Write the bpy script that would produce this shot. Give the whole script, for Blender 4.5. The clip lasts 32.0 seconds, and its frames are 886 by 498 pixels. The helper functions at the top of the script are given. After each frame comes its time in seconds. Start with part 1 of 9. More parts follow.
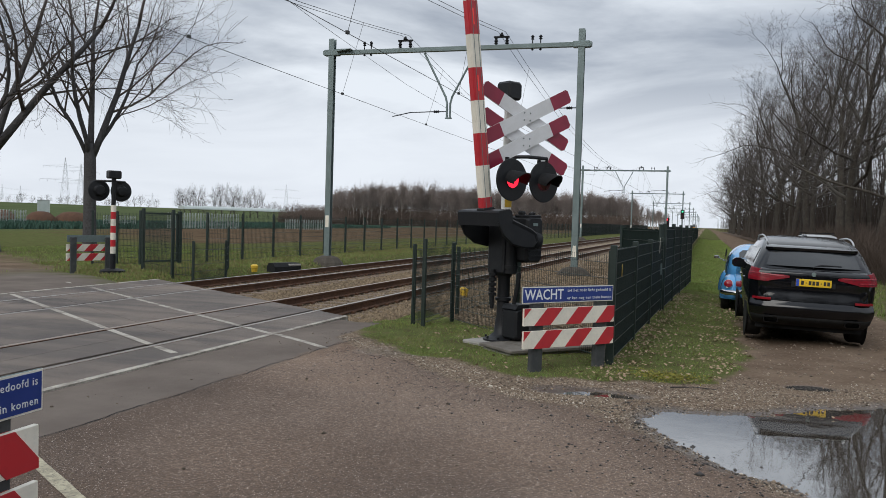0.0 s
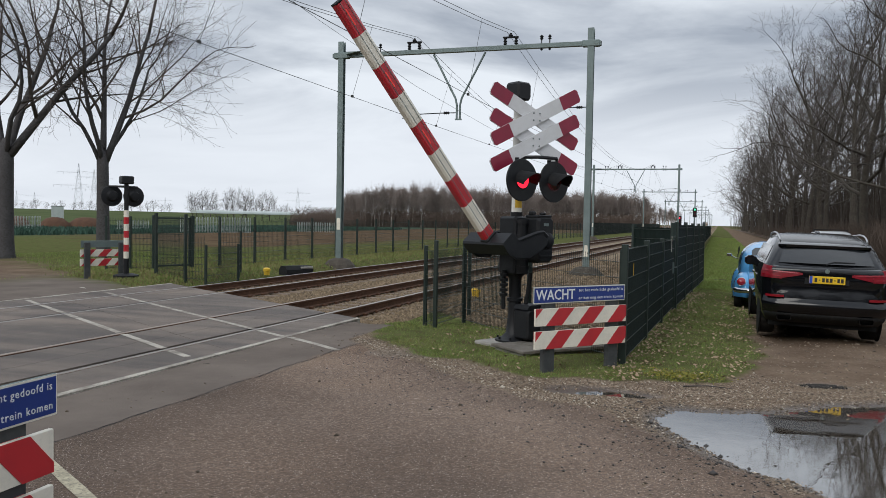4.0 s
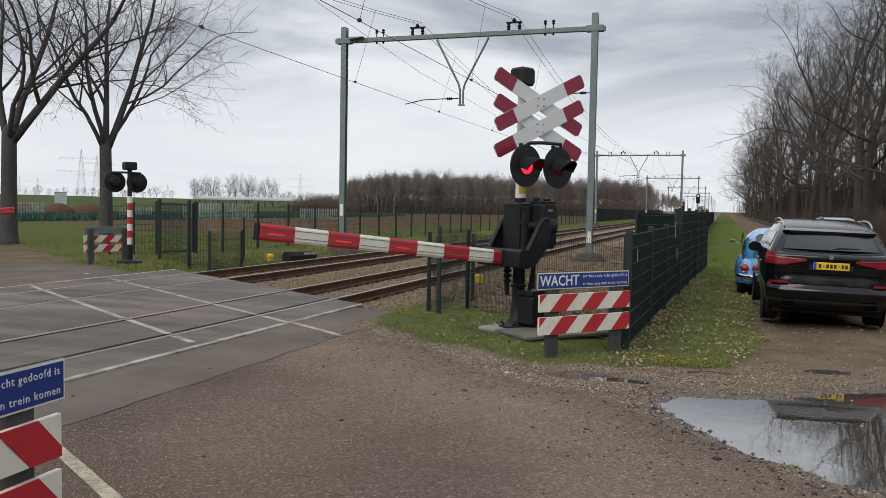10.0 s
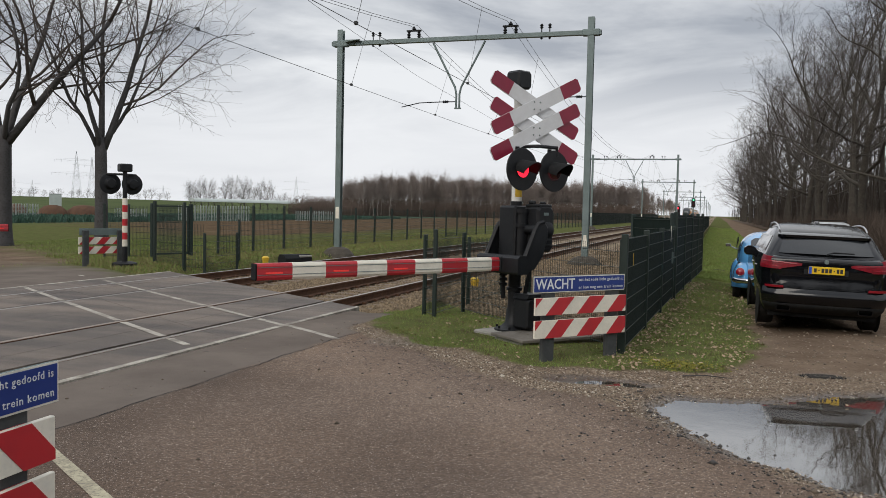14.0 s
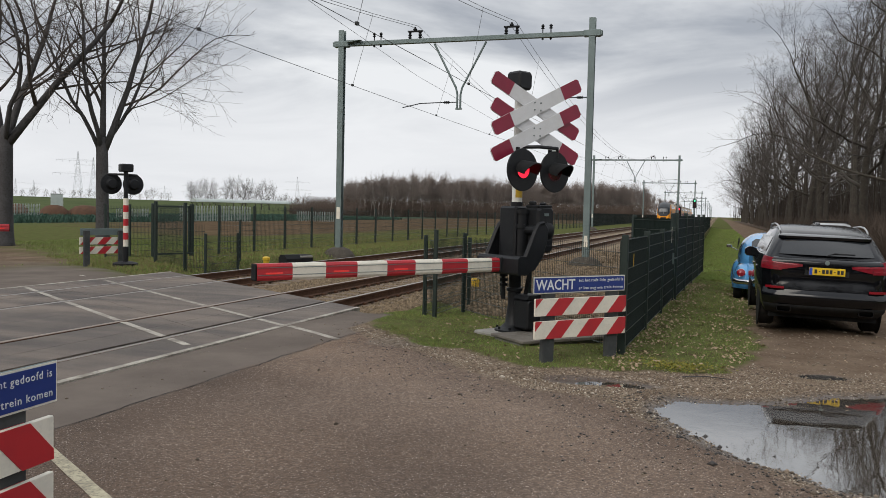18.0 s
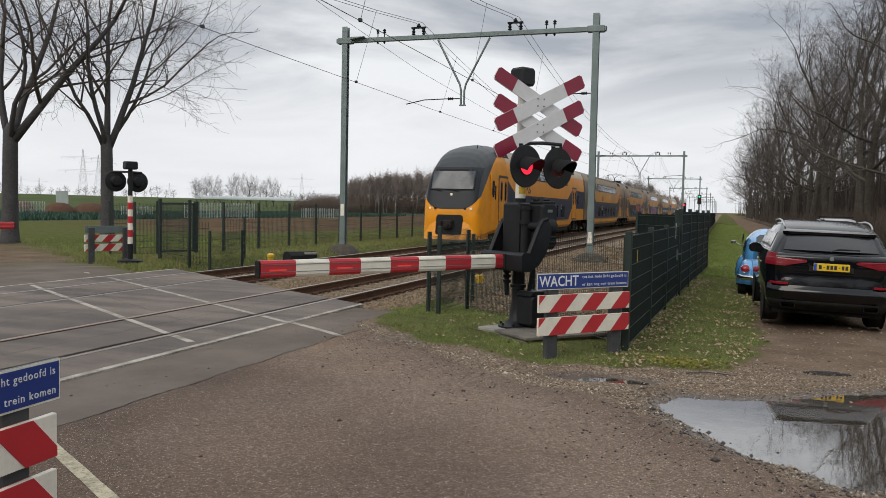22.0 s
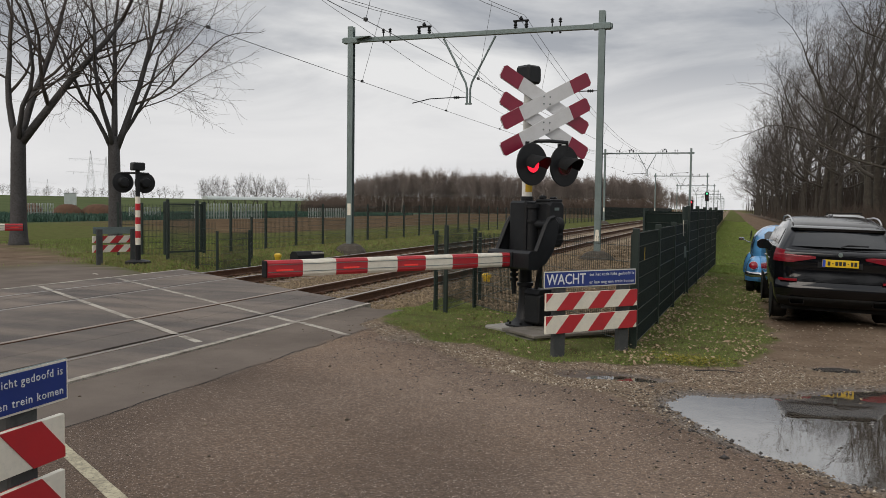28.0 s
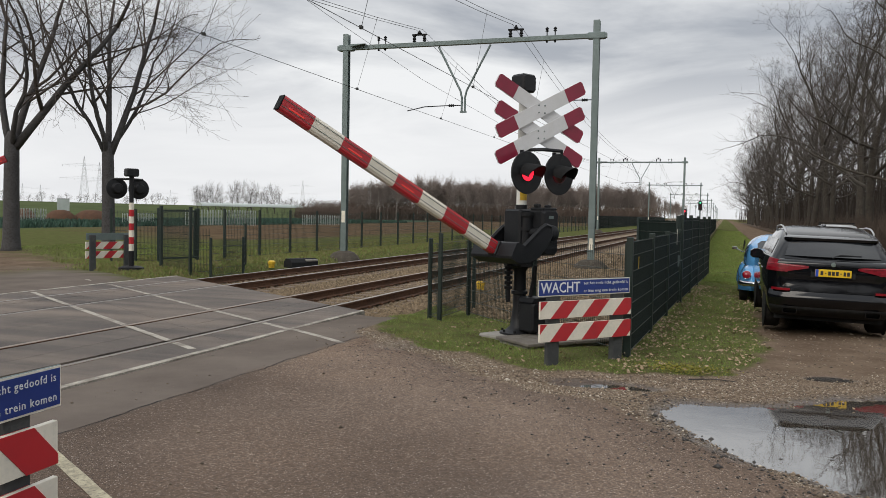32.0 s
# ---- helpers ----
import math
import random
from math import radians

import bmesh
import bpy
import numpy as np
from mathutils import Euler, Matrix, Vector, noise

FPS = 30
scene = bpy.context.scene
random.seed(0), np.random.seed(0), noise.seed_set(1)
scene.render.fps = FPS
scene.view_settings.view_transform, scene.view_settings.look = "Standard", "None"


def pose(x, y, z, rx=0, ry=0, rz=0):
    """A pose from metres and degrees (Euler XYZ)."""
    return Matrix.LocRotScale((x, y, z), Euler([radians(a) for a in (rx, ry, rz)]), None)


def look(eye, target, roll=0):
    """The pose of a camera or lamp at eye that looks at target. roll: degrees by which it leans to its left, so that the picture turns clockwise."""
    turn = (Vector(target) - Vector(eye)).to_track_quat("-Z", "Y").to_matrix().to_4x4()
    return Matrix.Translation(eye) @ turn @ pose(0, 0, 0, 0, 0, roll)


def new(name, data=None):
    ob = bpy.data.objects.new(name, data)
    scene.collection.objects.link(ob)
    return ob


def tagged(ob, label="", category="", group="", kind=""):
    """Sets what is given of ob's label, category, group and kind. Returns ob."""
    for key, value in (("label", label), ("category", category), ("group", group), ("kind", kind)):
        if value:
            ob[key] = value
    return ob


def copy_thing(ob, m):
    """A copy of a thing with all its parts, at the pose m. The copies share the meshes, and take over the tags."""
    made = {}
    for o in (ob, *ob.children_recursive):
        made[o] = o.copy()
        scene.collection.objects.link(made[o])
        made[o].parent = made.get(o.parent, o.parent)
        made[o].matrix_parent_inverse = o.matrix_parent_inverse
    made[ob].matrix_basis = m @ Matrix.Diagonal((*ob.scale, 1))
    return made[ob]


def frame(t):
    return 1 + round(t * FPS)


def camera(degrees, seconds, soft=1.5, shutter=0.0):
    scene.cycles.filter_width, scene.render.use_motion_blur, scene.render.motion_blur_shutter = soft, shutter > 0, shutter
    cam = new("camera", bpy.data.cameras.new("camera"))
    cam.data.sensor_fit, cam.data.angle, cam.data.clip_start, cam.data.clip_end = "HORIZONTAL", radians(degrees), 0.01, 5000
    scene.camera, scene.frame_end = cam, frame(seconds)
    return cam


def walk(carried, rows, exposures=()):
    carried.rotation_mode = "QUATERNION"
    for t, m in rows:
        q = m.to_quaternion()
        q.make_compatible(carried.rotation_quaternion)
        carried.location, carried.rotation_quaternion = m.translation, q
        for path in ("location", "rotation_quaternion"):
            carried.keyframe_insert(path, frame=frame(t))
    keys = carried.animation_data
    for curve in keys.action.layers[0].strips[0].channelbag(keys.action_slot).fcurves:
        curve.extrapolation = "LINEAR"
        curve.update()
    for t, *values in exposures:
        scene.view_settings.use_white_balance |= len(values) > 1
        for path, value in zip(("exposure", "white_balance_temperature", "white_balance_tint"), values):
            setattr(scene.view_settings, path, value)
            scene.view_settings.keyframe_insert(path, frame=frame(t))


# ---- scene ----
SECONDS = 32.0
cam = camera(56.35, SECONDS, soft=0.75, shutter=0.07)
PATH = [
    (0, pose(-0.001, -0.000, 1.719, 87.975, -1.727, 17.642)),
    (0.5, pose(0.005, -0.005, 1.718, 88.108, -1.713, 17.714)),
    (1, pose(0.001, -0.002, 1.718, 88.368, -1.751, 18.013)),
    (1.5, pose(0.007, -0.009, 1.720, 88.480, -1.561, 18.355)),
    (2, pose(0.008, -0.005, 1.719, 88.536, -1.392, 18.502)),
    (2.5, pose(0.009, -0.002, 1.718, 88.333, -1.184, 18.481)),
    (3, pose(0.011, -0.004, 1.722, 88.086, -1.047, 18.456)),
    (3.5, pose(0.016, -0.007, 1.722, 88.084, -1.033, 18.430)),
    (5.5, pose(0.003, -0.002, 1.718, 87.772, -1.026, 18.474)),
    (6, pose(0.001, -0.002, 1.716, 87.765, -1.076, 18.306)),
    (6.5, pose(-0.002, -0.002, 1.716, 87.673, -1.053, 18.169)),
    (7, pose(-0.002, -0.003, 1.719, 87.529, -1.087, 18.163)),
    (7.5, pose(0.003, -0.010, 1.718, 87.445, -1.185, 18.300)),
    (8, pose(0.002, -0.012, 1.717, 87.344, -1.299, 18.409)),
    (8.5, pose(-0.006, -0.007, 1.715, 87.166, -1.375, 18.462)),
    (9, pose(-0.005, -0.006, 1.716, 87.126, -1.303, 18.504)),
    (9.5, pose(-0.001, -0.009, 1.720, 87.098, -1.231, 18.553)),
    (10, pose(-0.001, -0.010, 1.717, 87.077, -1.042, 18.620)),
    (10.5, pose(0.001, -0.002, 1.718, 87.053, -1.111, 18.565)),
    (11, pose(0.000, -0.002, 1.715, 87.051, -1.239, 18.477)),
    (11.5, pose(-0.006, 0.006, 1.716, 87.142, -1.188, 18.385)),
    (12, pose(0.001, 0.001, 1.718, 87.256, -1.207, 18.327)),
    (12.5, pose(-0.000, -0.001, 1.720, 87.280, -1.201, 18.316)),
    (13, pose(-0.000, 0.000, 1.717, 87.240, -1.266, 18.277)),
    (13.5, pose(0.003, -0.003, 1.717, 87.238, -1.276, 18.255)),
    (14, pose(-0.009, -0.001, 1.716, 87.298, -1.259, 18.324)),
    (14.5, pose(-0.000, -0.004, 1.717, 87.376, -1.324, 18.318)),
    (16.5, pose(0.003, 0.000, 1.715, 87.203, -1.151, 18.227)),
    (17, pose(0.005, 0.001, 1.716, 87.325, -1.154, 18.360)),
    (17.5, pose(0.008, 0.005, 1.717, 87.371, -1.215, 18.465)),
    (18, pose(0.002, 0.003, 1.716, 87.334, -1.332, 18.407)),
    (18.5, pose(0.003, 0.004, 1.716, 87.298, -1.389, 18.384)),
    (19, pose(0.003, 0.006, 1.713, 87.301, -1.423, 18.387)),
    (19.5, pose(0.003, 0.006, 1.715, 87.279, -1.440, 18.335)),
    (20, pose(0.003, -0.000, 1.718, 87.285, -1.407, 18.342)),
    (20.5, pose(0.005, 0.000, 1.719, 87.235, -1.295, 18.522)),
    (21, pose(0.005, 0.005, 1.717, 87.143, -1.175, 18.644)),
    (21.5, pose(0.015, 0.000, 1.719, 87.103, -1.190, 18.707)),
    (22, pose(0.016, 0.007, 1.718, 87.083, -1.178, 18.713)),
    (22.5, pose(0.012, 0.002, 1.716, 87.099, -1.112, 18.738)),
    (23, pose(0.013, 0.005, 1.718, 87.126, -0.998, 18.813)),
    (23.5, pose(0.012, 0.010, 1.715, 87.090, -0.954, 18.882)),
    (24, pose(0.018, 0.011, 1.718, 87.026, -0.899, 18.932)),
    (24.5, pose(0.018, 0.008, 1.715, 87.047, -0.859, 18.916)),
    (25, pose(0.015, 0.016, 1.717, 87.005, -0.831, 18.850)),
    (25.5, pose(0.020, 0.010, 1.720, 86.895, -0.778, 18.822)),
    (27.5, pose(0.021, 0.020, 1.718, 86.919, -0.689, 19.229)),
    (28, pose(0.017, 0.018, 1.715, 87.001, -0.777, 19.184)),
    (28.5, pose(0.015, 0.017, 1.718, 87.003, -0.832, 19.057)),
    (29, pose(0.014, 0.015, 1.717, 87.045, -0.932, 18.905)),
    (29.5, pose(0.010, 0.013, 1.715, 87.017, -1.050, 18.845)),
    (30, pose(0.011, 0.013, 1.716, 86.984, -1.018, 18.905)),
    (30.5, pose(0.007, 0.013, 1.716, 87.152, -1.138, 18.884)),
    (31, pose(0.009, 0.008, 1.718, 87.314, -1.168, 18.770)),
    (31.5, pose(0.009, 0.012, 1.717, 87.384, -1.164, 18.720)),
    (32, pose(0.011, 0.011, 1.716, 87.543, -1.091, 18.772)),
]
walk(cam, PATH, exposures=[(0, 0.0, 6400, 10), (6, 0.0, 6450, 10), (13, 0.0, 6750, 11), (21.5, 0.0, 6800, 11), (22.3, 0.1, 6900, 11), (23, 0.26, 7300, 12), (25.5, 0.38, 7450, 12), (27.5, -0.14, 7100, 12), (29.5, 0.0, 6950, 11), (32, 0.05, 6900, 11)])

# ---- world and sun: a bright overcast sky ----
SUN_EL, SUN_AZ = radians(38), radians(200)
world = bpy.data.worlds.new("overcast_sky")
scene.world = world
world.use_nodes = True


def build_sky():
    nt = world.node_tree
    nt.nodes.clear()
    out = nt.nodes.new("ShaderNodeOutputWorld")
    bg = nt.nodes.new("ShaderNodeBackground")
    sky = nt.nodes.new("ShaderNodeTexSky")
    sky.sky_type, sky.sun_disc = "NISHITA", False
    sky.sun_elevation, sky.sun_rotation = SUN_EL, SUN_AZ
    sky.air_density, sky.dust_density, sky.ozone_density = 1.0, 4.0, 1.0
    co = nt.nodes.new("ShaderNodeTexCoord")
    # the cloud deck: stretched noise on a flat layer far overhead
    sep = nt.nodes.new("ShaderNodeSeparateXYZ")
    nt.links.new(co.outputs["Generated"], sep.inputs[0])
    up = nt.nodes.new("ShaderNodeMath")
    up.operation, up.inputs[1].default_value = "MAXIMUM", 0.0
    nt.links.new(sep.outputs["Z"], up.inputs[0])
    den = nt.nodes.new("ShaderNodeMath")
    den.operation, den.inputs[1].default_value = "ADD", 0.16
    nt.links.new(up.outputs[0], den.inputs[0])
    flat = nt.nodes.new("ShaderNodeVectorMath")
    flat.operation = "DIVIDE"
    nt.links.new(co.outputs["Generated"], flat.inputs[0])
    cmb = nt.nodes.new("ShaderNodeCombineXYZ")
    for k in range(3):
        nt.links.new(den.outputs[0], cmb.inputs[k])
    nt.links.new(cmb.outputs[0], flat.inputs[1])
    n1 = nt.nodes.new("ShaderNodeTexNoise")
    n1.inputs["Scale"].default_value, n1.inputs["Detail"].default_value = 0.85, 7
    n1.inputs["Roughness"].default_value = 0.56
    n1.inputs["Distortion"].default_value = 0.5
    nt.links.new(flat.outputs[0], n1.inputs["Vector"])
    ramp = nt.nodes.new("ShaderNodeValToRGB")
    e = ramp.color_ramp.elements
    e[0].position, e[0].color = 0.39, (0.385, 0.43, 0.50, 1)
    e[1].position, e[1].color = 0.62, (0.83, 0.88, 0.935, 1)
    nt.links.new(n1.outputs["Fac"], ramp.inputs[0])
    # a paler band near the horizon, where the deck thins out
    band = nt.nodes.new("ShaderNodeMapRange")
    band.inputs["From Min"].default_value, band.inputs["From Max"].default_value = 0.07, 0.20
    band.inputs["To Min"].default_value, band.inputs["To Max"].default_value = 0.85, 0.0
    band.interpolation_type = "SMOOTHSTEP"
    nt.links.new(up.outputs[0], band.inputs["Value"])
    mixh = nt.nodes.new("ShaderNodeMixRGB")
    nt.links.new(band.outputs[0], mixh.inputs[0])
    nt.links.new(ramp.outputs[0], mixh.inputs[1])
    mixh.inputs[2].default_value = (0.845, 0.89, 0.95, 1)
    # an overcast deck is brightest overhead
    zen = nt.nodes.new("ShaderNodeMapRange")
    zen.inputs["From Min"].default_value, zen.inputs["From Max"].default_value = 0.30, 0.95
    zen.inputs["To Min"].default_value, zen.inputs["To Max"].default_value = 10.0, 17.0
    nt.links.new(up.outputs[0], zen.inputs["Value"])
    # the deck replaces nearly all of the clear sky
    mul = nt.nodes.new("ShaderNodeMixRGB")
    mul.blend_type, mul.inputs[0].default_value = "MIX", 0.97
    gain = nt.nodes.new("ShaderNodeVectorMath")
    gain.operation = "SCALE"
    nt.links.new(zen.outputs[0], gain.inputs["Scale"])
    nt.links.new(mixh.outputs[0], gain.inputs[0])
    nt.links.new(sky.outputs[0], mul.inputs[1])
    nt.links.new(gain.outputs[0], mul.inputs[2])
    nt.links.new(mul.outputs[0], bg.inputs[0])
    bg.inputs[1].default_value = 0.1
    nt.links.new(bg.outputs[0], out.inputs[0])


build_sky()
sun = new("sun", bpy.data.lights.new("sun", "SUN"))
sun.data.energy, sun.data.angle, sun.data.color = 1.6, radians(45), (1.0, 0.95, 0.88)
sun.matrix_world = look((0, 0, 0), (-math.sin(SUN_AZ) * math.cos(SUN_EL), -math.cos(SUN_AZ) * math.cos(SUN_EL), -math.sin(SUN_EL)))


# ---- materials ----
def material(name, color, rough=0.6, metal=0.0, grain=None, bump=0.0, bump_scale=60.0, coat=0.0, emit=None, alpha=None, spread=0.0, spec=0.5):
    """A surface: base colour, then (colour, scale, amount) layers of wear, a bump and a little spread from piece to piece."""
    m = bpy.data.materials.new(name)
    m.use_nodes = True
    nt = m.node_tree
    b = nt.nodes["Principled BSDF"]
    b.inputs["Base Color"].default_value = (*color, 1)
    b.inputs["Roughness"].default_value, b.inputs["Metallic"].default_value = rough, metal
    b.inputs["Coat Weight"].default_value = coat
    b.inputs["Coat Roughness"].default_value = 0.06
    b.inputs["Specular IOR Level"].default_value = spec if rough < 0.7 else min(spec, 0.2)
    co = nt.nodes.new("ShaderNodeTexCoord")
    last = None
    for i, (col, scale, lo, hi, amount) in enumerate(grain or ()):
        n = nt.nodes.new("ShaderNodeTexNoise")
        n.inputs["Scale"].default_value, n.inputs["Detail"].default_value = scale, 6
        n.inputs["Roughness"].default_value = 0.65
        nt.links.new(co.outputs["Object"], n.inputs["Vector"])
        mr = nt.nodes.new("ShaderNodeMapRange")
        mr.inputs["From Min"].default_value, mr.inputs["From Max"].default_value = lo, hi
        mr.inputs["To Max"].default_value = amount
        nt.links.new(n.outputs["Fac"], mr.inputs["Value"])
        mix = nt.nodes.new("ShaderNodeMixRGB")
        nt.links.new(mr.outputs[0], mix.inputs[0])
        if last:
            nt.links.new(last, mix.inputs[1])
        else:
            mix.inputs[1].default_value = (*color, 1)
        mix.inputs[2].default_value = (*col, 1)
        last = mix.outputs[0]
    if spread:
        oi = nt.nodes.new("ShaderNodeObjectInfo")
        ge = nt.nodes.new("ShaderNodeNewGeometry")
        ad = nt.nodes.new("ShaderNodeMath")
        ad.operation = "ADD"
        nt.links.new(oi.outputs["Random"], ad.inputs[0])
        nt.links.new(ge.outputs["Random Per Island"], ad.inputs[1])
        mr = nt.nodes.new("ShaderNodeMapRange")
        mr.inputs["From Max"].default_value = 2.0
        mr.inputs["To Min"].default_value, mr.inputs["To Max"].default_value = 1 - spread, 1 + spread
        nt.links.new(ad.outputs[0], mr.inputs["Value"])
        hs = nt.nodes.new("ShaderNodeHueSaturation")
        nt.links.new(mr.outputs[0], hs.inputs["Value"])
        if last:
            nt.links.new(last, hs.inputs["Color"])
        else:
            hs.inputs["Color"].default_value = (*color, 1)
        last = hs.outputs[0]
    if last:
        nt.links.new(last, b.inputs["Base Color"])
    if bump:
        n = nt.nodes.new("ShaderNodeTexNoise")
        n.inputs["Scale"].default_value, n.inputs["Detail"].default_value = bump_scale, 5
        nt.links.new(co.outputs["Object"], n.inputs["Vector"])
        bp = nt.nodes.new("ShaderNodeBump")
        bp.inputs["Strength"].default_value = min(1.0, bump)
        bp.inputs["Distance"].default_value = 0.01
        nt.links.new(n.outputs["Fac"], bp.inputs["Height"])
        nt.links.new(bp.outputs[0], b.inputs["Normal"])
    if emit:
        b.inputs["Emission Color"].default_value = (*emit[0], 1)
        b.inputs["Emission Strength"].default_value = emit[1]
    return m


GALV = material("galvanised_steel", (0.16, 0.205, 0.205), 0.55, 0.25, [((0.10, 0.135, 0.13), 3, 0.35, 0.7, 0.7), ((0.24, 0.28, 0.27), 40, 0.5, 0.8, 0.4)], 0.1, 80)
BLACK = material("black_paint", (0.009, 0.010, 0.012), 0.5, 0.0, [((0.03, 0.031, 0.03), 5, 0.5, 0.8, 0.5)], 0.15, 60, spec=0.3)
BLACKM = material("matt_black", (0.010, 0.011, 0.012), 0.75, 0.0, [((0.025, 0.025, 0.027), 12, 0.4, 0.8, 0.6)], 0.2, 90, spec=0.3)
WHITE = material("white_reflective_sheet", (0.74, 0.70, 0.60), 0.45, 0.0, [((0.42, 0.42, 0.36), 4, 0.45, 0.8, 0.6), ((0.5, 0.5, 0.45), 50, 0.5, 0.75, 0.4)])
RED = material("red_reflective_sheet", (0.46, 0.018, 0.026), 0.4, 0.0, [((0.26, 0.018, 0.03), 4, 0.4, 0.8, 0.6)])
DARKRED = material("faded_dark_red_sheet", (0.24, 0.012, 0.04), 0.4, 0.0, [((0.16, 0.012, 0.03), 5, 0.4, 0.8, 0.6)])
BLUE = material("blue_sign_sheet", (0.009, 0.034, 0.20), 0.4, 0.0, [((0.01, 0.03, 0.16), 6, 0.4, 0.8, 0.5)])
RAILTOP = material("polished_rail_head", (0.30, 0.275, 0.25), 0.42, 0.9, [((0.3, 0.27, 0.25), 20, 0.4, 0.7, 0.5)])
DULLRAIL = material("worn_rail_head", (0.30, 0.26, 0.225), 0.4, 0.8, [((0.15, 0.11, 0.08), 15, 0.45, 0.75, 0.6)])
BROWNRAIL = material("rust_filmed_rail_head", (0.34, 0.27, 0.22), 0.45, 0.7, [((0.16, 0.10, 0.07), 15, 0.4, 0.7, 0.6)])
RUST = material("rusty_rail_side", (0.095, 0.05, 0.032), 0.85, 0.2, [((0.16, 0.085, 0.05), 14, 0.4, 0.7, 0.7), ((0.04, 0.025, 0.02), 3, 0.45, 0.75, 0.6)], 0.3, 60)
SLEEPER = material("worn_concrete_sleeper", (0.19, 0.145, 0.11), 0.9, 0.0, [((0.13, 0.10, 0.08), 6, 0.35, 0.7, 0.8)], 0.3, 50, spread=0.15)
STONE = material("brown_ballast_stone", (0.180, 0.136, 0.088), 0.92, 0.0, [((0.31, 0.25, 0.18), 9, 0.5, 0.8, 0.6), ((0.062, 0.046, 0.036), 5, 0.45, 0.75, 0.7)], 0.2, 90, spread=0.75)
GREENFENCE = material("dark_green_coated_wire", (0.008, 0.019, 0.015), 0.55, 0.0, [((0.018, 0.03, 0.025), 8, 0.45, 0.8, 0.5)])
# bark with a bluish-grey haze mixed into its colour
TRUNK = material("haze_greyed_bark", (0.068, 0.066, 0.068), 0.95, 0.0, [((0.10, 0.098, 0.10), 3, 0.45, 0.75, 0.7), ((0.035, 0.03, 0.026), 14, 0.45, 0.7, 0.7)], 0.8, 22)
TWIG = material("brown_twigs", (0.086, 0.073, 0.066), 0.95, 0.0, spread=0.25)
CONCRETE = material("weathered_concrete", (0.30, 0.29, 0.265), 0.9, 0.0, [((0.17, 0.165, 0.145), 3, 0.4, 0.7, 0.8), ((0.38, 0.37, 0.34), 30, 0.5, 0.75, 0.5)], 0.35, 60)
WIRE = material("copper_catenary_wire", (0.035, 0.038, 0.038), 0.6, 0.4)
TYRE = material("black_rubber", (0.014, 0.014, 0.015), 0.8, 0.0, [((0.05, 0.045, 0.038), 8, 0.45, 0.75, 0.6)], 0.3, 60)


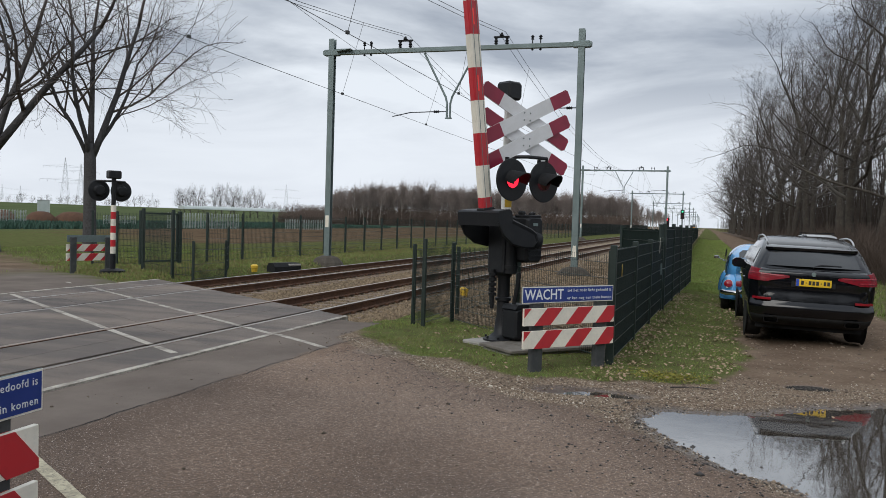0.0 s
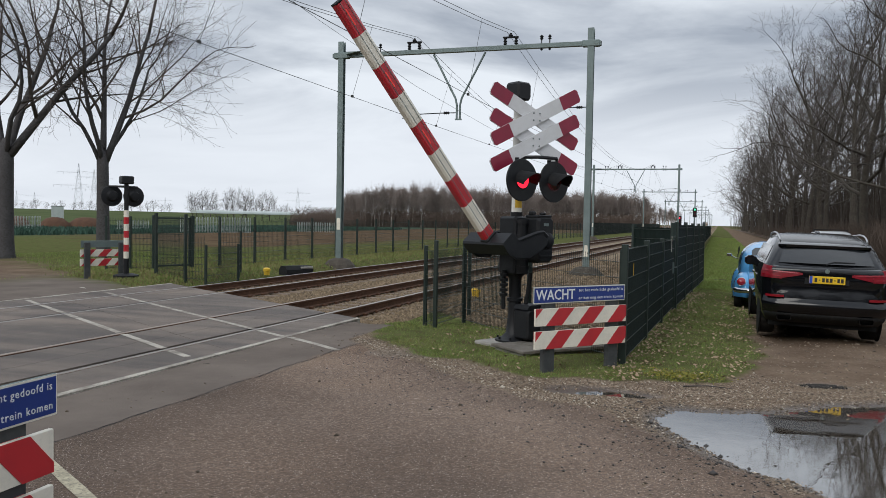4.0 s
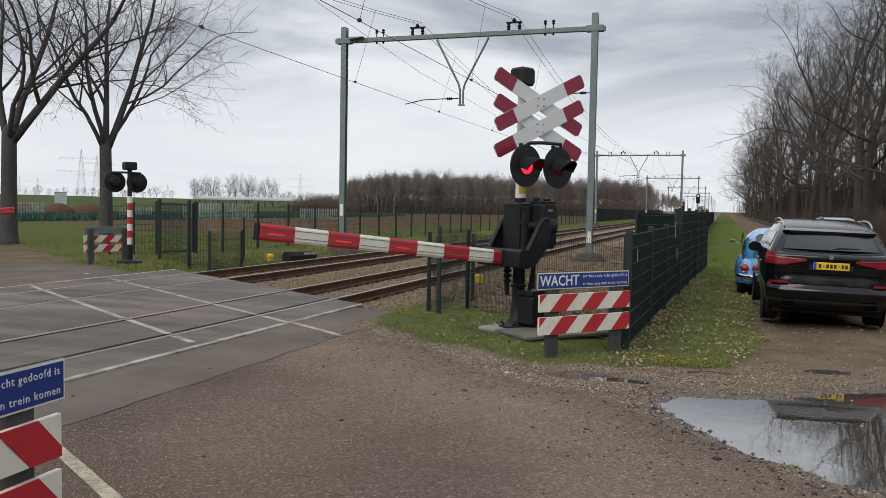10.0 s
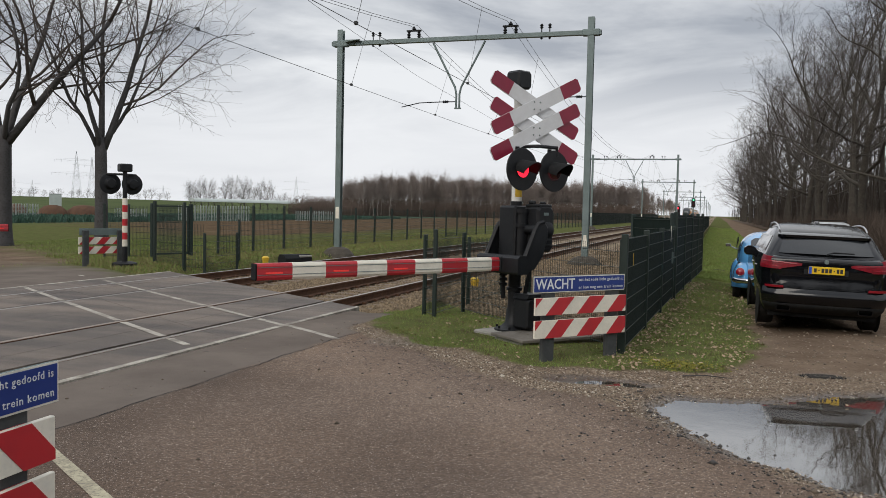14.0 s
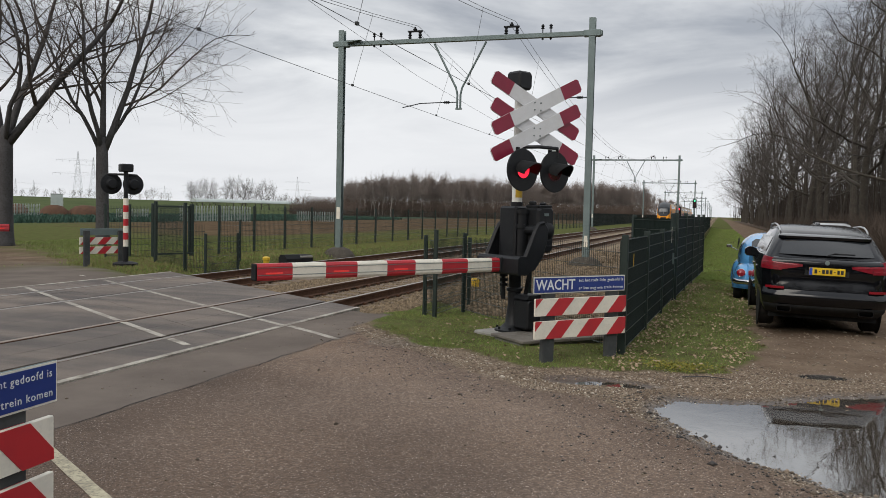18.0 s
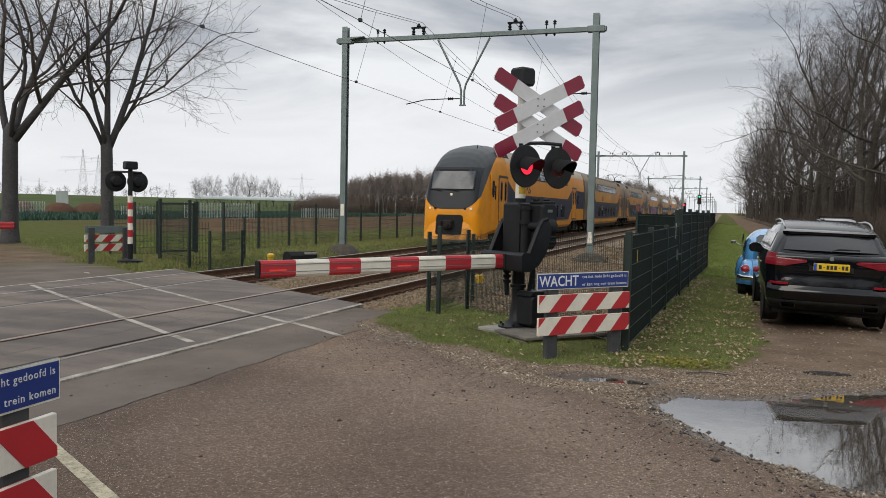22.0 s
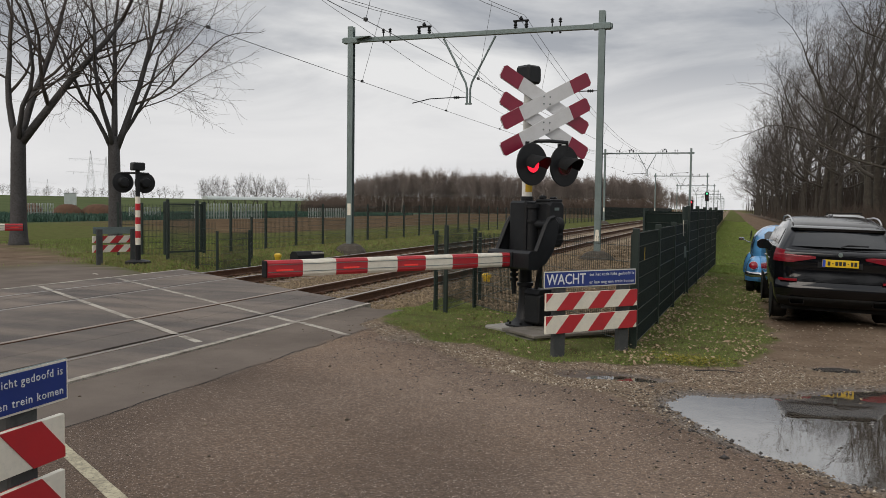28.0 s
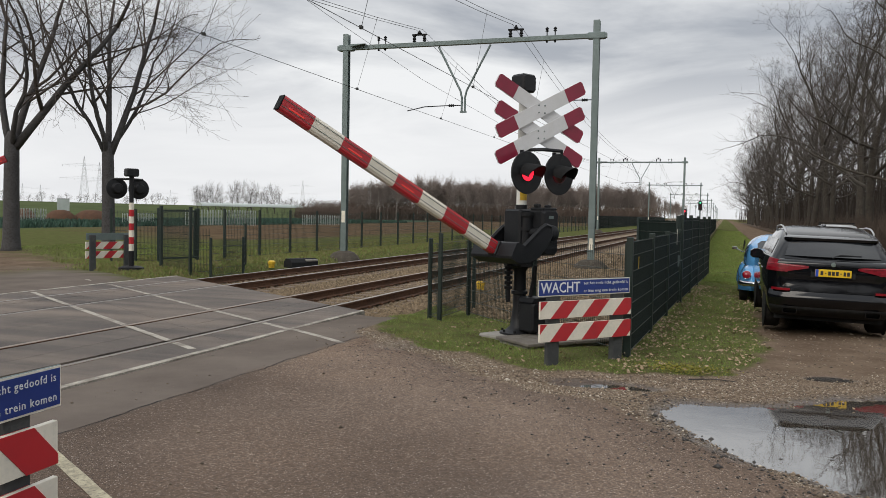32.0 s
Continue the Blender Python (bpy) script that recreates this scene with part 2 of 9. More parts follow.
# ---- mesh building ----
class Geo:
    """Vertices and faces of one mesh, with a material slot for each face."""

    def __init__(self):
        self.v, self.f, self.m, self.slot = [], [], [], 0

    def add(self, verts, faces):
        k = len(self.v)
        self.v.extend(tuple(p) for p in verts)
        self.f.extend(tuple(i + k for i in f) for f in faces)
        self.m.extend([self.slot] * len(faces))
        return self

    def box(self, lo, hi, m=None, bevel=0.0):
        (x0, y0, z0), (x1, y1, z1) = lo, hi
        b = min(bevel, 0.45 * min(x1 - x0, y1 - y0, z1 - z0))
        if b <= 0:
            vs = [(x, y, z) for z in (z0, z1) for x, y in ((x0, y0), (x1, y0), (x1, y1), (x0, y1))]
            fs = [(3, 2, 1, 0), (4, 5, 6, 7), (0, 1, 5, 4), (1, 2, 6, 5), (2, 3, 7, 6), (3, 0, 4, 7)]
        else:
            def ring(z, i):
                return [(x0 + b + i, y0 + i, z), (x1 - b - i, y0 + i, z), (x1 - i, y0 + b + i, z), (x1 - i, y1 - b - i, z), (x1 - b - i, y1 - i, z), (x0 + b + i, y1 - i, z), (x0 + i, y1 - b - i, z), (x0 + i, y0 + b + i, z)]
            vs = ring(z0, b * 0.7) + ring(z0 + b, 0) + ring(z1 - b, 0) + ring(z1, b * 0.7)
            fs = [tuple(range(7, -1, -1)), tuple(range(24, 32))]
            fs += [(8 * r + i, 8 * r + (i + 1) % 8, 8 * r + 8 + (i + 1) % 8, 8 * r + 8 + i) for r in range(3) for i in range(8)]
        if m is not None:
            vs = [m @ Vector(p) for p in vs]
        return self.add(vs, fs)

    def rod(self, a, b, r0, r1=None, n=8, caps=True):
        a, b = Vector(a), Vector(b)
        r1 = r0 if r1 is None else r1
        d = (b - a).normalized()
        s = d.orthogonal().normalized()
        t = d.cross(s)
        vs = [p + (s * math.cos(2 * math.pi * i / n) + t * math.sin(2 * math.pi * i / n)) * r for p, r in ((a, r0), (b, r1)) for i in range(n)]
        fs = [(i, (i + 1) % n, n + (i + 1) % n, n + i) for i in range(n)]
        if caps:
            fs += [tuple(range(n - 1, -1, -1)), tuple(range(n, 2 * n))]
        return self.add(vs, fs)

    def tube(self, pts, radii, n=6):
        """A pipe along a line of points."""
        pts = [Vector(q) for q in pts]
        vs, fs = [], []
        s = None
        for i, q in enumerate(pts):
            d = (pts[min(i + 1, len(pts) - 1)] - pts[max(i - 1, 0)]).normalized()
            s = (d.orthogonal() if s is None else s - d * s.dot(d)).normalized()
            t = d.cross(s)
            r = radii[i] if hasattr(radii, "__len__") else radii
            vs += [q + (s * math.cos(2 * math.pi * k / n) + t * math.sin(2 * math.pi * k / n)) * r for k in range(n)]
        for i in range(len(pts) - 1):
            fs += [(i * n + k, i * n + (k + 1) % n, (i + 1) * n + (k + 1) % n, (i + 1) * n + k) for k in range(n)]
        fs += [tuple(range(n - 1, -1, -1)), tuple(range(len(vs) - n, len(vs)))]
        return self.add(vs, fs)

    def prism(self, outline, depth, m):
        """A plate: the outline (x, y) in the plane of m, thickened by depth along m's z."""
        n = len(outline)
        vs = [m @ Vector((x, y, z)) for z in (0, depth) for x, y in outline]
        fs = [tuple(range(n - 1, -1, -1)), tuple(range(n, 2 * n))] + [(i, (i + 1) % n, n + (i + 1) % n, n + i) for i in range(n)]
        return self.add(vs, fs)

    def lathe(self, profile, m, n=24):
        """Rings of (radius, height) about m's z axis."""
        vs, fs = [], []
        for r, z in profile:
            vs += [m @ Vector((r * math.cos(2 * math.pi * k / n), r * math.sin(2 * math.pi * k / n), z)) for k in range(n)]
        for i in range(len(profile) - 1):
            fs += [(i * n + k, i * n + (k + 1) % n, (i + 1) * n + (k + 1) % n, (i + 1) * n + k) for k in range(n)]
        fs += [tuple(range(n - 1, -1, -1)), tuple(range(len(vs) - n, len(vs)))]
        return self.add(vs, fs)

    def loft(self, rings, closed=True, caps=True):
        n = len(rings[0])
        vs = [p for r in rings for p in r]
        fs = []
        for i in range(len(rings) - 1):
            for k in range(n if closed else n - 1):
                fs.append((i * n + k, i * n + (k + 1) % n, (i + 1) * n + (k + 1) % n, (i + 1) * n + k))
        if caps and closed:
            fs += [tuple(range(n - 1, -1, -1)), tuple(range(len(vs) - n, len(vs)))]
        return self.add(vs, fs)


def to_mesh(name, geo, materials, smooth=None):
    me = bpy.data.meshes.new(name)
    me.from_pydata(geo.v, [], geo.f)
    for m in materials if isinstance(materials, (list, tuple)) else [materials]:
        me.materials.append(m)
    if any(geo.m):
        me.polygons.foreach_set("material_index", geo.m)
    bm = bmesh.new()
    bm.from_mesh(me)
    bmesh.ops.recalc_face_normals(bm, faces=bm.faces)
    bm.to_mesh(me)
    bm.free()
    if smooth is not None:
        me.shade_smooth()
        me.set_sharp_from_angle(angle=radians(smooth))
    return me


def part(name, geo, material, parent=None, label="", smooth=None, at=None):
    """One mesh object, under a thing or a part when there is one."""
    ob = new(name, to_mesh(name, geo, material, smooth) if isinstance(geo, Geo) else geo)
    if parent is not None:
        ob.parent = parent
    if at is not None:
        ob.matrix_basis = at
    return tagged(ob, label)


def thing(name, m, label, category, group="", kind=""):
    ob = new(name)
    ob.empty_display_size = 0.1
    ob.matrix_basis = m
    return tagged(ob, label, category, group, kind)


def rotz(a):
    return Matrix.Rotation(radians(a), 4, "Z")


def basis(o, x, y):
    """The pose at o whose x and y axes are x and y."""
    x, y = Vector(x).normalized(), Vector(y).normalized()
    z = x.cross(y).normalized()
    y = z.cross(x)
    return Matrix(((x.x, y.x, z.x, o[0]), (x.y, y.y, z.y, o[1]), (x.z, y.z, z.z, o[2]), (0, 0, 0, 1)))


# ---- plan: x across the track, y along it, z from the rail heads ----
NEAR, FAR = -7.42, -11.38
ROAD = Vector((-0.845, 0.535, 0))
ACROSS = Vector((0.535, 0.845, 0))
MAST_L, MAST_R, GANTRY, BAY, BEAM = -13.9, -4.37, 29.1, 67.7, 7.97


def smooth(a, b, x):
    t = np.clip((np.asarray(x, float) - a) / (b - a), 0, 1)
    return t * t * (3 - 2 * t)


def wobble(x, y, scale, seed=0.0):
    """Cheap smooth noise on arrays, about -1 to 1."""
    s = np.zeros_like(np.asarray(x, float) + np.asarray(y, float))
    rng = np.random.RandomState(int(seed * 10) + 7)
    for k in range(9):
        a = rng.uniform(0, 2 * math.pi)
        f = scale * rng.uniform(0.5, 2.6)
        s = s + np.sin((x * math.cos(a) + y * math.sin(a)) * f + rng.uniform(0, 6.3)) / 9 ** 0.5 / (0.6 + f / scale / 1.6)
    return s


def side_of(x, y, line):
    """Signed distance to an open polyline; positive on its right as one goes along it."""
    best = np.full(np.shape(x), 1e9)
    sign = np.ones(np.shape(x))
    for (ax, ay), (bx, by) in zip(line, line[1:]):
        dx, dy = bx - ax, by - ay
        t = np.clip(((x - ax) * dx + (y - ay) * dy) / (dx * dx + dy * dy), 0, 1)
        d = np.hypot(x - ax - t * dx, y - ay - t * dy)
        c = (x - ax) * dy - (y - ay) * dx
        near = d < best
        best = np.where(near, d, best)
        sign = np.where(near, np.where(c >= 0, 1, -1), sign)
    return best * sign


TAR_EDGE = [(-6.0, 12.0), (-5.08, 11.1), (-4.06, 9.9), (-3.35, 9.3), (-2.68, 8.7), (-1.81, 8.05), (-1.0, 7.75), (-0.6, 7.42), (-0.3, 6.95), (0.05, 6.4), (0.5, 5.85), (0.95, 5.5), (2.0, 4.9), (9.0, 1.5)]
GRASS_EDGE = [(-5.6, 12.4), (-5.16, 11.7), (-4.38, 10.65), (-3.61, 10.0), (-2.95, 9.5), (-2.04, 9.05), (-1.55, 9.1), (-1.13, 9.2), (-0.45, 9.3), (0.2, 9.55), (0.5, 10.5), (0.68, 12.0), (0.72, 18.0), (1.0, 26.0), (1.9, 38.0), (2.27, 50.0), (2.3, 120.0), (2.8, 240.0), (3.2, 600.0)]
PUDDLE = [(-0.42, 7.2), (-0.58, 7.75), (-0.5, 8.2), (0.05, 8.4), (0.6, 8.5), (1.15, 8.95), (1.7, 9.3), (2.6, 9.4), (3.4, 8.2), (3.2, 6.4), (2.0, 5.6), (1.08, 5.7), (0.62, 5.7), (0.4, 6.1), (0.0, 6.5), (-0.25, 6.9), (-0.42, 7.2)]


def inside(x, y, poly):
    """Signed distance to a closed polygon, positive inside."""
    d = np.abs(side_of(x, y, poly))
    c = np.zeros(np.shape(x), bool)
    for (ax, ay), (bx, by) in zip(poly, poly[1:]):
        if ay != by:
            c ^= ((ay > y) != (by > y)) & (x < (bx - ax) * (y - ay) / (by - ay) + ax)
    return np.where(c, d, -d)


def along_n(x, y):
    return x * ACROSS.x + y * ACROSS.y


def height(x, y):
    """The lie of the land."""
    x, y = np.asarray(x, float), np.asarray(y, float)
    z = -0.055 * smooth(-0.6, 0.8, x) * smooth(10.5, 13.0, y) - 0.05 * smooth(-0.6, 0.5, x) * smooth(16.5, 19.5, y)
    z = z - 0.008 - 0.10 * smooth(12.0, 14.5, y) * smooth(-0.9, -2.5, x) * smooth(-14.5, -13.5, x)
    n = along_n(x, y)
    bed = smooth(-5.2, -6.3, x) * smooth(-14.2, -12.9, x) * smooth(7.7, 8.1, n)
    deck = ((x < -5.88) & (x > -13.12)) * 1.0
    z = z - 0.36 * np.maximum(bed, deck)
    z = z - 0.12 * smooth(-14.0, -19.0, x)
    z = z + 0.018 * wobble(x, y, 1.7, 1) * smooth(9.2, 10.5, y) * smooth(-20, -4, x)
    p = inside(x, y, PUDDLE) + 0.13 * wobble(x, y, 4.0, 2) + 0.05 * wobble(x, y, 17.0, 3)
    z = z - 0.055 * smooth(-0.25, 0.35, p)
    z = z - 0.042 * smooth(0.42, 0.2, np.hypot((x + 1.1) / 1.9, (y - 8.6) / 0.75) + 0.05 * wobble(x, y, 9, 5))
    z = z - 0.035 * smooth(0.3, 0.05, np.hypot((x - 1.15) / 1.4, (y - 9.9) / 0.8) + 0.05 * wobble(x, y, 8, 6))
    rut = np.exp(-((x - 1.0 - 0.1 * np.sin(y * 0.25)) / 0.22) ** 2) + np.exp(-((x - 2.4 - 0.1 * np.sin(y * 0.25)) / 0.25) ** 2)
    z = z - 0.03 * rut * smooth(9.5, 12, y)
    # the dyke far to the west
    z = z + 4.6 * smooth(-260, -360, x) * smooth(1000, 800, y) - 0.25 * smooth(-19, -40, x)
    return z


def zones(x, y):
    """How much of each surface there is: asphalt, gravel, earth; field soil, crop, meadow."""
    tar = side_of(x, y, TAR_EDGE)
    j = 0.10 * wobble(x, y, 3.0, 11) + 0.05 * wobble(x, y, 14.0, 12)
    n = along_n(x, y)
    asphalt = np.maximum(smooth(-0.08, 0.12, tar + j), (x < -5.0) * smooth(8.1, 7.8, along_n(x, y) + j)) * (x > -7.0)
    grass = side_of(x, y, GRASS_EDGE)
    west = (x < -12.9)
    wn = smooth(7.0, 6.5, n + 2.0 * j) * smooth(-6.0, -5.0, n)
    fade = smooth(-20.5, -17.0, x + 3 * j)
    asphalt = np.where(west, wn * fade, asphalt)
    verge = smooth(0.05, -0.15, grass + 1.2 * j)
    earth = np.where(x > -5.5, 1 - verge, 0)
    earth = np.where(x > 3.6 + 3.2 * smooth(22, 60, y) + 0.35 * wobble(x, y, 0.9, 13), earth * 0.25, earth)
    gravel = np.where(x > -5.5, smooth(1.9, 0.2, -tar + 2.0 * j) * (1 - verge), 0)
    gravel = np.maximum(gravel, 0.8 * np.where(x > -5.5, smooth(10.6, 9.2, y + j * 3) * (1 - verge), 0))
    # the stony yard behind the mesh fence
    yard = smooth(0.0, 0.3, y - (14.35 - (x + 4.28) * 1.139) + j) * smooth(-1.1, -1.25, x) * (x > -5.6)
    gravel = np.maximum(gravel, yard * 0.95)
    # the side road that leaves the crossing to the west, muddy
    mud = smooth(2.3, 1.2, np.abs(y - 19.0 + (x + 19) * 0.75 + 3 * j)) * smooth(-17.5, -19.5, x) * smooth(-34, -30, x)
    mud2 = wn * (1 - fade)
    earth = np.where(west, np.maximum(mud, mud2), earth)
    far_grass = side_of(x, y, [(-110.0, 71.0), (-71.0, 68.5), (-60.0, 67.0), (-43.5, 54.0), (-36.0, 48.0), (-28.5, 47.0), (-26.5, 62.0), (-27.0, 110.0), (-24.0, 300.0)])
    field = smooth(0.6, -0.6, far_grass + 6 * j) * (x < -20.5) * (1 - earth)
    crop = smooth(-62, -64, x + 0.02 * y) * smooth(-90, -88, x)
    meadow = smooth(-90, -92, x)
    return asphalt, gravel, earth, field, crop, meadow


def axis(fine_lo, fine_hi, step, lo, hi, growth=1.16):
    mid = list(np.arange(fine_lo, fine_hi, step))
    a, s = [fine_lo], step
    while a[-1] > lo:
        s *= growth
        a.append(a[-1] - s)
    b, s = [mid[-1]], step
    while b[-1] < hi:
        s *= growth
        b.append(b[-1] + s)
    return np.array(a[:0:-1] + mid + b[1:])


def ground_material():
    m = bpy.data.materials.new("mixed_ground")
    m.use_nodes = True
    nt = m.node_tree
    L = nt.links.new
    bsdf = nt.nodes["Principled BSDF"]
    co = nt.nodes.new("ShaderNodeTexCoord")

    def noise_tex(scale, detail=5, rough=0.6):
        n = nt.nodes.new("ShaderNodeTexNoise")
        n.inputs["Scale"].default_value, n.inputs["Detail"].default_value, n.inputs["Roughness"].default_value = scale, detail, rough
        L(co.outputs["Object"], n.inputs["Vector"])
        return n.outputs["Fac"]

    def voro(scale, what="Color"):
        n = nt.nodes.new("ShaderNodeTexVoronoi")
        n.inputs["Scale"].default_value = scale
        L(co.outputs["Object"], n.inputs["Vector"])
        return n.outputs[what]

    def ramp(src, stops):
        r = nt.nodes.new("ShaderNodeValToRGB")
        e = r.color_ramp.elements
        while len(e) < len(stops):
            e.new(0.5)
        for q, (pos, col) in zip(e, stops):
            q.position, q.color = pos, (*col, 1)
        L(src, r.inputs[0])
        return r.outputs[0]

    def mix(fac, a, b, mode="MIX"):
        x = nt.nodes.new("ShaderNodeMixRGB")
        x.blend_type = mode
        for k, s in enumerate((fac, a, b)):
            if isinstance(s, (int, float)):
                x.inputs[k].default_value = s
            elif isinstance(s, tuple):
                x.inputs[k].default_value = (*s, 1)
            else:
                L(s, x.inputs[k])
        return x.outputs[0]

    def value_of(col):
        s = nt.nodes.new("ShaderNodeSeparateColor")
        L(col, s.inputs[0])
        return s.outputs[0]

    def attr(name):
        a = nt.nodes.new("ShaderNodeVertexColor")
        a.layer_name = name
        s = nt.nodes.new("ShaderNodeSeparateColor")
        L(a.outputs["Color"], s.inputs[0])
        return [s.outputs[0], s.outputs[1], s.outputs[2], a.outputs["Alpha"]]

    za, zb = attr("zone_a"), attr("zone_b")
    # grass soil: what shows between the blades
    soil = ramp(noise_tex(2.2), [(0.3, (0.085, 0.066, 0.040)), (0.5, (0.10, 0.118, 0.042)), (0.72, (0.15, 0.118, 0.072))])
    soil = mix(ramp(noise_tex(55), [(0.35, (0, 0, 0)), (0.7, (0.4, 0.4, 0.4))]), soil, (0.04, 0.055, 0.018))
    # worn asphalt with pale stone chips
    tar = ramp(noise_tex(0.4), [(0.34, (0.100, 0.080, 0.065)), (0.66, (0.196, 0.157, 0.127))])
    tar = mix(ramp(noise_tex(9), [(0.4, (0, 0, 0)), (0.75, (0.45, 0.45, 0.45))]), tar, (0.120, 0.097, 0.078))
    tar = mix(ramp(noise_tex(0.23, 3), [(0.42, (0, 0, 0)), (0.62, (0.65, 0.65, 0.65))]), tar, (0.168, 0.124, 0.091))
    chip = value_of(voro(165))
    tar = mix(ramp(chip, [(0.945, (0, 0, 0)), (0.97, (0.9, 0.9, 0.9))]), tar, (0.50, 0.455, 0.40))
    tar = mix(ramp(value_of(voro(230)), [(0.78, (0, 0, 0)), (0.95, (0.30, 0.30, 0.30))]), tar, (0.325, 0.28, 0.24))
    tar = mix(ramp(value_of(voro(150)), [(0.0, (0.75, 0.75, 0.75)), (0.30, (0, 0, 0))]), tar, (0.030, 0.027, 0.026))
    tar = mix(ramp(noise_tex(38, 4, 0.7), [(0.42, (0.6, 0.6, 0.6)), (0.56, (0, 0, 0))]), tar, (0.072, 0.061, 0.054))
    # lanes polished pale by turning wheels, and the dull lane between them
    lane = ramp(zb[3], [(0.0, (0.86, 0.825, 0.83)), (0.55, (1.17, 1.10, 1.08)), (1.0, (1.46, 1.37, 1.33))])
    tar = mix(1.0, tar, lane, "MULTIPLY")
    fresh = ramp(noise_tex(0.8), [(0.3, (0.125, 0.106, 0.093)), (0.7, (0.185, 0.158, 0.138))])
    fresh = mix(ramp(noise_tex(90), [(0.55, (0, 0, 0)), (0.75, (0.5, 0.5, 0.5))]), fresh, (0.15, 0.128, 0.106))
    tar = mix(za[3], tar, fresh)
    grav = ramp(value_of(voro(75)), [(0.0, (0.060, 0.044, 0.033)), (0.45, (0.165, 0.124, 0.091)), (0.8, (0.30, 0.24, 0.18)), (1.0, (0.52, 0.45, 0.36))])
    grav = mix(ramp(noise_tex(1.4), [(0.35, (0.5, 0.5, 0.5)), (0.65, (0, 0, 0))]), grav, (0.12, 0.085, 0.06))
    dirt = ramp(noise_tex(1.1), [(0.3, (0.098, 0.069, 0.050)), (0.7, (0.185, 0.138, 0.102))])
    dirt = mix(ramp(noise_tex(24), [(0.45, (0, 0, 0)), (0.75, (0.5, 0.5, 0.5))]), dirt, (0.23, 0.18, 0.135))
    fld = ramp(noise_tex(0.35), [(0.3, (0.080, 0.055, 0.036)), (0.7, (0.15, 0.108, 0.07))])
    fld = mix(ramp(noise_tex(4), [(0.45, (0, 0, 0)), (0.7, (0.6, 0.6, 0.6))]), fld, (0.045, 0.034, 0.026))
    crop = ramp(noise_tex(0.8), [(0.3, (0.035, 0.062, 0.045)), (0.7, (0.07, 0.11, 0.08))])
    mead = ramp(noise_tex(0.05), [(0.3, (0.066, 0.085, 0.042)), (0.7, (0.095, 0.115, 0.058))])
    c = mix(zb[0], soil, fld)
    c = mix(zb[1], c, crop)
    c = mix(zb[2], c, mead)
    c = mix(za[2], c, dirt)
    c = mix(za[1], c, grav)
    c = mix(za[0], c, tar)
    # low spots near the water stay dark and wet
    geo = nt.nodes.new("ShaderNodeNewGeometry")
    sp = nt.nodes.new("ShaderNodeSeparateXYZ")
    L(geo.outputs["Position"], sp.inputs[0])
    wet = nt.nodes.new("ShaderNodeMapRange")
    wet.inputs["From Min"].default_value, wet.inputs["From Max"].default_value = -0.014, -0.036
    L(sp.outputs["Z"], wet.inputs["Value"])
    wetk = nt.nodes.new("ShaderNodeMath")
    wetk.operation = "MULTIPLY"
    L(wet.outputs[0], wetk.inputs[0])
    nog = nt.nodes.new("ShaderNodeMath")
    nog.operation = "MAXIMUM"
    L(za[1], nog.inputs[0])
    L(za[2], nog.inputs[1])
    L(nog.outputs[0], wetk.inputs[1])
    low = nt.nodes.new("ShaderNodeMapRange")
    low.inputs["From Min"].default_value, low.inputs["From Max"].default_value = 10.7, 10.2
    L(sp.outputs["Y"], low.inputs["Value"])
    wety = nt.nodes.new("ShaderNodeMath")
    wety.operation = "MULTIPLY"
    L(wetk.outputs[0], wety.inputs[0])
    L(low.outputs[0], wety.inputs[1])
    wetk = wety
    c = mix(wetk.outputs[0], c, (0.35, 0.33, 0.32), "MULTIPLY")
    L(c, bsdf.inputs["Base Color"])
    rr = nt.nodes.new("ShaderNodeMapRange")
    rr.inputs["To Min"].default_value, rr.inputs["To Max"].default_value = 0.88, 0.42
    L(wetk.outputs[0], rr.inputs["Value"])
    ra = mix(za[0], (0.92, 0.92, 0.92), (0.62, 0.62, 0.62))
    rm = nt.nodes.new("ShaderNodeMath")
    rm.operation = "MINIMUM"
    L(rr.outputs[0], rm.inputs[0])
    L(value_of(ra), rm.inputs[1])
    L(rm.outputs[0], bsdf.inputs["Roughness"])
    gl = nt.nodes.new("ShaderNodeMapRange")
    gl.inputs["To Min"].default_value, gl.inputs["To Max"].default_value = 0.0, 0.6
    L(wetk.outputs[0], gl.inputs["Value"])
    L(gl.outputs[0], bsdf.inputs["Specular IOR Level"])
    hb = mix(0.5, value_of(voro(70)), noise_tex(30))
    bp = nt.nodes.new("ShaderNodeBump")
    bp.inputs["Strength"].default_value, bp.inputs["Distance"].default_value = 0.7, 0.012
    L(hb, bp.inputs["Height"])
    L(bp.outputs[0], bsdf.inputs["Normal"])
    return m


